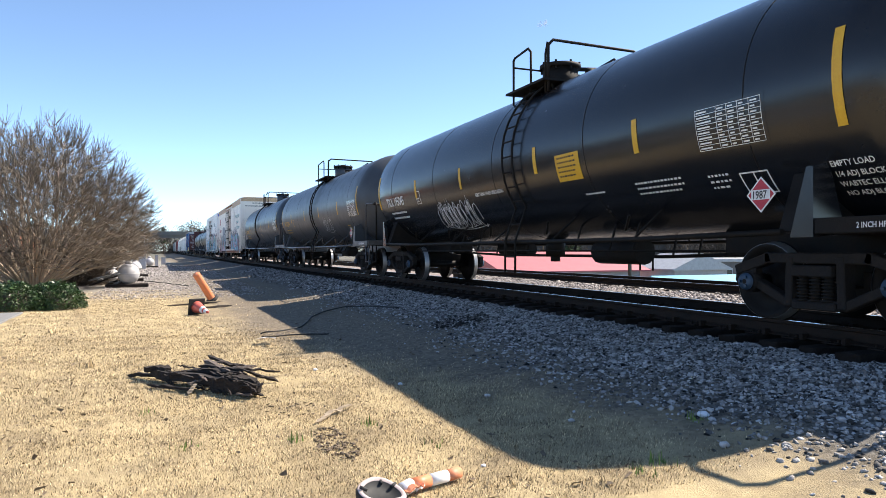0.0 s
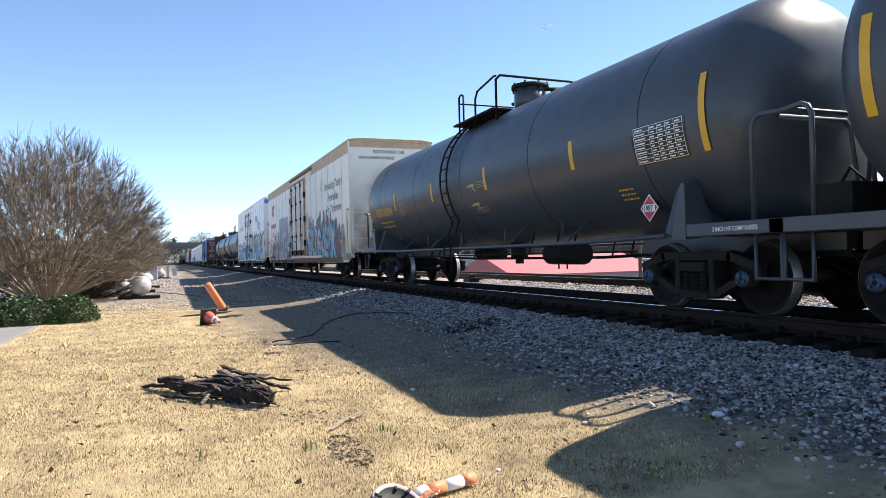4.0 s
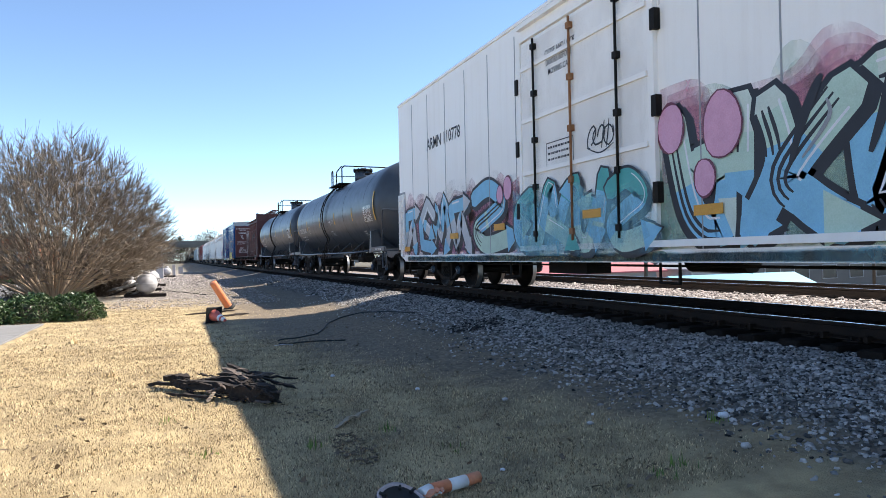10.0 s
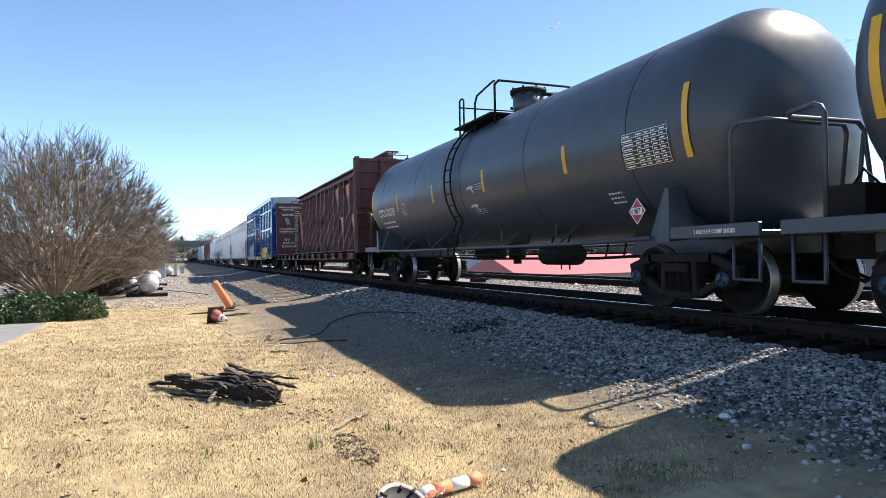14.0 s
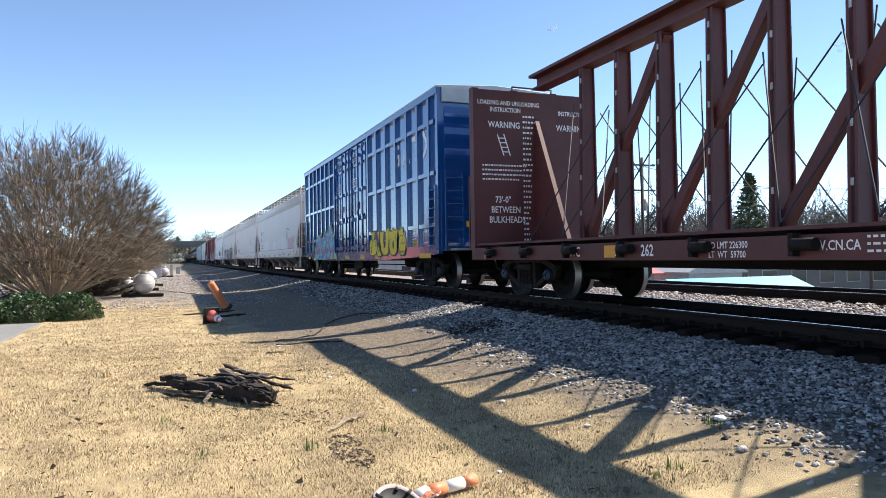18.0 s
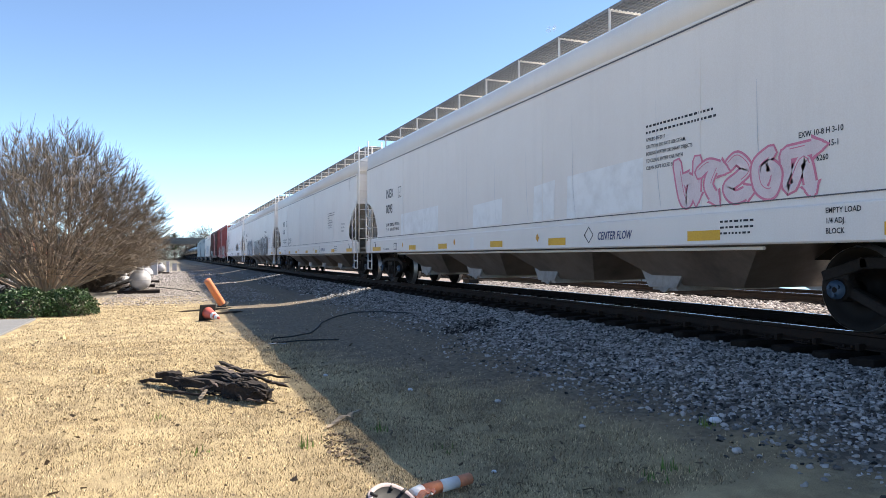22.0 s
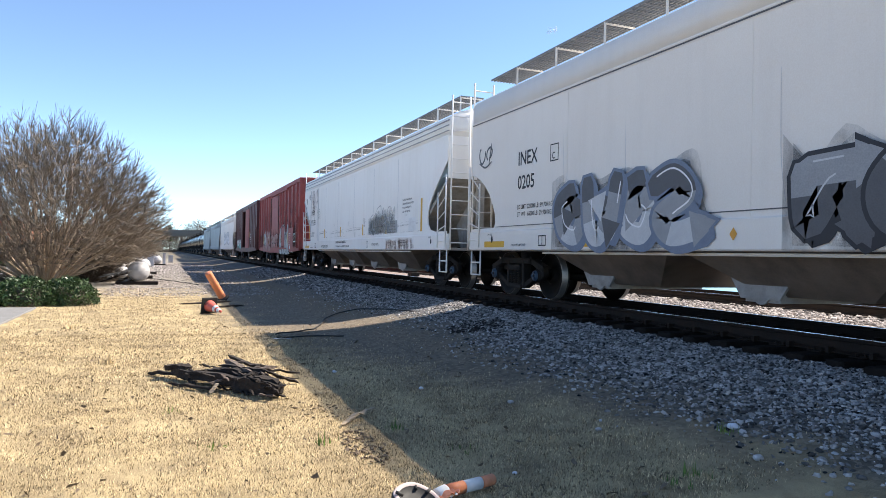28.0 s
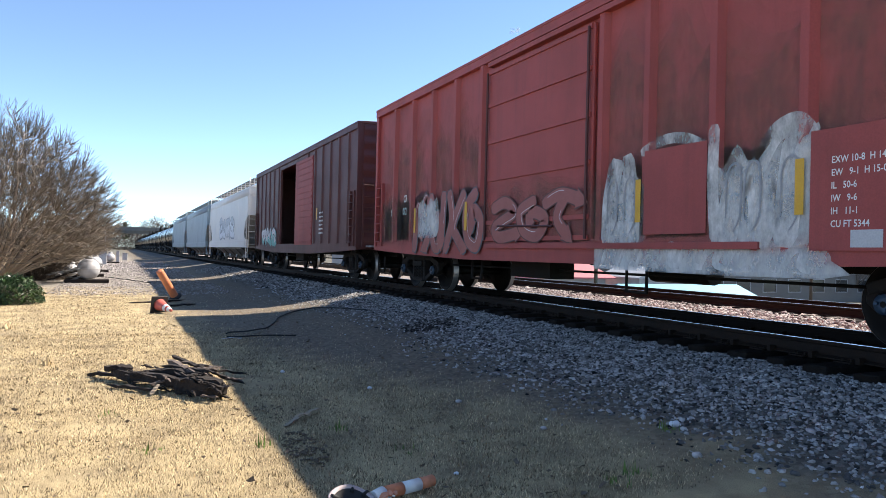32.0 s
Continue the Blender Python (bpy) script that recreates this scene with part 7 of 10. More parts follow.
        box(bm, -0.95, 0.95, yc + 0.4, yc + 0.95, 0.32, 0.5)
        rod(bm, (-0.95, yc + 0.68, 0.42), (0.95, yc + 0.68, 0.42), 0.1, 12)
        rod(bm, (-0.98, yc + 0.68, 0.42), (-0.94, yc + 0.68, 0.42), 0.13, 12)
        sheet(bm, [(yc + 0.18, 0.66), (yc + 0.38, 0.36), (yc + 0.98, 0.36), (yc + 1.18, 0.66)], "x", -1.0, -0.96)
        part("outlet_gate", bm, "funnel_grey", fn)
    bm = B()
    rod(bm, (-1.5, y0 + 3, 0.9), (-1.5, y1 - 3, 0.9), 0.022, 6)
    part("train_pipe", bm, m, car)
    couplers(car, y0 - 0.1, y1 + 0.1)
    for y in ty:
        bogie(car, y, at, rich)
    return car


def hopper_marks(c, y0, y1, number, seed, m="ink", plain=False):
    f = flat(1.612)
    s = flat(1.652)
    u0 = -y1 + (0.0 if plain else 0.25)
    if number:
        lettering(c, f, "INEX", u0 + 1.95, 2.55, 0.26, m, 0.9)
        lettering(c, f, number, u0 + 1.95, 2.1, 0.26, m, 0.9)
        lettering(c, f, "LD LMT  220000 LB  99 700 KG", u0 + 1.95, 1.72, 0.085, m)
        lettering(c, f, "LT  WT   66000 LB  29 900 KG", u0 + 1.95, 1.58, 0.085, m)
        outline_box(c, f, u0 + 3.15, u0 + 3.4, 2.5, 2.78, m, 0.02)
        lettering(c, f, "C", u0 + 3.2, 2.53, 0.12, m)
    for k, u in enumerate((u0 + 0.6,) if plain else (u0 + 0.6, u0 + 4.2, u0 + 6.4, u0 + 9.3, u0 + 11.6, u0 + 15.0, -y0 - 1.5)):
        patch(c, s, u, u + (0.9 if k in (0, 6) else 0.55), 1.0, 1.12, "yellow", "reflective_strip", 0.003)
    for u in () if plain else (-5.6, -1.85, 1.96):
        bm = B()
        poly(bm, s, [(u, 1.14), (u + 0.06, 1.06), (u + 0.12, 1.14), (u + 0.06, 1.22)], 0.003, 0)
        part("jack_mark", bm, "g_orange", c)
    for u in (u0 + 0.95, -y0 - 1.05):
        lettering(c, s, "LIFT HERE", u - 0.2, 1.24, 0.04, m)
        bm = B()
        blob(bm, s, u, 1.16, 0.045, 0.07, 0.003, 0, random.Random(1), 0.0)
        part("lift_hole", bm, "ink", c)
    lettering(c, s, "2 INCH HF COMP SHOES", u0 + 1.8, 1.02, 0.045, m)
    outline_box(c, s, u0 + 2.85, u0 + 3.1, 1.03, 1.2, m, 0.02, cross=True)
    if not plain:
        stencil(c, f, 4.96, 2.55, 2, 1.3, 0.05, m, seed)
        for i, t in enumerate(("APPLIED 05-2017", "CAUTION: DO NOT USE STEAM,", "BOILING WATER OR SHARP OBJECTS", "TO CLEAN. ENTER CAR WITH", "CLEAN SOFT SOLED SHOES.")):
            lettering(c, f, t, 4.96, 2.36 - 0.095 * i, 0.048, m, 0.8)
        if number != "0093":
            for i, t in enumerate(("EXW 10-8 H 3-10", "EW   9-0 H 15-1", "CU FT 6260")):
                lettering(c, f, t, 7.41, 2.02 - i * 0.13, 0.06, m)
    stencil(c, s, 1.0 - y0 - 4.5, 1.2, 3, 0.5, 0.04, m, seed + 3)
    if not plain:
        # faint sheet seams, and the weld line along the sill
        rnd = random.Random(seed)
        for u in (-5.6, -3.9, -1.15, 0.25, 1.57, 3.13, 5.2, 6.9):
            bm = B()
            k = rnd.uniform(2.4, 3.4)
            ribbon(bm, f, stroke_pts([(u - 0.03, k), (u - 0.02, 2.1), (u + 0.01, 1.75), (u + 0.06, 1.45)], 4), 0.01, 0.003, 0, True)
            part("seam_line", bm, "g_chrome", c)
        for v, w in ((1.41, 0.014), (3.64, 0.022)):
            bm = B()
            ribbon(bm, f, [(-y1 + 1.3, v), (-y0 - 1.35, v)] if v < 2 else [(-y1 + 0.1, v), (-y0 - 0.15, v)], w, 0.012, 0)
            part("weld_line", bm, "g_dark", c)


def build_hoppers():
    f = flat(1.612)
    s = flat(1.652)
    y0, y1 = -9.85, 9.45
    c = hopper_car(193.8, y0, y1, (-8.33, 8.4), "pale grey covered hopper with white patches and pink tag", "hopper")
    hopper_marks(c, y0, y1, "0093", 61)
    for a, b, v, w in ((-5.82, -2.9, 1.43, 2.05), (-0.85, 0.57, 1.43, 1.95), (1.8, 2.56, 1.43, 2.1), (2.92, 4.9, 1.43, 2.16)):
        bm = B()
        poly(bm, f, [(a, v), (b - 0.03, v + 0.02), (b, w), (a + 0.04, w - 0.05)], 0.003, 0)
        part("white_patch", bm, "white", c)
    patch(c, s, -0.9, -0.72, 0.98, 1.22, "white", "white_patch", 0.003)
    letters(c, f, 5.55, 7.6, 1.42, 2.0, 63, (3, 7, 2, 8, 1), ["g_pale"], outline="g_hpink", shine="g_hpink", w=0.13, line=0.028, shade=(0.0, 0.0), label="pink outline tag on grey side")
    for i, t in enumerate(("EXW 10-8 H 3-10", "EW   9-0 H 15-1", "CU FT 6260")):
        lettering(c, f, t, 7.41, 2.02 - i * 0.13, 0.06, "ink")
    for i, t in enumerate(("EMPTY LOAD", "1/4 ADJ.", "BLOCK")):
        lettering(c, s, t, 7.75, 1.23 - i * 0.1, 0.055, "ink")
    lettering(c, s, "CENTER FLOW", 3.85, 1.06, 0.12, "ink_blue", 0.72, slant=0.2)
    bm = B()
    ribbon(bm, s, [(3.5, 1.14), (3.62, 1.26), (3.74, 1.14), (3.62, 1.02), (3.5, 1.14)], 0.02, 0.003, 0)
    part("maker_badge", bm, "ink", c)
    y0, y1 = -9.85, 9.45
    c = hopper_car(214.3, y0, y1, (-8.28, 8.29), "clean pale grey covered hopper with black tag", "hopper")
    hopper_marks(c, y0, y1, "0100", 71)
    tag(c, f, -5.46, -4.3, 1.48, 1.85, 73, 4, "g_black", 0.035, label="thin black line tag")
    lettering(c, s, "CENTER FLOW", 3.7, 1.06, 0.12, "ink_blue", 0.72, slant=0.2)
    bm = B()
    ribbon(bm, s, [(3.35, 1.14), (3.47, 1.26), (3.59, 1.14), (3.47, 1.02), (3.35, 1.14)], 0.02, 0.003, 0)
    part("maker_badge", bm, "ink", c)
    bm = B()
    for k in range(5):
        ribbon(bm, f, [(8.6 + k * 0.09, 3.75), (8.6 + k * 0.09, 3.35 - 0.1 * (k % 3))], 0.05, 0.003, 0, True)
    part("rust_streak", bm, "w_rust", c)
    y0, y1 = -10.2, 9.45
    c = hopper_car(235.2, y0, y1, (-8.35, 8.25), "pale grey covered hopper with large black and silver graffiti", "hopper")
    hopper_marks(c, y0, y1, "0205", 81)
    g = flat(1.656)
    for u0, u1, sd in ((-5.9, -2.4, 87), (-1.1, 2.6, 88), (3.0, 6.9, 89)):
        wash(c, g, u0, u1, 0.95, 2.25, "w_dark", 0.002, sd)
    letters(c, g, 3.1, 6.8, 1.0, 2.15, 83, (8, 2, 0, 1), ["g_dark", "g_black", "g_grey"], w=0.34, line=0.06, shine="g_chrome", label="dark fat graffiti with soft edge")
    letters(c, g, -1.0, 2.5, 1.0, 2.0, 84, (1, 5, 6, 3), ["g_dark", "g_grey"], w=0.32, line=0.05, shine="g_chrome", label="grey and black graffiti")
    letters(c, g, -5.8, -2.4, 1.0, 2.1, 85, (8, 3, 8, 2), ["g_chrome", "g_grey", "g_dark"], outline="g_bluegrey", w=0.32, line=0.06, label="silver graffiti with dark edge")
    tag(c, f, -9.0, -8.4, 2.75, 3.1, 86, 2, "g_dark", 0.05)
    y0, y1 = -9.5, 8.9
    c = hopper_car(255.4, y0, y1, (-7.78, 7.79), "white covered hopper with rust stains and stencilled side", "hopper_w", straight_rear=True)
    hopper_marks(c, y0, y1, "", 91, plain=True)
    lettering(c, f, "INEX", -7.12, 2.5, 0.25, "ink", 0.9)
    lettering(c, f, "971353", -7.12, 2.03, 0.25, "ink", 0.9)
    lettering(c, f, "LD LMT  219900", -7.07, 1.64, 0.08, "ink")
    lettering(c, f, "LT  WT    6100", -7.07, 1.53, 0.08, "ink")
    lettering(c, f, "PLATE", -5.5, 2.56, 0.05, "ink")
    lettering(c, f, "C", -5.45, 2.38, 0.12, "ink")
    outline_box(c, f, -5.55, -5.25, 2.32, 2.68, "ink", 0.018)
    lettering(c, s, "ACF CENTER FLOW", -4.65, 1.03, 0.11, "ink", 0.9, slant=0.15)
    lettering(c, s, "ACF-HTG 12-97 PH", 3.1, 1.08, 0.08, "ink")
    lettering(c, s, "NOTE: THIS CAR HAS FOUR COMPARTMENTS", -2.0, 1.22, 0.06, "ink", 0.9)
    stencil(c, s, -2.0, 1.19, 1, 1.6, 0.045, "ink", 5)
    lettering(c, s, "CAUTION: REMOVE BOTH CAPS BEFORE OPERATING OUTLETS", -2.0, 1.04, 0.06, "ink", 0.9)
    bm = B()
    ribbon(bm, s, [(2.55 + 0.11 * math.cos(k * 0.5236), 1.12 + 0.11 * math.sin(k * 0.5236)) for k in range(14)], 0.014, 0.003, 0)
    part("maker_badge", bm, "ink", c)
    rnd = random.Random(12)
    bm = B()
    for k in range(70):
        a, b = rnd.uniform(-7.1, -5.72), min(3.66, rnd.choice((3.64, 3.6, 3.2, 2.95)) + rnd.uniform(-0.12, 0.05))
        ribbon(bm, f, stroke_pts([(a, b), (a + rnd.uniform(-0.02, 0.02), b - 0.12), (a + rnd.uniform(-0.03, 0.03), b - rnd.uniform(0.25, 0.75))], 3), rnd.uniform(0.02, 0.09), 0.002 + 0.00005 * (k % 20), 0, True)
    tagged(part("rust_stain", bm, "w_rust", c, "rust drips running down from the roof edge"), kind="stuff")
    for k in range(7):
        a, b = rnd.uniform(-8.5, -7.4), rnd.uniform(3.0, 3.6)
        wash(c, f, a - 0.05, a + 0.06, b - rnd.uniform(0.08, 0.25), b, "w_rust", 0.002, 197 + k, "rust_stain", 5)
    bm = B()
    for a, b, v in ((-5.4, -3.6, 1.72), (-3.2, -0.9, 1.68), (-0.6, 2.1, 1.72), (2.4, 5.3, 1.75), (5.4, 7.6, 1.72)):
        ribbon(bm, f, stroke_pts([(a, v - 0.06), (a + (b - a) * 0.4, v), (a + (b - a) * 0.7, v - 0.02), (b, v + 0.03)], 6), 0.018, 0.0032, 0, True)
        ribbon(bm, f, [(a + 0.1, v - 0.1), (b - 0.2, v - 0.06)], 0.05, 0.0024, 1, True)
    for u in (-5.9, -4.1, -1.9, 0.6, 3.1, 5.6):
        ribbon(bm, f, stroke_pts([(u, 3.55), (u + 0.02, 2.6), (u - 0.03, 1.9), (u + 0.06, 1.45)], 5), 0.022, 0.0028, 2)
    part("rust_line", bm, ["w_dark", "w_rust", "g_chrome"], c)
    wash(c, s, 4.6, 7.0, 0.95, 1.3, "w_rust", 0.002, 99, "rust_stain")
    bm = B()
    for u, v, n in ((-2.4, 1.95, 7), (-0.2, 1.95, 5), (2.0, 2.0, 9), (5.2, 2.05, 5), (-1.0, 1.6, 4), (0.8, 1.55, 5), (6.3, 2.0, 4)):
        for k in range(n):
            w = 0.3 - 0.02 * k
            ribbon(bm, f, [(u - w / 2 + rnd.uniform(-0.03, 0.03), v - 0.035 * k), (u, v - 0.035 * k + 0.006), (u + w / 2 + rnd.uniform(-0.06, 0.06), v - 0.035 * k)], 0.016, 0.003, 0, True)
    for k in range(26):
        u = rnd.uniform(-5, 7.5)
        ribbon(bm, f, [(u, 1.44), (u + rnd.uniform(0.1, 0.5), 1.45)], rnd.uniform(0.01, 0.025), 0.003 + 0.0001 * (k % 9), 0, True)
    part("rust_stain", bm, "w_rust", c)
    for i, t in enumerate(("CAUTION: DO NOT USE STEAM,", "BOILING WATER OR SHARP OBJECTS", "TO CLEAN. ENTER CAR WITH", "CLEAN SOFT SOLED SHOES.")):
        lettering(c, f, t, 6.05, 2.32 - 0.11 * i, 0.05, "ink", 0.8)
    for u, h in ((-7.62, 2.3), (-4.3, 1.8), (-1.48, 1.8), (1.77, 1.8), (4.45, 1.75), (7.56, 2.3)):
        patch(c, f, u, u + 0.13, 1.43, h, "yellow", "reflective_strip", 0.004)
    patch(c, f, 4.6, 5.6, 1.44, 1.8, "g_grey", "grey_panel", 0.0035)
    stencil(c, f, 4.66, 1.7, 4, 0.8, 0.05, "ink", 92, d=0.005)
    wash(c, f, 2.6, 4.5, 1.42, 2.05, "w_grime", 0.003, 94, "paint_wash")
    for k, (a, b, v) in enumerate(((2.5, 3.5, 2.1), (3.3, 4.5, 2.3), (4.3, 5.3, 2.25))):
        wash(c, f, a, b, 1.43, v, "w_silver", 0.0032 + 0.001 * k, 160 + k, "faded_graffiti", 7)
    bm = B()
    for line in ([(2.5, 1.46), (2.62, 1.75), (2.85, 2.0), (3.1, 2.08)], [(2.8, 1.95), (2.75, 1.6), (2.95, 1.46)], [(3.25, 2.0), (3.3, 1.6), (3.42, 1.48)], [(3.0, 1.85), (3.05, 1.65), (3.25, 1.55)], [(3.3, 2.05), (3.6, 2.25), (3.95, 2.28), (3.9, 1.8), (3.75, 1.5)],
                 [(4.0, 2.0), (3.9, 1.65), (4.1, 1.55), (4.35, 1.75)], [(4.1, 1.9), (4.2, 1.75), (4.45, 1.8)], [(4.4, 1.5), (4.5, 1.9), (4.7, 2.2), (4.95, 2.22)], [(4.8, 1.5), (4.9, 1.8), (5.1, 2.0)]):
        ribbon(bm, f, stroke_pts(line, 6), 0.03, 0.007, 0, True)
    part("graffiti", bm, "g_grey", c, "faded silver graffiti with grey outlines")
    patch(c, f, 6.6, 7.2, 1.46, 1.82, "white", "white_patch", 0.003)
    # cars further back
    c = hopper_car(310.4, -8.6, 8.6, (-7.0, 7.0), "grey covered hopper with white graffiti, far back", "hopper")
    letters(c, flat(1.62), -3.0, 3.5, 1.5, 2.8, 95, (2, 8, 1, 5), ["g_white", "g_chrome"], outline="g_grey", w=0.35)
    M["bluegrey"] = mat("blue_grey_paint", (0.26, 0.33, 0.37), 0.5, col2=(0.2, 0.25, 0.28), scale=0.8, amount=0.6)
    hopper_car(330.2, -9.4, 9.4, (-7.8, 7.8), "blue-grey covered hopper far back in the train", "bluegrey", False)
    hopper_car(350.4, -9.4, 9.4, (-7.8, 7.8), "blue-grey covered hopper coupled before black tank cars", "bluegrey", False)


build_hoppers()
first = tank_car(369.6, "black tank car in the distant end of the train", "black", "", rich=False, strips=())
for k in range(1, 16):
    far = copy_thing(first, pose(RAIL_X, 369.6 + 17.9 * k, 0))
    TRAIN.append((far, 369.6 + 17.9 * k))


# ---- ground, ballast and tracks ----
PROFILE = [(-400, -3.0), (-60, -1.6), (-14, -0.85), (-3, -0.75), (2.4, -0.75), (3.4, -0.70), (4.4, -0.58), (5.3, -0.44), (6.0, -0.31), (6.3, -0.28), (9.0, -0.27), (9.8, -0.33), (10.8, -0.36), (11.7, -0.25), (12.0, -0.22), (14.6, -0.22), (15.6, -0.5), (18, -1.3), (30, -3.6), (60, -4.6), (400, -5.0)]


def ground_z(x, y):
    for (a, p), (b, q) in zip(PROFILE, PROFILE[1:]):
        if x <= b:
            z = p + (q - p) * (x - a) / (b - a)
            break
    else:
        z = PROFILE[-1][1]
    if x < 6:
        z += 0.035 * noise.noise((x * 0.6, y * 0.6, 0)) + 0.018 * noise.noise((x * 2.3, y * 2.3, 4)) * (1 if y < 40 else 0)
    return z


def ground_material():
    m = mat("lawn_and_bed", (0.47, 0.365, 0.2), 0.95, col2=(0.14, 0.1, 0.056), scale=1.5, amount=0.9, bump=0.8, bscale=90, detail=10)
    t, n = m.node_tree, m.node_tree.nodes
    L = t.links.new
    b = n["Principled BSDF"]
    old = b.inputs["Base Color"].links[0].from_socket
    tc = n.new("ShaderNodeTexCoord")
    sep = n.new("ShaderNodeSeparateXYZ")
    L(tc.outputs["Object"], sep.inputs[0])
    nz = n.new("ShaderNodeTexNoise")
    nz.inputs["Scale"].default_value, nz.inputs["Detail"].default_value = 1.6, 8
    L(tc.outputs["Object"], nz.inputs["Vector"])

    def edge(sock, at, width, wob):
        add = n.new("ShaderNodeMath")
        add.operation = "MULTIPLY_ADD"
        add.inputs[1].default_value = wob
        L(nz.outputs["Fac"], add.inputs[0])
        L(sock, add.inputs[2])
        mr = n.new("ShaderNodeMapRange")
        mr.inputs[1].default_value, mr.inputs[2].default_value = at + wob * 0.5 - width, at + wob * 0.5 + width
        L(add.outputs[0], mr.inputs[0])
        return mr.outputs[0]

    def over(fac, colour, under):
        mx = n.new("ShaderNodeMix")
        mx.data_type = "RGBA"
        L(fac, mx.inputs[0])
        L(under, mx.inputs[6])
        if isinstance(colour, tuple):
            mx.inputs[7].default_value = (*colour, 1)
        else:
            L(colour, mx.inputs[7])
        return mx.outputs[2]
    fine = n.new("ShaderNodeTexVoronoi")
    fine.inputs["Scale"].default_value = 22
    L(tc.outputs["Object"], fine.inputs["Vector"])
    grav = n.new("ShaderNodeMix")
    grav.data_type = "RGBA"
    grav.inputs[6].default_value, grav.inputs[7].default_value = (0.04, 0.036, 0.032, 1), (0.19, 0.178, 0.16, 1)
    L(fine.outputs["Color"], grav.inputs[0])
    path = n.new("ShaderNodeMix")
    path.data_type = "RGBA"
    path.inputs[6].default_value, path.inputs[7].default_value = (0.17, 0.14, 0.1, 1), (0.35, 0.32, 0.28, 1)
    L(fine.outputs["Color"], path.inputs[0])
    c = over(edge(sep.outputs["Y"], 27, 3.0, 9.0), path.outputs[2], old)
    c = over(edge(sep.outputs["Y"], 120, 15, 20.0), (0.13, 0.12, 0.09), c)
    # bare dirt, darkened further to carry the train's shade in its colour
    dirt = n.new("ShaderNodeMix")
    dirt.data_type = "RGBA"
    dirt.inputs[6].default_value, dirt.inputs[7].default_value = (0.08, 0.062, 0.045, 1), (0.25, 0.2, 0.138, 1)
    L(fine.outputs["Color"], dirt.inputs[0])
    skew = n.new("ShaderNodeMath")
    skew.operation = "MULTIPLY_ADD"
    skew.inputs[1].default_value = 0.27
    near = n.new("ShaderNodeMath")
    near.operation = "MINIMUM"
    near.inputs[1].default_value = 14.0
    L(sep.outputs["Y"], near.inputs[0])
    L(near.outputs[0], skew.inputs[0])
    L(sep.outputs["X"], skew.inputs[2])
    c = over(edge(skew.outputs[0], 5.0, 0.8, 2.2), dirt.outputs[2], c)
    c = over(edge(sep.outputs["X"], 4.5, 0.5, 1.4), grav.outputs[2], c)
    # near-black oily bed, with the shade under the train put into its colour
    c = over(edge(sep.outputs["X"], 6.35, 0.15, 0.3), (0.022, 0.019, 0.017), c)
    # beyond the rails the bed is paler, sunlight put into its colour
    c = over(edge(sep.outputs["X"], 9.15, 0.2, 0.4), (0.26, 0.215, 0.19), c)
    c = over(edge(sep.outputs["X"], 15.5, 0.8, 1.0), (0.13, 0.115, 0.085), c)
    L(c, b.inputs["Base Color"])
    return m


M["ground"] = ground_material()


def build_ground():
    xs = [-400, -200, -100, -60, -30, -20, -14, -10] + [round(v, 3) for v in np.arange(-7, 6.61, 0.2)] + [7.6, 9.0, 9.8, 10.8, 11.7, 12.0, 13.3, 14.6, 15.6, 16.6, 18, 22, 30, 45, 60, 100, 200, 400]
    ys = [-150, -60, -20, -6, -2] + [round(v, 3) for v in np.arange(0, 26, 0.25)] + [round(v, 3) for v in np.arange(26, 60, 1.0)] + [60, 75, 100, 150, 220, 320, 450, 650, 900, 1500]
    vs = [(x, y, ground_z(x, y)) for y in ys for x in xs]
    w = len(xs)
    fs = [(j * w + i, j * w + i + 1, (j + 1) * w + i + 1, (j + 1) * w + i) for j in range(len(ys) - 1) for i in range(w - 1)]
    me = bpy.data.meshes.new("ground")
    me.from_pydata(vs, [], fs)
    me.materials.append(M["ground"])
    me.polygons.foreach_set("use_smooth", [True] * len(fs))
    tagged(new("ground", me), "dry winter lawn rising to a grey ballast shoulder", "ground", kind="structure")


build_ground()


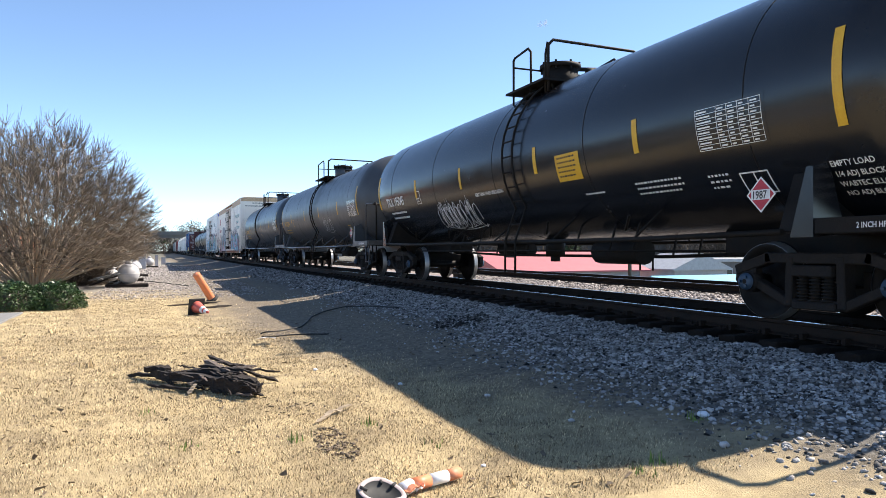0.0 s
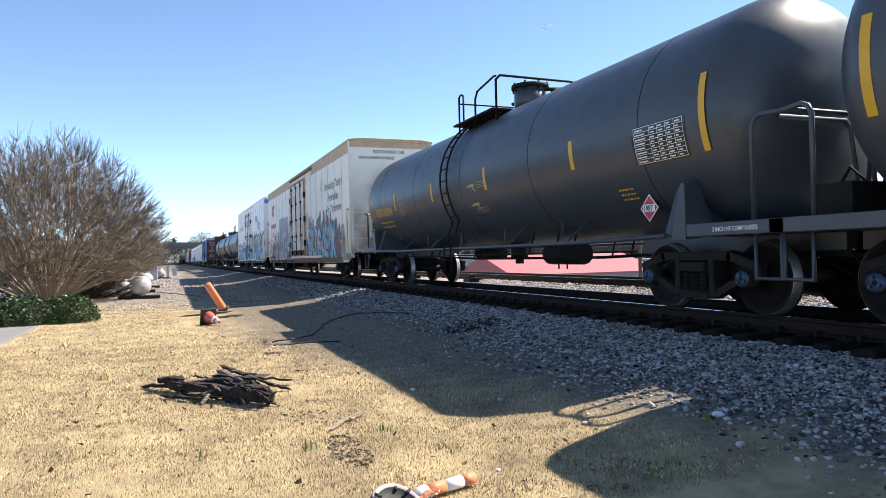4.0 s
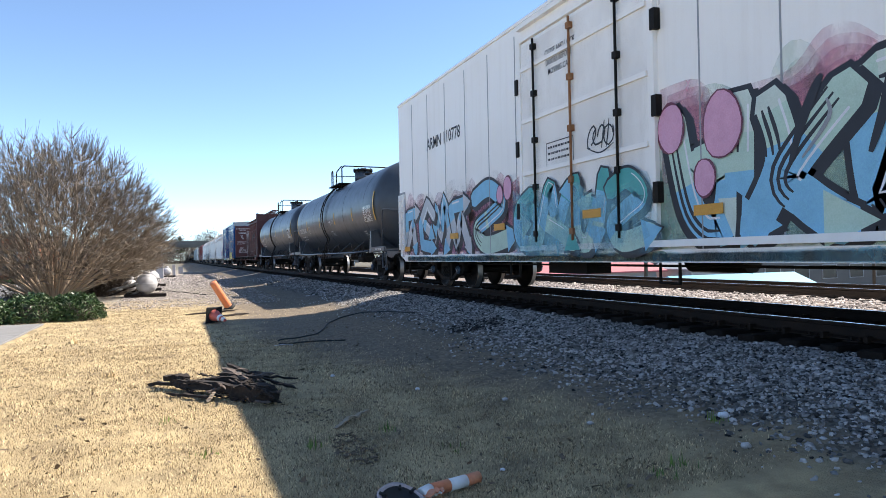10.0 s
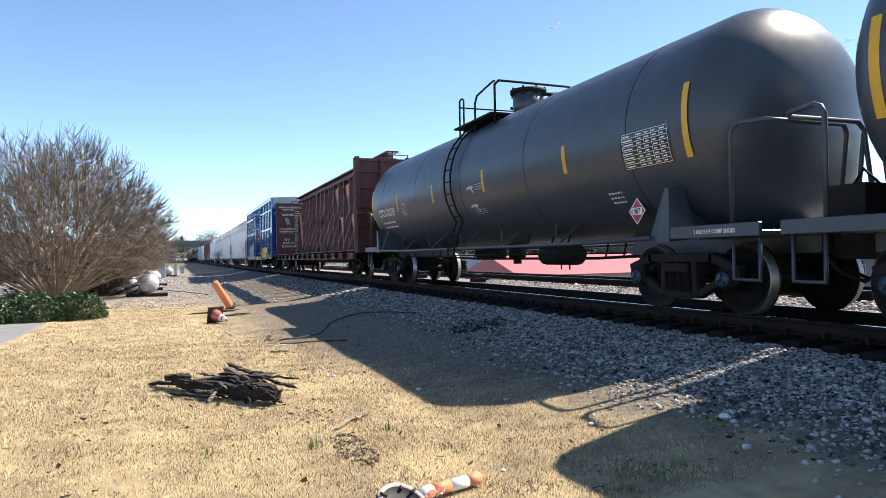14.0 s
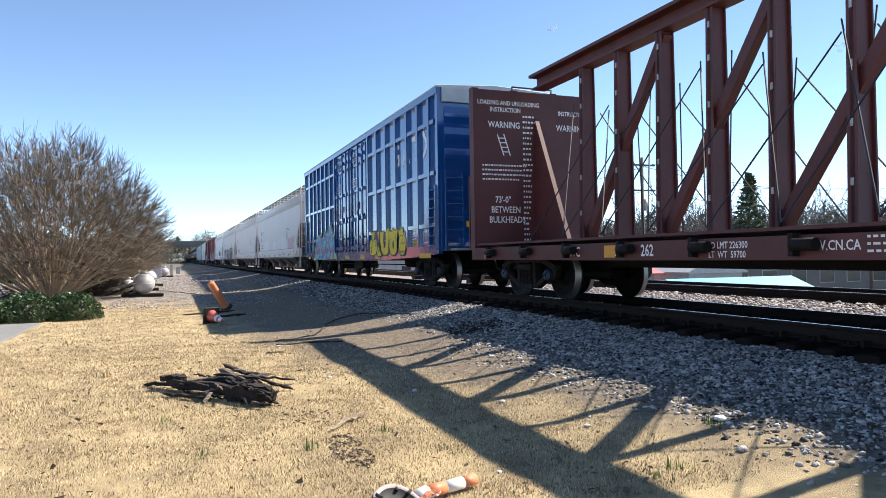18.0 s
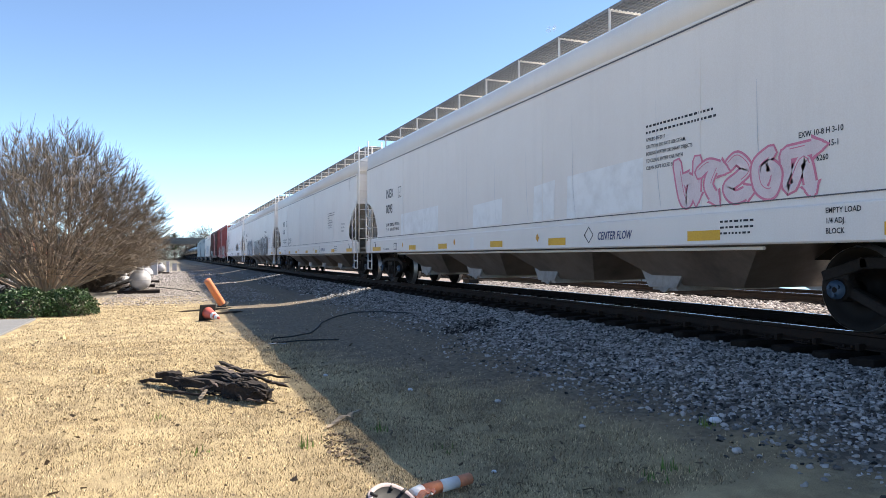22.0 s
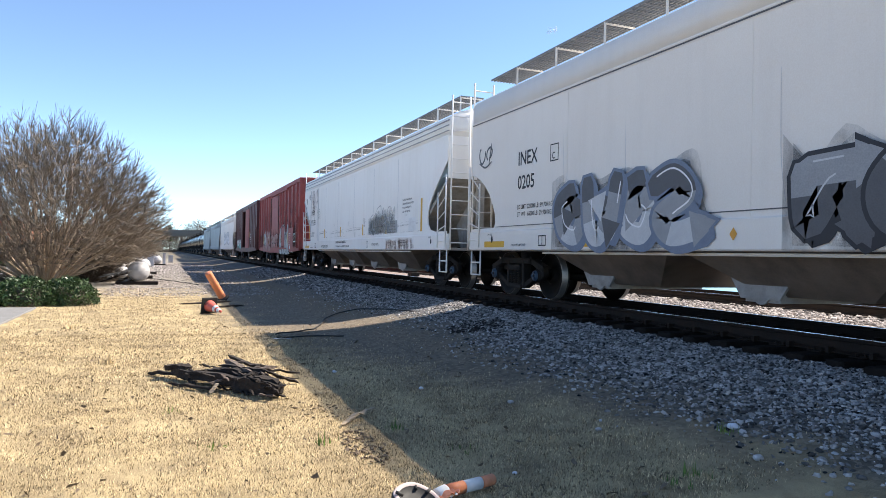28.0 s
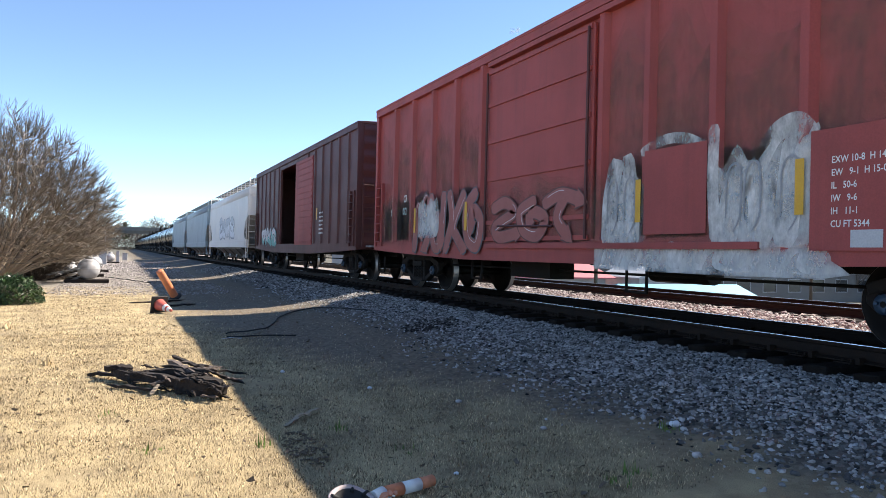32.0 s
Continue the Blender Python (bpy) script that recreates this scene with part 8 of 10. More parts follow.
def scatter(name, centres, sizes, shape_v, shape_f, m, label, category, squash=0.7, seed=1, turn_all=True):
    """One joined mesh of many small turned copies of a shape."""
    r = np.random.RandomState(seed)
    k, nv = len(centres), len(shape_v)
    sv = np.array(shape_v)
    ax = r.normal(size=(k, 4))
    ax /= np.linalg.norm(ax, axis=1)[:, None]
    a, b, c, d = ax.T
    if not turn_all:
        th = r.uniform(0, 6.283, k)
        a, b, c, d = np.cos(th / 2), np.zeros(k), np.zeros(k), np.sin(th / 2)
    R = np.empty((k, 3, 3))
    R[:, 0] = np.stack([a * a + b * b - c * c - d * d, 2 * (b * c - a * d), 2 * (b * d + a * c)], 1)
    R[:, 1] = np.stack([2 * (b * c + a * d), a * a - b * b + c * c - d * d, 2 * (c * d - a * b)], 1)
    R[:, 2] = np.stack([2 * (b * d - a * c), 2 * (c * d + a * b), a * a - b * b - c * c + d * d], 1)
    sc = np.asarray(sizes)[:, None, None] * (1 + 0.5 * r.uniform(-1, 1, (k, 1, 3)))
    v = np.einsum("kij,knj->kni", R, sv[None] * sc * (1 + 0.55 * r.uniform(-1, 1, (k, nv, 1))))
    v[:, :, 2] *= squash
    v += np.asarray(centres)[:, None, :]
    f = np.array(shape_f)
    faces = (f[None] + (np.arange(k) * nv)[:, None, None]).reshape(-1, f.shape[1])
    me = bpy.data.meshes.new(name)
    me.vertices.add(k * nv)
    me.vertices.foreach_set("co", v.reshape(-1))
    me.loops.add(faces.size)
    me.loops.foreach_set("vertex_index", faces.reshape(-1))
    me.polygons.add(len(faces))
    me.polygons.foreach_set("loop_start", np.arange(len(faces)) * f.shape[1])
    me.update(calc_edges=True)
    me.materials.append(M[m])
    return tagged(new(name, me), label, category, kind="stuff")


M["stone3"] = mat("pale_stone", (0.52, 0.52, 0.53), 0.85, col2=(0.38, 0.37, 0.36), island=0.3)
P = (1 + 5 ** 0.5) / 2
ICO_V = [tuple(np.array(v) / 1.9) for v in ((-1, P, 0), (1, P, 0), (-1, -P, 0), (1, -P, 0), (0, -1, P), (0, 1, P), (0, -1, -P), (0, 1, -P), (P, 0, -1), (P, 0, 1), (-P, 0, -1), (-P, 0, 1))]
ICO_F = [(0, 11, 5), (0, 5, 1), (0, 1, 7), (0, 7, 10), (0, 10, 11), (1, 5, 9), (5, 11, 4), (11, 10, 2), (10, 7, 6), (7, 1, 8), (3, 9, 4), (3, 4, 2), (3, 2, 6), (3, 6, 8), (3, 8, 9), (4, 9, 5), (2, 4, 11), (6, 2, 10), (8, 6, 7), (9, 8, 1)]


def stones(name, x0, x1, y0, y1, per, smin, smax, m, seed, fade=0.0):
    r = np.random.RandomState(seed)
    k = int((x1 - x0) * (y1 - y0) * per)
    x, y = r.uniform(x0, x1, k), r.uniform(y0, y1, k)
    if fade:
        keep = r.uniform(0, 1, k) < np.clip((x - x0) / fade, 0, 1) ** 1.6
        x, y = x[keep], y[keep]
    z = np.array([ground_z(a, b) for a, b in zip(x, y)])
    s = smin + (smax - smin) * r.beta(1.6, 3, len(x))
    scatter(name, np.stack([x, y, z + s * 0.18], 1), s, ICO_V, ICO_F, m, "loose grey crushed stone ballast beside the track", "ballast", 0.72, seed)


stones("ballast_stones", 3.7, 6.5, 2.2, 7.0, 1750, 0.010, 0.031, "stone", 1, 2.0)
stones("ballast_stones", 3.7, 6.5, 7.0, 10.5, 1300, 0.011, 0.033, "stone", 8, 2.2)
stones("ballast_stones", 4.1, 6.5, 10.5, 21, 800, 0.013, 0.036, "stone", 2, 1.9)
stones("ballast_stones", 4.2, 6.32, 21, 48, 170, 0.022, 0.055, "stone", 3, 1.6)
stones("ballast_stones", 9.0, 12.3, 3.0, 26, 260, 0.02, 0.055, "stone_lit", 4)
stones("ballast_stones", 14.5, 15.6, 5.0, 40, 80, 0.03, 0.07, "stone_lit", 5)
stones("path_gravel", -2.2, 3.6, 25, 46, 55, 0.012, 0.045, "stone_lit", 9)
stones("path_gravel", -3.0, 3.8, 46, 80, 14, 0.03, 0.09, "stone_lit", 10)
stones("pale_stones", 3.4, 6.4, 3.0, 24, 40, 0.008, 0.023, "stone3", 6, 1.5)


def rail_mesh(y0, y1):
    prof = [(-0.070, -0.18), (0.070, -0.18), (0.070, -0.168), (0.012, -0.145), (0.009, -0.05), (0.034, -0.038), (0.036, -0.006), (0.026, 0.0), (-0.026, 0.0), (-0.036, -0.006), (-0.034, -0.038), (-0.009, -0.05), (-0.012, -0.145), (-0.070, -0.168)]
    bm = B()
    sheet(bm, prof, "y", y0, y1)
    for f in bm.faces:
        if f.calc_center_median().z > -0.002:
            f.material_index = 1
    return mesh_of("rail", bm, ["rail", "railtop"])


RAIL = rail_mesh(-60, 900)


def tie_mesh(seed):
    r = random.Random(seed)
    bm = B()
    v = box(bm, -1.30, 1.30, -0.115, 0.115, -0.36, -0.185)
    for q in v:
        q.co += Vector((r.uniform(-0.04, 0.04), r.uniform(-0.015, 0.015), r.uniform(-0.015, 0.004)))
    return mesh_of("tie", bm, "tie", 0.012)


TIES = [tie_mesh(k) for k in range(4)]


def plate_mesh():
    bm = B()
    for s in (-1, 1):
        x = s * 0.755
        box(bm, x - 0.17, x + 0.17, -0.09, 0.09, -0.188, -0.174)
        for q in (-0.085, 0.085):
            for e in (-0.05, 0.05):
                rod(bm, (x + q, e, -0.18), (x + q, e, -0.145), 0.014, 6)
        box(bm, x - 0.12, x - 0.03, -0.16, -0.115, -0.19, -0.12)
    return mesh_of("tie_plate", bm, "rail")


PLATE = plate_mesh()


def track(name, x, label, y0, y1, near):
    tr = thing(name, label, "track", kind="structure", at=(x, 0, 0))
    for s in (-0.755, 0.755):
        part("rail", RAIL, None, tr, at=(s, 0, 0))
    r = random.Random(near)
    y, k = y0, 0
    while y < y1:
        t = part("tie", TIES[k % 4], None, tr, at=(r.uniform(-0.05, 0.05), y + r.uniform(-0.02, 0.02), r.uniform(-0.012, 0.005)))
        t.rotation_euler.z = r.uniform(-0.015, 0.015)
        if y < near:
            part("tie_plate", PLATE, None, tr, at=(0, y, 0))
        y += 0.53
        k += 1
    bm = B()
    while y < 320:
        box(bm, -1.3, 1.3, y - 0.11, y + 0.11, -0.36, -0.19)
        y += 0.53
    tagged(part("far_ties", bm, "tie", tr), kind="stuff")
    return tr


track("track_1", RAIL_X, "main line track with worn steel rails on dark ties", -1, 90, 30)
track("track_2", 13.3, "second track with rusty rails beyond the train", 2, 60, 0)


def switch_gear():
    for x, y in ((11.2, 25.5), (11.4, 33)):
        bm = B()
        box(bm, -0.22, 0.22, -0.3, 0.3, -0.25, 0.0)
        box(bm, -0.12, 0.12, -0.18, 0.18, 0.0, 0.14)
        pipe(bm, [(0, 0.2, 0.05), (0.5, 0.3, -0.05), (1.2, 0.3, -0.1)], 0.025, 6)
        box(bm, -1.0, 1.2, -0.5, -0.3, -0.3, -0.18)
        ob = solid("switch_machine", bm, "iron", "dark steel switch machine beside the second track", "switch machine", bevel=0.02)
        ob.location = (x, y, -0.08)


switch_gear()


def blades(name, x0, x1, y0, y1, per, h, w, seed, m="blade"):
    r = np.random.RandomState(seed)
    k = int((x1 - x0) * (y1 - y0) * per)
    x, y = r.uniform(x0, x1, k), r.uniform(y0, y1, k)
    clump = np.array([noise.noise((a * 1.1, b * 1.1, 7)) + 0.6 * noise.noise((a * 4, b * 4, 2)) for a, b in zip(x, y)])
    keep = (clump > -0.5 + 0.5 * r.uniform(-1, 1, k)) & (r.uniform(0, 1, k) < np.clip((4.3 - x - np.clip(y - 6.0, 0, 13) * 0.24) / 1.3, 0.04, 1)) & ((x > -3.05) | (y > 20.3))
    x, y = x[keep], y[keep]
    k = len(x)
    z = np.array([ground_z(a, b) for a, b in zip(x, y)])
    th, lean, hh = r.uniform(0, 6.283, k), r.uniform(0.5, 1.5, k), h * r.uniform(0.45, 1.25, k)
    dx, dy = np.cos(th), np.sin(th)
    base = np.stack([x, y, z - 0.004], 1)
    side = np.stack([-dy, dx, 0 * x], 1) * (w * r.uniform(0.6, 1.4, k))[:, None]
    tip = base + np.stack([dx * np.sin(lean) * hh, dy * np.sin(lean) * hh, np.cos(lean) * hh + 0.008], 1)
    v = np.stack([base - side, base + side, tip], 1).reshape(-1)
    me = bpy.data.meshes.new(name)
    me.vertices.add(k * 3)
    me.vertices.foreach_set("co", v)
    me.loops.add(k * 3)
    me.loops.foreach_set("vertex_index", np.arange(k * 3))
    me.polygons.add(k)
    me.polygons.foreach_set("loop_start", np.arange(k) * 3)
    me.update(calc_edges=True)
    me.materials.append(M[m])
    tagged(new(name, me), "short dormant straw-coloured lawn grass", "grass", kind="stuff")


blades("lawn_grass", -2.6, 5.4, 3.6, 8.0, 4200, 0.027, 0.0026, 11)
M["blade_dark"] = mat("brown_blades", (0.2, 0.145, 0.08), 0.85, col2=(0.1, 0.075, 0.045), scale=2.0, amount=0.9, island=0.5)
blades("lawn_grass", -2.6, 5.4, 3.6, 8.0, 1900, 0.028, 0.0034, 14, "blade_dark")
blades("lawn_grass", -3.8, 4.4, 8.0, 14.0, 800, 0.034, 0.005, 15, "blade_dark")
blades("lawn_grass", -5.0, 4.0, 14.0, 26.0, 120, 0.038, 0.008, 16, "blade_dark")
blades("lawn_grass", -3.8, 4.4, 8.0, 14.0, 1600, 0.034, 0.004, 12)
blades("lawn_grass", -5.0, 4.0, 14.0, 30.0, 420, 0.04, 0.007, 13)


# ---- things on the lawn ----
M["char"] = mat("rotten_timber", (0.013, 0.009, 0.008), 0.95, col2=(0.04, 0.028, 0.02), scale=8, amount=0.8, bump=0.9, bscale=30)
M["greywood"] = mat("weathered_grey_timber", (0.13, 0.1, 0.085), 0.9, col2=(0.045, 0.033, 0.027), scale=9, amount=0.8, bump=0.8, bscale=30)
M["rim"] = mat("dusty_pink_rim", (0.5, 0.41, 0.39), 0.7, col2=(0.33, 0.26, 0.25), scale=9)
M["orange"] = mat("faded_orange_plastic", (0.72, 0.22, 0.09), 0.5, col2=(0.58, 0.29, 0.18), amount=0.7)
M["conered"] = mat("cone_red", (0.58, 0.12, 0.09), 0.55, col2=(0.5, 0.17, 0.14))
M["rubber"] = mat("black_rubber", (0.018, 0.018, 0.018), 0.7)
M["litter"] = mat("white_litter", (0.75, 0.76, 0.8), 0.6)
M["stick"] = mat("weathered_stick", (0.34, 0.27, 0.19), 0.8, col2=(0.17, 0.12, 0.08), scale=9)
M["weed"] = mat("green_weed", (0.12, 0.2, 0.04), 0.7, col2=(0.2, 0.24, 0.06), island=0.3)
M["soil"] = mat("dark_soil", (0.13, 0.095, 0.065), 0.95, col2=(0.24, 0.18, 0.115), scale=10, bump=0.8, bscale=25)
M["concrete"] = mat("pale_concrete", (0.22, 0.217, 0.213), 0.9, col2=(0.16, 0.157, 0.153), scale=1.0, amount=0.7, bump=0.3)


def plank(bm, a, b, w, h, rnd, mi=0):
    """A splintered board between two points, with ragged ends."""
    a, b = Vector(a), Vector(b)
    d = (b - a)
    q = d.to_track_quat("X", "Z")
    n = 8
    rows = []
    for i in range(n + 1):
        t = i / n
        k = rnd.uniform(0.72, 1.12) if 0 < i < n else rnd.uniform(0.1, 0.5)
        c = a + d * t + Vector((0, 0, rnd.uniform(-0.012, 0.012)))
        rows.append([bm.verts.new(c + q @ Vector((0, y * w / 2 * k * rnd.uniform(0.7, 1.15), z * h / 2 * k * rnd.uniform(0.6, 1.15)))) for y, z in ((-1, -1), (1, -1), (1, 1), (-1, 1))])
    for r0, r1 in zip(rows, rows[1:]):
        for i in range(4):
            bm.faces.new((r0[i], r0[(i + 1) % 4], r1[(i + 1) % 4], r1[i])).material_index = mi
    bm.faces.new(rows[0][::-1])
    bm.faces.new(rows[-1])


def wood_pile():
    rnd = random.Random(8)
    g = ground_z(0.7, 8.7)
    pile = thing("timber_pile", "heap of rotten dark splintered railroad timber on lawn", "wood pile", at=(0.62, 8.45, g))
    # two rotten logs, with boards and long splinters lying over them
    spec = [((-0.72, 0.58, 0.1), (0.1, -0.55, 0.11), 0.12, 0.1, 0), ((-0.1, -0.2, 0.09), (0.36, -0.82, 0.09), 0.21, 0.16, 0), ((-0.35, 0.3, 0.12), (0.3, -0.3, 0.15), 0.12, 0.1, 0), ((-0.98, 0.9, 0.04), (-0.55, 0.45, 0.1), 0.05, 0.04, 0), ((-0.78, 0.66, 0.15), (-0.5, 0.42, 0.16), 0.16, 0.06, 0),
            ((-0.76, 0.18, 0.03), (-0.25, -0.32, 0.03), 0.05, 0.03, 0), ((-0.06, 0.66, 0.25), (0.26, 0.12, 0.17), 0.06, 0.035, 0), ((-0.12, 0.48, 0.24), (0.12, -0.2, 0.18), 0.07, 0.04, 1), ((0.06, -0.1, 0.2), (0.42, 0.02, 0.19), 0.08, 0.035, 1),
            ((0.3, 0.06, 0.15), (0.68, -0.16, 0.03), 0.07, 0.03, 0), ((0.1, 0.3, 0.17), (0.78, 0.4, 0.04), 0.05, 0.03, 0), ((-0.2, 0.3, 0.2), (0.3, -0.3, 0.2), 0.06, 0.04, 0), ((0.12, -0.5, 0.18), (0.34, -0.78, 0.16), 0.14, 0.06, 0), ((0.0, 0.4, 0.22), (0.5, 0.3, 0.14), 0.045, 0.03, 1)]
    for a, b, w, h, k in spec:
        bm = B()
        plank(bm, a, b, w, h * 1.1, rnd)
        part("timber", bm, "greywood" if k else "char", pile)
    for k in range(64):
        bm = B()
        f = rnd.uniform(0, 1)
        a = Vector((-0.6 + 0.85 * f + rnd.gauss(0, 0.07), 0.42 - 1.2 * f + rnd.gauss(0, 0.12), rnd.uniform(0.04, 0.2)))
        plank(bm, a, a + Vector((rnd.uniform(0.0, 0.22), rnd.uniform(-0.3, 0.1), rnd.uniform(-0.07, 0.06))), rnd.uniform(0.015, 0.045), rnd.uniform(0.01, 0.03), rnd)
        part("splinter", bm, "greywood" if k % 5 == 0 else "char", pile)
    bm = B()
    plank(bm, (-0.33, -0.42, 0.02), (-0.24, -0.3, 0.09), 0.05, 0.015, rnd)
    part("pale_splinter", bm, "stick", pile)


wood_pile()


def cone():
    c = thing("traffic_cone", "knocked over red traffic cone with black base", "traffic cone")
    bm = B()
    lathe(bm, [(0.02, 0.15), (0.14, 0.125), (0.30, 0.09), (0.44, 0.06), (0.60, 0.028), (0.60, 0.0)], "z", 24)
    part("cone_body", bm, "conered", c)
    for a, b, ra, rb in ((0.32, 0.40, 0.088, 0.071), (0.46, 0.56, 0.058, 0.038)):
        bm = B()
        lathe(bm, [(a, ra + 0.004), (b, rb + 0.004)], "z", 24)
        part("white_band", bm, "white", c)
    bm = B()
    box(bm, -0.21, 0.21, -0.21, 0.21, -0.01, 0.03)
    part("rubber_base", bm, "rubber", c, bevel=0.012)
    c.matrix_basis = Matrix.Translation((0.84, 18.3, ground_z(0.84, 18.3) + 0.19)) @ Matrix.Rotation(radians(205), 4, "Z") @ Matrix.Rotation(radians(-100), 4, "X")


cone()


def delineator():
    d = thing("delineator_post", "leaning faded orange delineator tube on lawn", "delineator")
    bm = B()
    lathe(bm, [(0.0, 0.12), (0.02, 0.12), (0.98, 0.11), (1.0, 0.107), (1.0, 0.0)], "z", 20)
    part("tube", bm, "orange", d)
    bm = B()
    lathe(bm, [(-0.03, 0.2), (0.0, 0.2), (0.05, 0.13), (0.05, 0.0)], "z", 20)
    part("rubber_foot", bm, "rubber", d)
    x, y = 1.52, 23.0
    d.matrix_basis = Matrix.Translation((x, y, ground_z(x, y) + 0.06)) @ Matrix.Rotation(radians(-31), 4, "Y") @ Matrix.Rotation(radians(20), 4, "X")


delineator()


def broken_delineator():
    x, y = 1.34, 4.2
    g = ground_z(x, y)
    d = thing("broken_delineator", "broken orange and white delineator with flattened rubber base", "delineator", at=(x, y, g))
    bm = B()
    lathe(bm, [(-0.03, 0.15, 0), (0.0, 0.158, 0), (0.018, 0.152, 1), (0.026, 0.144, 1), (0.024, 0.128, 1), (0.012, 0.12, 0), (-0.012, 0.1, 0), (-0.03, 0.07, 0), (-0.035, 0.0, 0)], "z", 32)
    for v in bm.verts:
        v.co.x *= 1.02
        v.co.z += 0.014 * math.sin(v.co.x * 16 + 1)
    base = part("rubber_base", bm, ["rubber", "rim"], d, "dark rubber ring base with dusty pink rim", at=(-0.075, -0.1, 0.075))
    base.rotation_euler = (radians(12), radians(9), 0.2)
    for a in (0.5, 1.2, 2.9):
        bm = B()
        rod(bm, (0.1 * math.cos(a), 0.1 * math.sin(a), 0.015), (0.145 * math.cos(a), 0.145 * math.sin(a), 0.03), 0.011, 8)
        part("bolt", bm, "rubber", base)
    for a, b, r, m, nm in (((0.08, -0.02, 0.05), (0.16, 0.02, 0.06), 0.045, "white", "white_band"), ((0.16, 0.02, 0.06), (0.30, 0.06, 0.06), 0.042, "orange", "tube"), ((0.30, 0.06, 0.06), (0.44, 0.10, 0.06), 0.041, "white", "white_band"), ((0.44, 0.10, 0.06), (0.55, 0.14, 0.06), 0.039, "orange", "tube")):
        bm = B()
        rod(bm, a, b, r, 14)
        part(nm, bm, m, d)
    rnd = random.Random(2)
    for k in range(4):
        bm = B()
        a = Vector((rnd.uniform(-0.02, 0.12), rnd.uniform(-0.08, 0.05), 0.03 + k * 0.012))
        plank(bm, a, a + Vector((0.13, rnd.uniform(-0.06, 0.06), 0.02)), 0.08, 0.012, rnd)
        part("torn_flap", bm, "orange" if k % 2 else "white", d)


broken_delineator()


def small_debris():
    rnd = random.Random(5)
    # black cable looped over the grass
    bm = B()
    pts = [(1.75, 13.3), (2.0, 13.2), (2.7, 14.2), (3.4, 16.2), (4.2, 16.6), (4.9, 14.6)]
    sp = stroke_pts(pts, 8)
    pipe(bm, [(p.x, p.y, ground_z(p.x, p.y) + 0.03 + 0.05 * max(0, math.sin(i / len(sp) * 9))) for i, p in enumerate(sp)], 0.014, 6)
    solid("loose_cable", bm, "rubber", "black loose cable lying over gravel and grass", "cable")
    bm = B()
    sp = stroke_pts([(1.7, 12.8), (2.3, 12.9), (2.9, 12.7)], 8)
    pipe(bm, [(p.x, p.y, ground_z(p.x, p.y) + 0.02) for p in sp], 0.014, 6)
    solid("loose_cable", bm, "rubber", "short black cable end on the grass", "cable")
    bm = B()
    sp = stroke_pts([(-1.0, 40), (0.3, 36), (1.2, 33)], 8)
    pipe(bm, [(p.x, p.y, ground_z(p.x, p.y) + 0.02) for p in sp], 0.02, 6)
    solid("loose_cable", bm, "rubber", "dark cable across the dirt path", "cable")
    # white litter
    bm = B()
    vs = [bm.verts.new((u * 0.11 + rnd.uniform(-0.01, 0.01), v * 0.08, 0.02 + rnd.uniform(0, 0.035))) for v in (-1, 0, 1) for u in (-1, 0, 1)]
    for j in range(2):
        for i in range(2):
            bm.faces.new((vs[j * 3 + i], vs[j * 3 + i + 1], vs[j * 3 + i + 4], vs[j * 3 + i + 3]))
    bmesh.ops.solidify(bm, geom=bm.faces[:], thickness=0.006)
    o = solid("paper_scrap", bm, "litter", "crumpled white scrap of paper on grass", "litter")
    o.location = (1.66, 11.95, ground_z(1.66, 11.95) + 0.06)
    o.scale = (1.3, 1.3, 1.3)
    # pale stick by the gouge
    bm = B()
    plank(bm, (1.42, 6.45, ground_z(1.4, 6.4) + 0.03), (1.78, 6.75, ground_z(1.8, 6.7) + 0.04), 0.055, 0.02, rnd)
    plank(bm, (1.3, 6.2, ground_z(1.3, 6.2) + 0.02), (1.5, 6.5, ground_z(1.5, 6.5) + 0.03), 0.04, 0.02, rnd)
    solid("stick", bm, "stick", "pale broken stick lying on the lawn", "stick")
    bm = B()
    plank(bm, (0.2, 20.9, ground_z(0.2, 20.9) + 0.03), (1.7, 21.9, ground_z(1.7, 21.9) + 0.04), 0.12, 0.05, rnd)
    plank(bm, (0.9, 19.6, ground_z(0.9, 19.6) + 0.03), (1.9, 20.6, ground_z(1.9, 20.6) + 0.04), 0.08, 0.05, rnd)
    solid("stick", bm, "char", "dark rotten branch near the cone", "stick")
    # bare soil gouge with clods
    for name, x, y, rx, ry, k, m, lab in (("soil_gouge", 1.32, 5.55, 0.15, 0.5, 160, "soil", "dark crumbly soil in a rut of the lawn"), ("soil_gouge", 1.25, 7.0, 0.3, 0.4, 40, "soil", "thin bare soil patch in the lawn"), ("soil_patch", 5.1, 11.6, 0.55, 0.5, 260, "char", "dark oily clump of debris on ballast")):
        r = np.random.RandomState(k)
        a, q = r.uniform(0, 6.28, k), np.sqrt(r.uniform(0, 1, k))
        cx, cy = x + rx * q * np.cos(a), y + ry * q * np.sin(a)
        s = r.uniform(0.005, 0.019 if k < 200 else 0.03, k)
        scatter(name, np.stack([cx, cy, [ground_z(u, v) + 0.012 for u, v in zip(cx, cy)]], 1), s, ICO_V, ICO_F, m, lab, "soil", 0.55, k)
    # weeds
    tri_v, tri_f = [(-0.12, 0, 0), (0.12, 0, 0), (0, 0.05, 1.0)], [(0, 1, 2)]
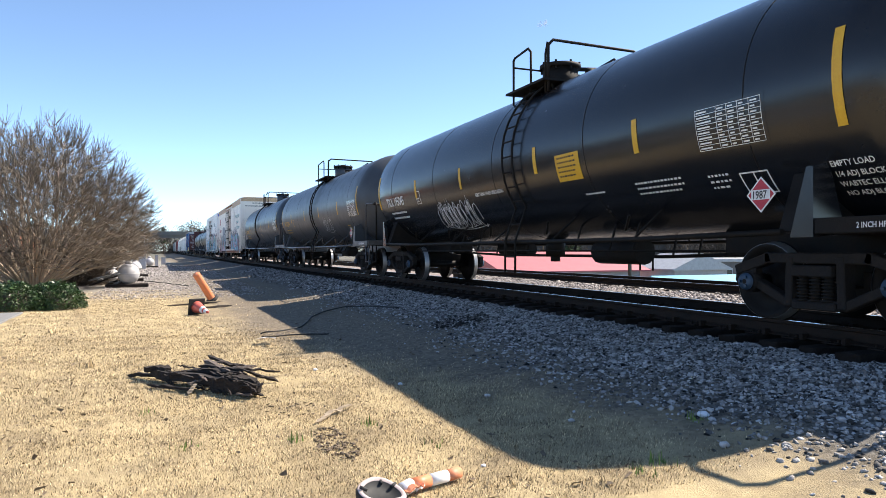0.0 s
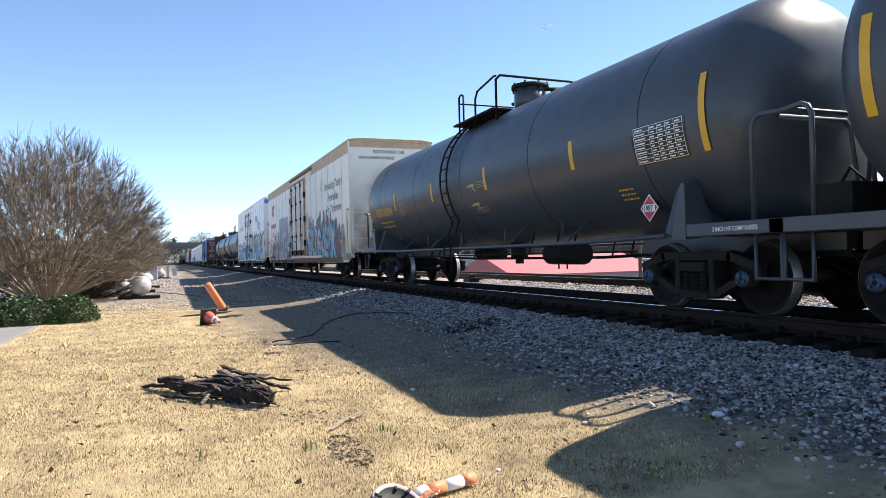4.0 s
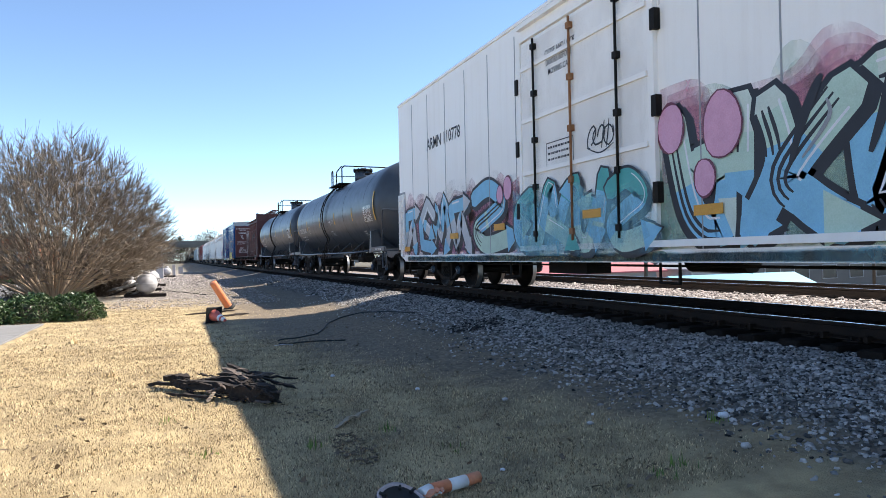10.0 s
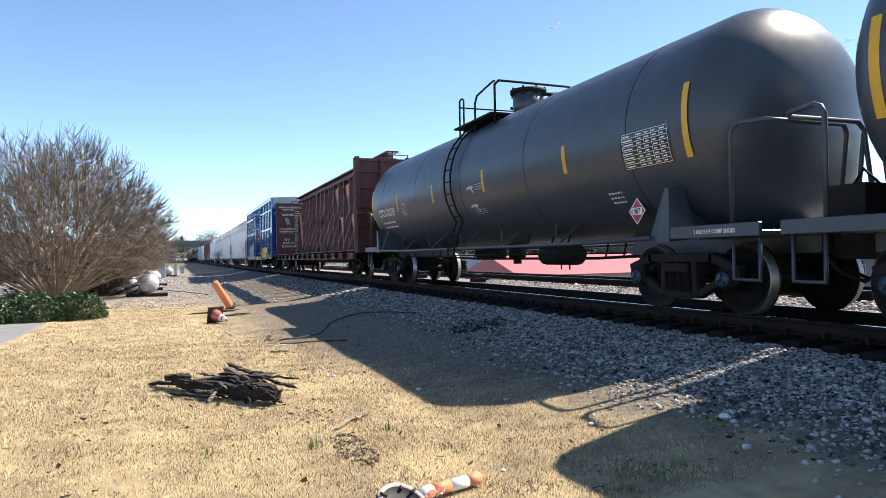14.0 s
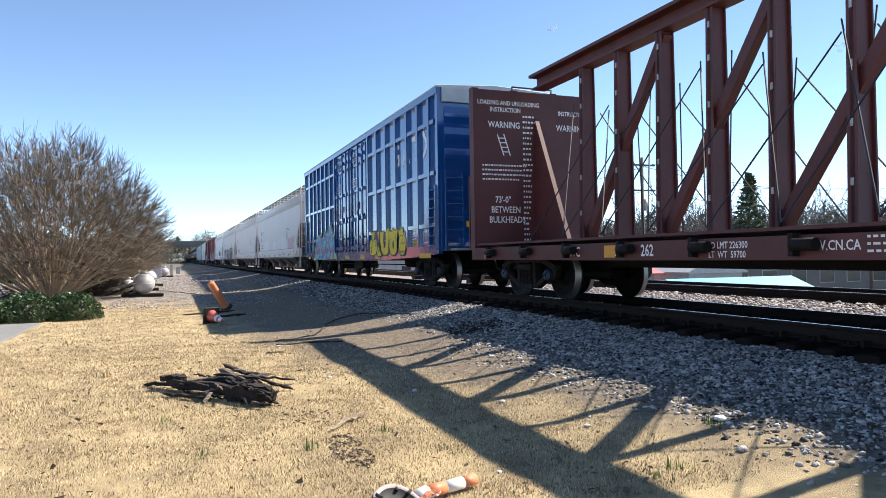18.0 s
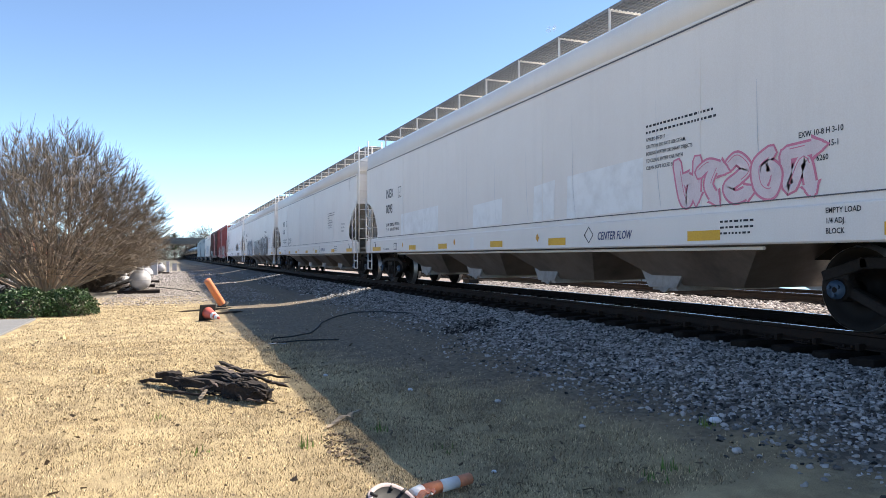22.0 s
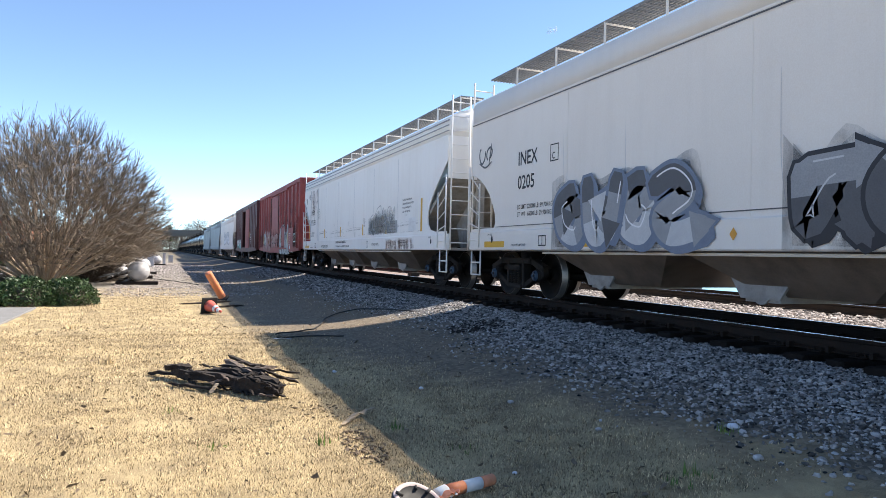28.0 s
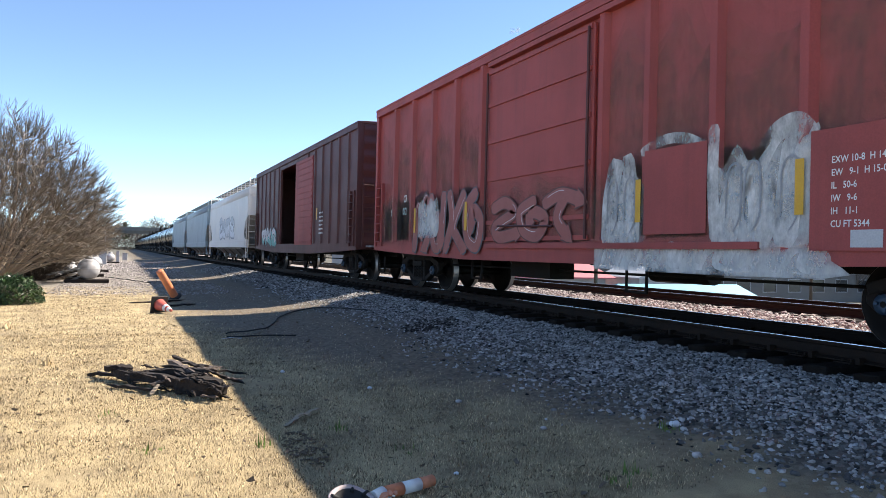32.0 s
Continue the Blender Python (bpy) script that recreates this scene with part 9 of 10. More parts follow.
    for k, (x, y, n, h) in enumerate(((1.75, 6.05, 26, 0.05), (1.05, 5.75, 22, 0.06), (3.3, 4.0, 26, 0.06), (2.1, 5.2, 14, 0.05), (4.2, 4.6, 26, 0.05), (-0.9, 10.5, 30, 0.1), (-1.9, 15.2, 26, 0.12), (0.2, 5.9, 20, 0.05), (-0.1, 7.4, 18, 0.05), (3.1, 3.9, 20, 0.05))):
        r = np.random.RandomState(k + 50)
        c = np.stack([x + r.normal(0, 0.05, n), y + r.normal(0, 0.05, n), np.full(n, ground_z(x, y))], 1)
        scatter("weed", c, np.full(n, h), tri_v, tri_f, "weed" if k not in (5, 6) else "blade", "small green weed tuft in the dry lawn", "weed", 1.0, k, False)
    # lone stones on the lawn
    for k, (x, y, s) in enumerate(((4.3, 4.65, 0.05), (3.2, 6.6, 0.035), (2.6, 7.7, 0.03), (3.4, 5.3, 0.03), (2.2, 4.6, 0.02), (3.9, 4.0, 0.04), (1.9, 9.1, 0.03))):
        bm = B()
        bmesh.ops.create_icosphere(bm, subdivisions=2, radius=s)
        for v in bm.verts:
            v.co *= 1 + 0.25 * noise.noise(v.co * 30 + Vector((k, 0, 0)))
            v.co.z *= 0.6
        o = solid("stone", bm, "litter" if k % 2 == 0 else "stone", "single pale stone on the dry lawn", "stone")
        o.location = (x, y, ground_z(x, y) + s * 0.35)
    # dead leaves and twigs
    r = np.random.RandomState(77)
    n = 900
    x, y = r.uniform(-2.5, 3.6, n), 3.8 + 12 * r.uniform(0, 1, n) ** 1.4
    c = np.stack([x, y, [ground_z(a, b) + 0.02 for a, b in zip(x, y)]], 1)
    scatter("dead_leaves", c, r.uniform(0.008, 0.03, n), [(-0.5, -1, 0), (0.5, -0.6, 0.1), (0.4, 1, 0.1), (-0.4, 0.6, 0)], [(0, 1, 2, 3)], "soil", "scattered dark dead leaves and crumbs on lawn", "leaf litter", 0.6, 7)


small_debris()


# ---- left side: drive, hedge, tree, spheres, building ----
M["leaf"] = mat("hedge_leaf", (0.03, 0.065, 0.016), 0.45, col2=(0.055, 0.095, 0.025), scale=3, island=0.5)
M["bark"] = mat("myrtle_bark", (0.42, 0.33, 0.245), 0.8, col2=(0.25, 0.185, 0.13), scale=4, bump=0.3)
M["twig"] = mat("bare_twigs", (0.21, 0.17, 0.132), 0.85, col2=(0.12, 0.098, 0.078), scale=2, island=0.3)
M["darktwig"] = mat("dark_thicket", (0.09, 0.068, 0.052), 0.9, col2=(0.05, 0.04, 0.03), island=0.4)
M["farwood"] = mat("far_bare_wood", (0.13, 0.115, 0.1), 0.95, col2=(0.075, 0.068, 0.058), island=0.35)
M["pine"] = mat("far_pine", (0.05, 0.075, 0.035), 0.9, island=0.4)
M["brick"] = mat("orange_brick", (0.42, 0.14, 0.07), 0.9, col2=(0.3, 0.1, 0.055), scale=2)
M["sphere"] = mat("white_sphere_paint", (0.46, 0.45, 0.46), 0.45, col2=(0.33, 0.31, 0.3), amount=0.6)
M["bridge"] = mat("bridge_concrete", (0.15, 0.147, 0.14), 0.9, col2=(0.1, 0.097, 0.093), scale=0.3)
M["blueroof"] = mat("pale_blue_roof", (0.12, 0.42, 0.56), 0.45, col2=(0.1, 0.34, 0.48), scale=0.8)
M["redroof"] = mat("faded_red_roof", (0.45, 0.14, 0.14), 0.5, col2=(0.5, 0.13, 0.14), scale=0.6)
M["wallwhite"] = mat("white_siding", (0.36, 0.37, 0.39), 0.6, col2=(0.6, 0.6, 0.62), scale=0.5)
M["window"] = mat("dark_window", (0.03, 0.035, 0.04), 0.15)
M["pole"] = mat("pole_wood", (0.10, 0.075, 0.055), 0.9, scale=3)


def drive():
    bm = B()
    for k in range(5):
        box(bm, -14, -3.2, 5.2 + k * 3.02, 8.18 + k * 3.02, -0.95, -0.715)
    solid("pavement", bm, "concrete", "pale concrete driveway slabs beside the lawn", "pavement", kind="structure", bevel=0.01)
    bm = B()
    sheet(bm, [(-60, 30), (-7.2, 30), (-6.4, 40), (-5.0, 60), (-8, 95), (-70, 95)], "z", -1.4, -0.74)
    solid("pavement", bm, "concrete", "pale parking area behind the hedge", "pavement", kind="structure")


drive()


def hedge():
    r = np.random.RandomState(3)
    lv, lf = [(0, -1, 0), (0.5, 0, 0.12), (0, 1, 0), (-0.5, 0, 0.12)], [(0, 1, 2, 3)]
    for k, (x, w) in enumerate(((-6.1, 1.2), (-4.8, 1.15), (-3.6, 1.0), (-2.6, 0.85))):
        y, z = 20.9 + 0.15 * k, ground_z(x, 21)
        h = thing("hedge_shrub", "dense dark green low hedge shrub", "shrub", "hedge row", at=(0, 0, 0))
        n = 5200
        d = r.normal(size=(n, 3))
        d /= np.linalg.norm(d, axis=1)[:, None]
        d[:, 2] = np.abs(d[:, 2])
        rad = 0.75 + 0.28 * r.uniform(0, 1, n) ** 0.5 + 0.12 * np.sin(d[:, 0] * 9 + k) * np.sin(d[:, 1] * 8)
        c = np.stack([x + d[:, 0] * rad * w * 0.85, y + d[:, 1] * rad * 0.75, z + 0.03 + d[:, 2] * rad * 0.70], 1)
        o = scatter("leaves", c, r.uniform(0.025, 0.045, n), lv, lf, "leaf", "small glossy leaves", "", 1.0, k + 20)
        o.parent = h
        bm = B()
        for q in range(9):
            a = q * 0.7
            rod(bm, (x, y, z), (x + 0.5 * w * math.cos(a), y + 0.45 * math.sin(a), z + 0.42), 0.018, 5)
        bmesh.ops.create_icosphere(bm, subdivisions=2, radius=1.0, matrix=Matrix.Translation((x, y, z)) @ Matrix.Diagonal((w * 0.62, 0.52, 0.5, 1)))
        part("stem", bm, "darktwig", h)


hedge()


def branch_mesh(segs, sides):
    """Tapered limbs from (a, b, ra, rb) rows as vertices and faces."""
    A, C = np.array([q[0] for q in segs]), np.array([q[1] for q in segs])
    ra, rb = np.array([q[2] for q in segs])[:, None], np.array([q[3] for q in segs])[:, None]
    d = C - A
    d /= np.maximum(np.linalg.norm(d, axis=1), 1e-6)[:, None]
    up = np.where(np.abs(d[:, 2:3]) > 0.9, np.array([[1.0, 0, 0]]), np.array([[0, 0, 1.0]]))
    s = np.cross(d, up)
    s /= np.linalg.norm(s, axis=1)[:, None]
    w = np.cross(d, s)
    rows = []
    for p, r in ((A, ra), (C, rb)):
        for k in range(sides):
            an = 6.2832 * k / sides
            rows.append(p + (s * math.cos(an) + w * math.sin(an)) * r)
    v = np.stack(rows, 1).reshape(-1, 3)
    base = np.array([(k, (k + 1) % sides, sides + (k + 1) % sides, sides + k) for k in range(sides)])
    f = (base[None] + (np.arange(len(segs)) * sides * 2)[:, None, None]).reshape(-1, 4)
    return v.tolist(), f.tolist()


def dome_shrub(name, label, x, y, reach, stems, mids, tips, seed, m_bark="bark", m_twig="twig", r0=0.05, r_tip=0.006):
    """Stems that fan out from one foot and branch into a rounded crown; reach gives the crown's radius by elevation."""
    r = np.random.RandomState(seed)
    z = float(ground_z(x, y))
    el, le = np.array(reach).T

    def aims(n, lo, hi):
        e = np.degrees(np.arcsin(r.uniform(math.sin(math.radians(el[0])), 1, n)))
        a = r.uniform(0, 6.2832, n)
        k = np.interp(e, el, le) * r.uniform(lo, hi, n) * (1 + 0.05 * np.sin(3 * a + seed) + 0.04 * np.sin(7 * a + e * 0.1))
        e = np.radians(e)
        return np.stack([k * np.cos(e) * np.cos(a), k * np.cos(e) * np.sin(a), k * np.sin(e)], 1)
    limbs, twigs = [], []
    base = np.array([x, y, z - 0.03])

    def curve(a, b, n, sag, wob):
        t = np.linspace(0, 1, n + 1)[:, None]
        side = r.normal(size=3) * wob * np.linalg.norm(b - a)
        return a + (b - a) * t + (np.array([0, 0, sag * np.linalg.norm(b - a)]) + side) * (t * (1 - t)) * 2

    def lay(dst, pts, ra, rb):
        n = len(pts) - 1
        for i in range(n):
            dst.append((pts[i], pts[i + 1], ra + (rb - ra) * i / n, ra + (rb - ra) * (i + 1) / n))
    skel, thick = [], []
    for t in aims(stems, 0.72, 0.92):
        foot = base + np.array([t[0], t[1], 0]) * 0.11
        c = curve(foot, base + t, 7, 0.08, 0.05)
        rr = r0 * r.uniform(0.6, 1.1)
        lay(limbs, c, rr, r_tip * 1.6)
        for i in range(2, 8):
            skel.append(c[i])
            thick.append(rr + (r_tip * 1.6 - rr) * i / 7)
    skel, thick = np.array(skel), np.array(thick)
    sd = np.linalg.norm(skel - base, axis=1)
    nxt = []
    for t in aims(mids, 0.5, 0.97):
        p = base + t
        d = np.linalg.norm(skel - p, axis=1) + 3.0 * np.maximum(0, sd + 0.25 - np.linalg.norm(t))
        k = int(d.argmin())
        c = curve(skel[k], p, 4, 0.05, 0.06)
        lay(twigs, c, max(thick[k] * 0.6, r_tip * 1.5), r_tip)
        nxt += [c[1], c[2], c[3], c[4]]
    nxt = np.array(nxt)
    nd = np.linalg.norm(nxt - base, axis=1)
    goal = base + aims(tips, 0.66, 1.03)
    for i in range(0, tips, 400):
        g = goal[i:i + 400]
        off = g[:, None] - nxt[None]
        dist = np.linalg.norm(off, axis=2)
        face = np.einsum("ijk,jk->ij", off, (nxt - base) / nd[:, None]) / np.maximum(dist, 1e-4)
        for p, q in zip(nxt[((dist + 0.12) * (1.5 - face)).argmin(1)], g):
            c = curve(p, q, 2, -0.12, 0.03)
            lay(twigs, c, r_tip, r_tip * 0.6)
    tree = thing(name, label, "tree" if max(le) > 4 else "shrub")
    for nm, segs, sides, m in (("trunk", limbs, 6, m_bark), ("crown", twigs, 3, m_twig)):
        v, f = branch_mesh(segs, sides)
        me = bpy.data.meshes.new(nm)
        me.from_pydata(v, [], f)
        me.materials.append(M[m])
        part(nm, me, None, tree)
    return tree


dome_shrub("crape_myrtle", "large bare many-stemmed crape myrtle with tan bark", -4.9, 33.4, [(17, 4.6), (25, 5.4), (35, 6.0), (45, 6.3), (60, 6.6), (75, 6.9), (90, 7.0)], 84, 2700, 36000, 4, r0=0.066, r_tip=0.0085)
for tx, ty, th, ts in ((-3.5, 35.8, 2.0, 6), (-4.6, 37.0, 2.8, 7), (-2.9, 37.6, 1.8, 8), (-5.8, 36.0, 2.2, 9)):
    dome_shrub("thicket_shrub", "dark leafless thicket behind the hedge", tx, ty, [(0, th * 0.7), (30, th * 0.85), (90, th)], 30, 420, 2600, ts, "darktwig", "darktwig", 0.02, 0.009)


def sphere_tanks():
    for k, (x, y, r, post) in enumerate(((-1.26, 33.3, 0.45, 0), (-2.1, 36.2, 0.3, 0), (-1.5, 40.0, 0.36, 0), (-1.45, 47, 0.42, 0), (-0.9, 72, 0.4, 0))):
        z = ground_z(x, y)
        s = thing("spherical_tank", "white painted steel sphere on dark timber skid", "tank", "white spheres", at=(x, y, z))
        bm = B()
        prof = [(0.14 + r - r * math.cos(a), max(0.005, r * math.sin(a))) for a in np.linspace(0.02, 3.12, 20)]
        lathe(bm, prof, "z", 32)
        part("shell", bm, "sphere", s)
        bm = B()
        lathe(bm, [(0.14 + r - 0.012, r + 0.001), (0.14 + r - 0.012, r + 0.006), (0.14 + r + 0.012, r + 0.006), (0.14 + r + 0.012, r + 0.001)], "z", 32)
        part("weld_seam", bm, "sphere", s)
        bm = B()
        lathe(bm, [(0.12 + 2 * r, 0.16), (0.22 + 2 * r, 0.16), (0.26 + 2 * r, 0.1), (0.26 + 2 * r, 0.01)], "z", 16)
        part("neck", bm, "sphere", s)
        for q in (-0.32, 0.32):
            bm = B()
            box(bm, -r - 0.45, r + 0.35, q - 0.1, q + 0.1, -0.04, 0.15)
            part("skid_timber", bm, "char", s, bevel=0.015)
    # broken slabs beside them
    rnd = random.Random(3)
    heap = thing("slab_heap", "heap of broken pale concrete slabs and boards", "rubble", at=(-2.3, 33.6, ground_z(-2.3, 33.6)))
    for k in range(9):
        bm = B()
        a = Vector((rnd.uniform(-0.9, 0.5), rnd.uniform(-1.2, 1.0), 0.08 + 0.05 * k))
        plank(bm, a, a + Vector((rnd.uniform(0.6, 1.2), rnd.uniform(-0.3, 0.5), rnd.uniform(0.1, 0.45))), rnd.uniform(0.25, 0.5), 0.07, rnd)
        part("slab", bm, "concrete" if k % 3 else "char", heap)
    for x, y, h, w, lab in ((-1.4, 66, 1.3, 0.6, "pale grey utility cabinet far along the path"), (-0.3, 78, 1.1, 0.3, "short white marker post by the path"), (0.4, 88, 0.8, 0.5, "small white box far along the path")):
        z = ground_z(x, y)
        c = thing("utility_cabinet", lab, "cabinet", at=(x, y, z))
        bm = B()
        box(bm, -w / 2, w / 2, -w / 2, w / 2, 0, h)
        part("cabinet_body", bm, "sphere", c, bevel=0.02)
        bm = B()
        box(bm, -w / 2 - 0.04, w / 2 + 0.04, -w / 2 - 0.04, w / 2 + 0.04, h, h + 0.06)
        part("cabinet_cap", bm, "galv", c)
    x, y = -2.8, 150
    p = thing("signal_pole", "slim grey pole beside the far path", "pole", at=(x, y, -0.9))
    bm = B()
    rod(bm, (0, 0, 0), (0, 0, 9), 0.09, 8, r2=0.06)
    part("shaft", bm, "galv", p)
    bm = B()
    rod(bm, (0, 0, 8.8), (1.2, 0, 9.1), 0.04, 6)
    part("arm", bm, "galv", p)


sphere_tanks()


def window(house, x0, x1, z0, z1, y, out=-1):
    bm = B()
    box(bm, x0, x1, min(y, y + out * 0.05), max(y, y + out * 0.05), z0, z1)
    w = part("window", bm, "window", house)
    for a, b, c, d in ((x0 - 0.07, x0, z0, z1), (x1, x1 + 0.07, z0, z1), (x0 - 0.07, x1 + 0.07, z1, z1 + 0.08), (x0 - 0.1, x1 + 0.1, z0 - 0.08, z0)):
        bm = B()
        box(bm, a, b, min(y, y + out * 0.09), max(y, y + out * 0.09), c, d)
        part("frame", bm, "wallwhite", w)


def building(name, label, x0, x1, y0, y1, z0, z1, wall, roof, gable=0.0, wins=0, along="x", over=0.4):
    h = thing(name, label, "building", at=(0, 0, 0))
    bm = B()
    box(bm, x0, x1, y0, y1, z0, z1)
    part("wall", bm, wall, h)
    bm = B()
    if gable and along == "x":
        sheet(bm, [(y0 - over, z1 - 0.05), (y0 - over, z1 + 0.1), ((y0 + y1) / 2, z1 + gable + 0.1), (y1 + over, z1 + 0.1), (y1 + over, z1 - 0.05)], "x", x0 - over, x1 + over)
    elif gable:
        sheet(bm, [(x0 - over, z1 - 0.05), (x0 - over, z1 + 0.1), ((x0 + x1) / 2, z1 + gable + 0.1), (x1 + over, z1 + 0.1), (x1 + over, z1 - 0.05)], "y", y0 - over, y1 + over)
    else:
        box(bm, x0 - 0.2, x1 + 0.2, y0 - 0.2, y1 + 0.2, z1, z1 + 0.35)
    part("roof", bm, roof, h)
    for k in range(wins):
        w = (x1 - x0) / wins
        window(h, x0 + w * (k + 0.25), x0 + w * (k + 0.75), z0 + (z1 - z0) * 0.4, z0 + (z1 - z0) * 0.8, y0)
    return h


building("brick_building", "long low orange brick building behind parking area", -42, -11.2, 66, 80, -1.8, 2.9, "brick", "wallwhite", 0, 7)
bm = B()
box(bm, -24, -11.5, 62, 63.5, -1.4, -0.4)
solid("far_hedge", bm, "leaf", "trimmed dark hedge before the brick building", "hedge", bevel=0.2)

# ---- right side, below the track bank ----
building("pavilion", "low building with a pale blue gabled roof", 35.2, 46.5, 40.5, 45, -4.6, -2.35, "wallwhite", "blueroof", 1.15, 3, over=0.7)
building("red_roofed_shed", "long shed with a faded red metal roof", 31, 47, 60, 72, -4.4, -1.3, "wallwhite", "redroof", 1.9, 4, over=0.8)
building("white_warehouse", "long white warehouse beyond the tracks", 62, 120, 66, 84, -4.8, -0.6, "bridge", "galv", 0, 12)
building("white_house", "small white house with gabled front", 49, 56, 57, 63, -4.6, -1.2, "wallwhite", "galv", 1.6, 2, "y")
building("grey_office", "grey flat-roofed building with dark windows", 60, 84, 96, 110, -4.8, 1.9, "bridge", "wallwhite", 0, 9)
building("white_store", "white low store beyond the yard", 30, 44, 96, 106, -4.6, 0.6, "wallwhite", "galv", 0, 5)


def far_fence():
    f = thing("yard_fence", "dark rail fence along the yard edge", "fence", at=(0, 0, 0))
    for k in range(34):
        y = 14 + k * 2.4
        bm = B()
        box(bm, 22.5 - 0.05, 22.5 + 0.05, y - 0.05, y + 0.05, ground_z(22.5, y) - 0.1, -0.9)
        part("post", bm, "iron", f)
    for z in (-1.0, -1.5):
        bm = B()
        box(bm, 22.47, 22.53, 14, 94, z - 0.03, z + 0.03)
        part("rail", bm, "iron", f)


far_fence()


def parked_cars():
    pts = [(-2.1, 0.35), (-2.1, 0.8), (-1.4, 0.92), (-0.8, 1.4), (0.75, 1.42), (1.4, 0.95), (2.15, 0.82), (2.2, 0.35)]
    for k, (x, y, m, lab) in enumerate(((40, 36, "wallwhite", "white parked car in the yard below"), (47.5, 37.5, "sphere", "silver parked car in the yard below"), (53, 44, "wallwhite", "white parked car near the pale blue roof"), (28.5, 52, "g_navy", "dark blue parked car in the yard below"))):
        c = thing("parked_car", lab, "car", "parked cars", at=(x, y, ground_z(x, y)))
        bm = B()
        sheet(bm, pts, "y", -0.85, 0.85)
        part("body", bm, m, c, bevel=0.08)
        bm = B()
        sheet(bm, [(-1.3, 0.95), (-0.78, 1.34), (0.7, 1.36), (1.25, 0.97)], "y", -0.865, 0.865)
        part("side_glass", bm, "window", c)
        for wx in (-1.35, 1.4):
            for wy in (-0.8, 0.8):
                bm = B()
                rod(bm, (wx, wy - 0.1, 0.32), (wx, wy + 0.1, 0.32), 0.32, 16)
                part("wheel", bm, "rubber", c)
        c.rotation_euler.z = 0.5 * k


parked_cars()


def poles():
    tops = []
    for k, (x, y, h) in enumerate(((34.5, 45.3, 12.2), (62, 47, 12), (95, 48, 12), (30.5, 80, 12.5), (54, 92, 13))):
        z = ground_z(x, y)
        p = thing("utility_pole", "brown wooden utility pole with crossarm", "utility pole", "utility poles", at=(x, y, z))
        bm = B()
        rod(bm, (0, 0, 0), (0, 0, h), 0.16, 10, r2=0.11)
        part("shaft", bm, "pole", p)
        for q in (h - 0.6, h - 2.6):
            bm = B()
            box(bm, -1.2, 1.2, -0.06, 0.06, q - 0.06, q + 0.06)
            part("crossarm", bm, "pole", p)
        bm = B()
        rod(bm, (0.28, 0, h - 4.2), (0.28, 0, h - 3.3), 0.2, 10)
        part("transformer", bm, "galv", p)
        tops.append(Vector((x, y, z + h)))
    for a, b in ((0, 1), (1, 2), (0, 3), (3, 4)):
        for dz, dx in ((-0.5, -1.1), (-0.5, 1.1), (-2.5, 0.9), (-4.6, 0)):
            bm = B()
            pa, pb = tops[a] + Vector((dx, 0, dz)), tops[b] + Vector((dx, 0, dz))
            pts = [pa.lerp(pb, i / 10) - Vector((0, 0, 1.0 * math.sin(math.pi * i / 10))) for i in range(11)]
            pipe(bm, pts, 0.022, 4)
            solid("overhead_wire", bm, "rubber", "dark sagging overhead wire between poles", "wire", "overhead wires")


poles()


def far_tree(seed, h, pine=False):
    rnd = random.Random(seed)
    t = thing("pine_tree" if pine else "bare_tree", "distant dark green pine" if pine else "distant leafless grey-brown winter tree", "tree", "far trees", at=(0, 0, 0))
    segs = []

    def grow(p, d, length, r, level):
        for i in range(3):
            nd = (d + Vector((rnd.gauss(0, 0.14), rnd.gauss(0, 0.14), 0.1))).normalized()
            q = p + nd * length / 3
            segs.append((p, q, r, r * 0.8))
            p, d, r = q, nd, r * 0.8
            if level < 3:
                for _ in range(2):
                    s = Vector((rnd.gauss(0, 1), rnd.gauss(0, 1), rnd.gauss(0.3, 0.4))).normalized()
                    grow(p, (d + s * 0.8).normalized(), length * rnd.uniform(0.45, 0.65), max(r * 0.5, 0.05), level + 1)
    if pine:
        bm = B()
        rod(bm, (0, 0, 0), (0, 0, h * 0.9), 0.22, 7, r2=0.06)
        part("trunk", bm, "pole", t)
        n = 700
        r = np.random.RandomState(seed)
        zz = h * (0.45 + 0.55 * r.uniform(0, 1, n))
        rad = (h - zz) * 0.3 * r.uniform(0.2, 1, n) + 0.2
        a = r.uniform(0, 6.28, n)
        o = scatter("crown", np.stack([rad * np.cos(a), rad * np.sin(a), zz], 1), r.uniform(0.25, 0.6, n), [(-0.5, -1, 0), (0.5, -0.6, 0.3), (0.4, 1, 0), (-0.4, 0.6, -0.3)], [(0, 1, 2, 3)], "pine", "", "", 0.6, seed)
        o.parent = t
    else:
        grow(Vector((0, 0, 0)), Vector((0, 0, 1)), h * 0.5, 0.2, 0)
        cut = [s for s in segs if s[2] > 0.09]
        rest = [s for s in segs if s[2] <= 0.09]
        for nm, sg, k in (("trunk", cut, 5), ("crown", rest, 3)):
            v, f = branch_mesh(sg, k)
            me = bpy.data.meshes.new(nm)
            me.from_pydata(v, [], f)
            me.materials.append(M["farwood"])
            part(nm, me, None, t)
    return t


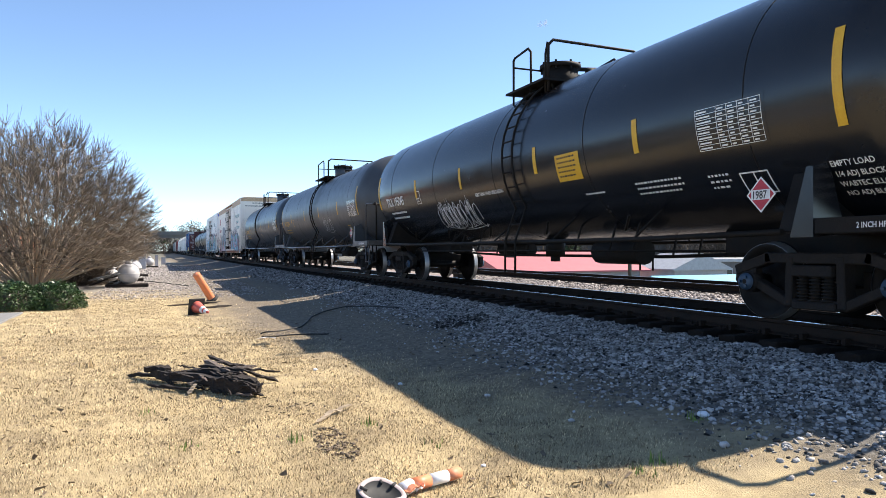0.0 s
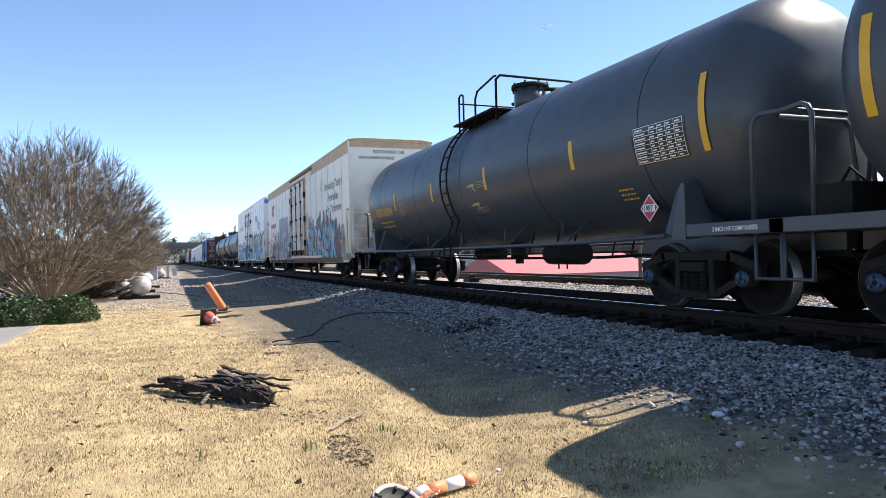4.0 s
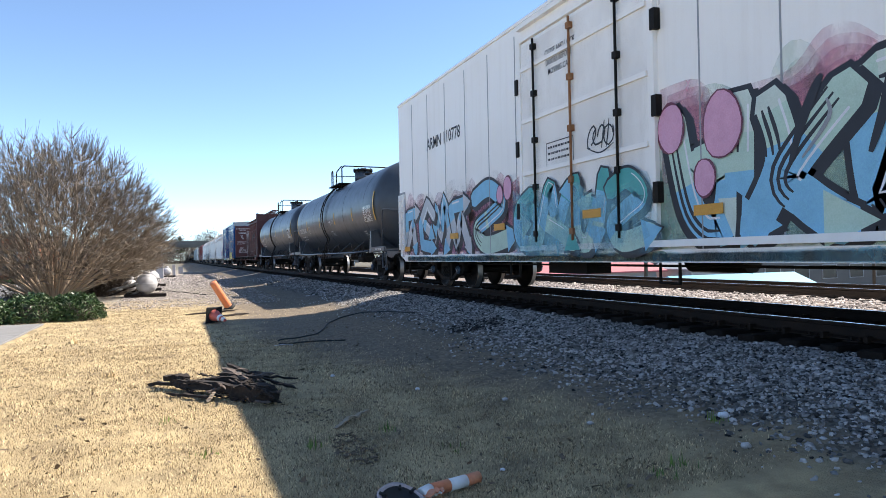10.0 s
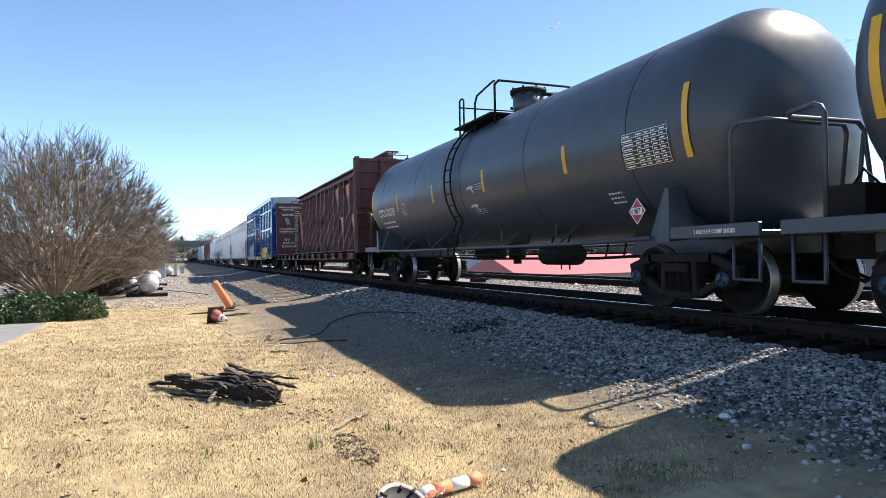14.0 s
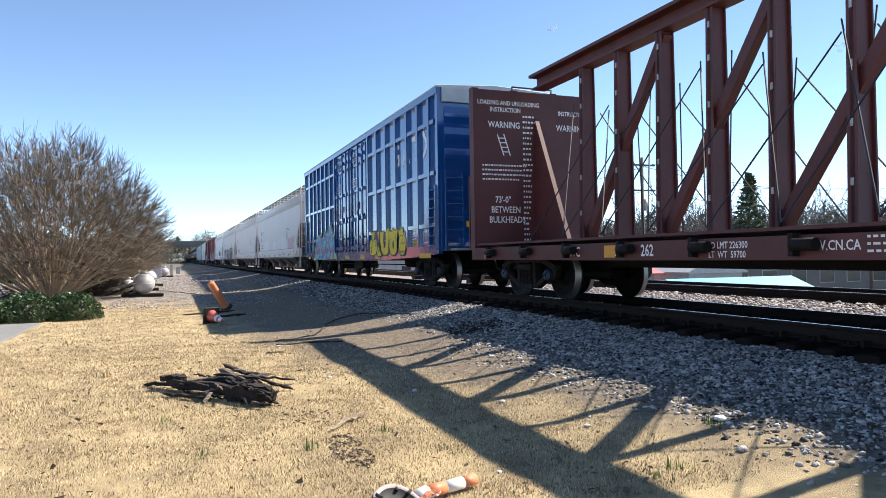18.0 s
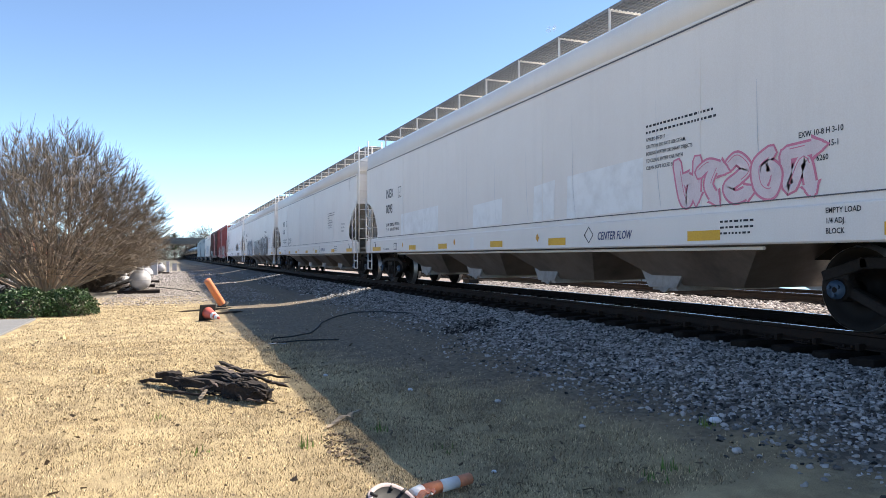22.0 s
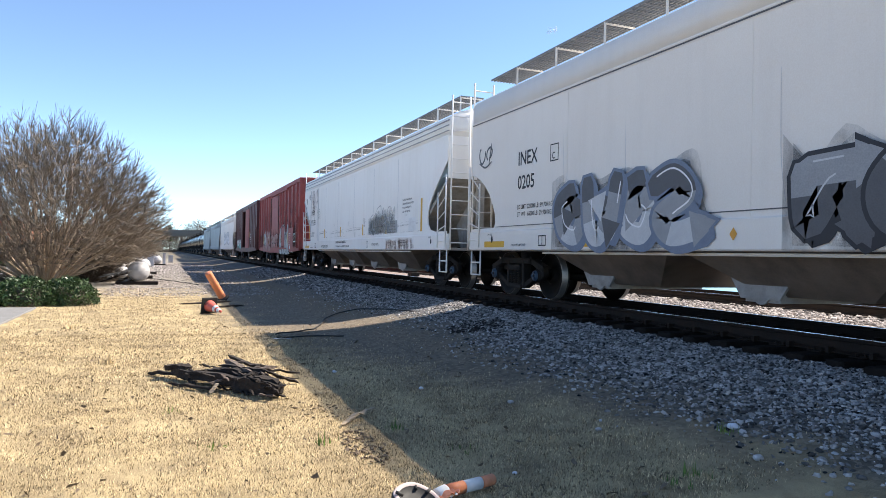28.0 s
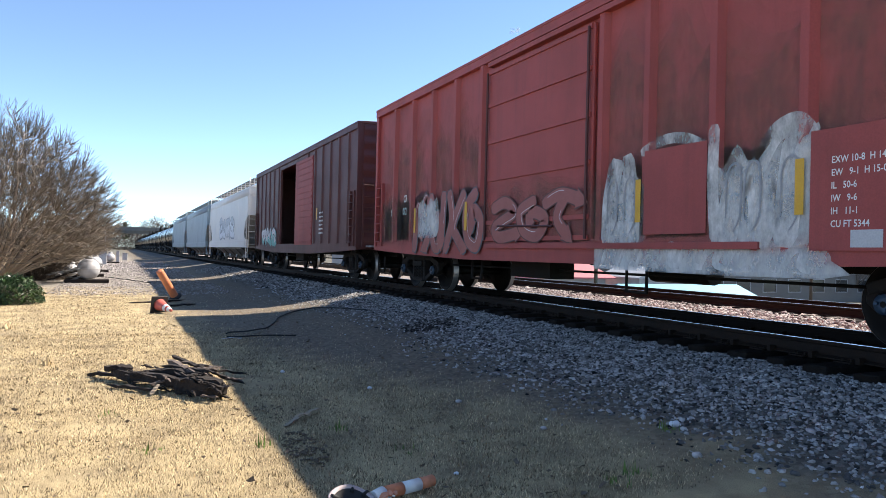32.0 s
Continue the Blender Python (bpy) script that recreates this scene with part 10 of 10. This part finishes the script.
def far_woods():
    rnd = random.Random(21)
    protos = [far_tree(1, 15), far_tree(2, 13), far_tree(3, 16), far_tree(4, 14, True), far_tree(5, 17, True)]
    spots = []
    for k in range(66):
        az, d = radians(rnd.uniform(24, 60)), rnd.uniform(112, 150)
        spots.append((d * math.sin(az), d * math.cos(az), -5.4, rnd.uniform(0.75, 1.15)))
    for k in range(46):
        spots.append((rnd.uniform(-70, 60), rnd.uniform(372, 440), -2.2, rnd.uniform(0.75, 1.2)))
    for k in range(22):
        spots.append((rnd.uniform(-60, -6), rnd.uniform(110, 330) if k > 6 else rnd.uniform(96, 130), -3.0, rnd.uniform(0.5, 0.8)))
    for k, (x, y, z, s) in enumerate(spots):
        p = protos[k] if k < 5 else None
        m = pose(x, y, z, 0, 0, rnd.uniform(0, 360))
        src = protos[rnd.choice((0, 1, 2, 0, 1, 2, 0, 3) if 66 <= k < 112 else (0, 1, 2))]
        if p:
            p.matrix_basis = m
            p.scale = (s, s, s)
        else:
            o = copy_thing(src, m)
            o.scale = (s, s, s)


    # dense woodland behind the single trees
    r = np.random.RandomState(5)
    sl = [(-0.06, 0, -1), (0.06, 0, -1), (0.02, 0.1, 1)], [(0, 1, 2)]
    for n, fx, z0, h in ((60000, lambda q: (r.uniform(-110, 120, q), r.uniform(376, 430, q)), -2, 20), (80000, None, -5.5, 15), (9000, lambda q: (r.uniform(-90, -16, q), r.uniform(98, 150, q)), -2.5, 8), (17000, lambda q: (r.uniform(-74, -58, q), r.uniform(-70, 150, q)), -2.0, 12)):
        if fx:
            x, y = fx(n)
        else:
            az, d = np.radians(r.uniform(20, 68, n)), r.uniform(124, 160, n)
            x, y = d * np.sin(az), d * np.cos(az)
        top = h * (0.72 + 0.28 * np.sin(x * 0.13) * np.cos(x * 0.31 + y * 0.05))
        z = z0 + top * r.uniform(0, 1, n) ** 0.8
        scatter("woodland", np.stack([x, y, z], 1), r.uniform(0.7, 2.2, n), *sl, "farwood", "distant belt of leafless winter woodland", "woods", 1.0, 9)


far_woods()


def overpass():
    b = thing("overpass", "grey concrete road bridge over the railway", "bridge", at=(0, 0, 0))
    y = 340
    bm = B()
    box(bm, -70, 70, y - 5, y + 5, 7.9, 8.7)
    part("deck", bm, "bridge", b)
    for q in (-4, -1.4, 1.4, 4):
        bm = B()
        box(bm, -70, 70, y + q - 0.3, y + q + 0.3, 6.8, 7.9)
        part("girder", bm, "bridge", b)
    for q in (-4.9, 4.9):
        bm = B()
        box(bm, -70, 70, y + q - 0.12, y + q + 0.12, 8.7, 9.7)
        part("parapet", bm, "bridge", b)
    for x in (-9, 22):
        bm = B()
        box(bm, x - 1, x + 1, y - 4.6, y + 4.6, 6.0, 6.8)
        for q in (-3.5, 0, 3.5):
            rod(bm, (x, y + q, -2), (x, y + q, 6.1), 0.5, 12)
        part("pier", bm, "bridge", b)
    for x, s in ((-26, 1), (40, -1)):
        bm = B()
        sheet(bm, [(x, -2), (x, 6.8), (x - s * 44, 8.6), (x - s * 44, -2)], "y", y - 4.8, y + 4.8)
        part("abutment", bm, "bridge", b)


overpass()


CLOUDS = ((867, 1478, 552, 1.0), (1364, 1089, 442, 1.3))


def clouds():
    m = bpy.data.materials.new("thin_cloud")
    m.use_nodes = True
    nt = m.node_tree
    p = nt.nodes["Principled BSDF"]
    p.inputs["Base Color"].default_value, p.inputs["Roughness"].default_value = (0.9, 0.9, 0.9, 1), 1.0
    no = nt.nodes.new("ShaderNodeTexNoise")
    no.inputs["Scale"].default_value, no.inputs["Detail"].default_value = 0.09, 6
    rp = nt.nodes.new("ShaderNodeMapRange")
    rp.inputs["From Min"].default_value, rp.inputs["From Max"].default_value, rp.inputs["To Max"].default_value = 0.4, 0.75, 0.45
    tc = nt.nodes.new("ShaderNodeTexCoord")
    nt.links.new(tc.outputs["Object"], no.inputs["Vector"])
    nt.links.new(no.outputs["Fac"], rp.inputs["Value"])
    nt.links.new(rp.outputs["Result"], p.inputs["Alpha"])
    rnd = random.Random(6)
    for x, y, z, k in CLOUDS:
        bm = B()
        for q in range(5):
            g = Matrix.Translation((rnd.gauss(0, 7) * k, rnd.gauss(0, 6), rnd.gauss(0, 3) * k + q * 1.5)) @ Matrix.Diagonal((rnd.uniform(4, 9) * k, 6, rnd.uniform(2, 5) * k, 1))
            bmesh.ops.create_icosphere(bm, subdivisions=3, radius=1.0, matrix=g)
        for v in bm.verts:
            v.co += Vector((1, 0.3, 1)) * noise.noise(v.co * 0.16) * 2.5
        for f in bm.faces:
            f.smooth = True
        o = solid("cloud_wisp", bm, m, "small thin white wisp of cloud in clear sky", "cloud", kind="stuff")
        o.location = (x, y, z)


clouds()


def rolled(t):
    for (a, p), (b, q) in zip(TRAVEL, TRAVEL[1:]):
        if t <= b:
            return p + (q - p) * (t - a) / (b - a)
    return TRAVEL[-1][1]


def motions():
    for car, at in TRAIN:
        walk(car, [(t, pose(RAIL_X, at - s, 0)) for t, s in TRAVEL])
    # wheels turn while they are near the camera
    for w, y, at in WHEELS:
        times = [2 * i / FPS for i in range(481) if -9 < at - rolled(2 * i / FPS) < 34]
        if len(times) < 2:
            times = [0.0]
        rows = [(t, pose(0, y, 0.457, math.degrees(rolled(t) / 0.457) % 360)) for t in times]
        if times[0] > 0:
            rows.insert(0, (0, rows[0][1]))
        if times[-1] < 32:
            rows.append((32.0, rows[-1][1]))
        walk(w, rows)


motions()
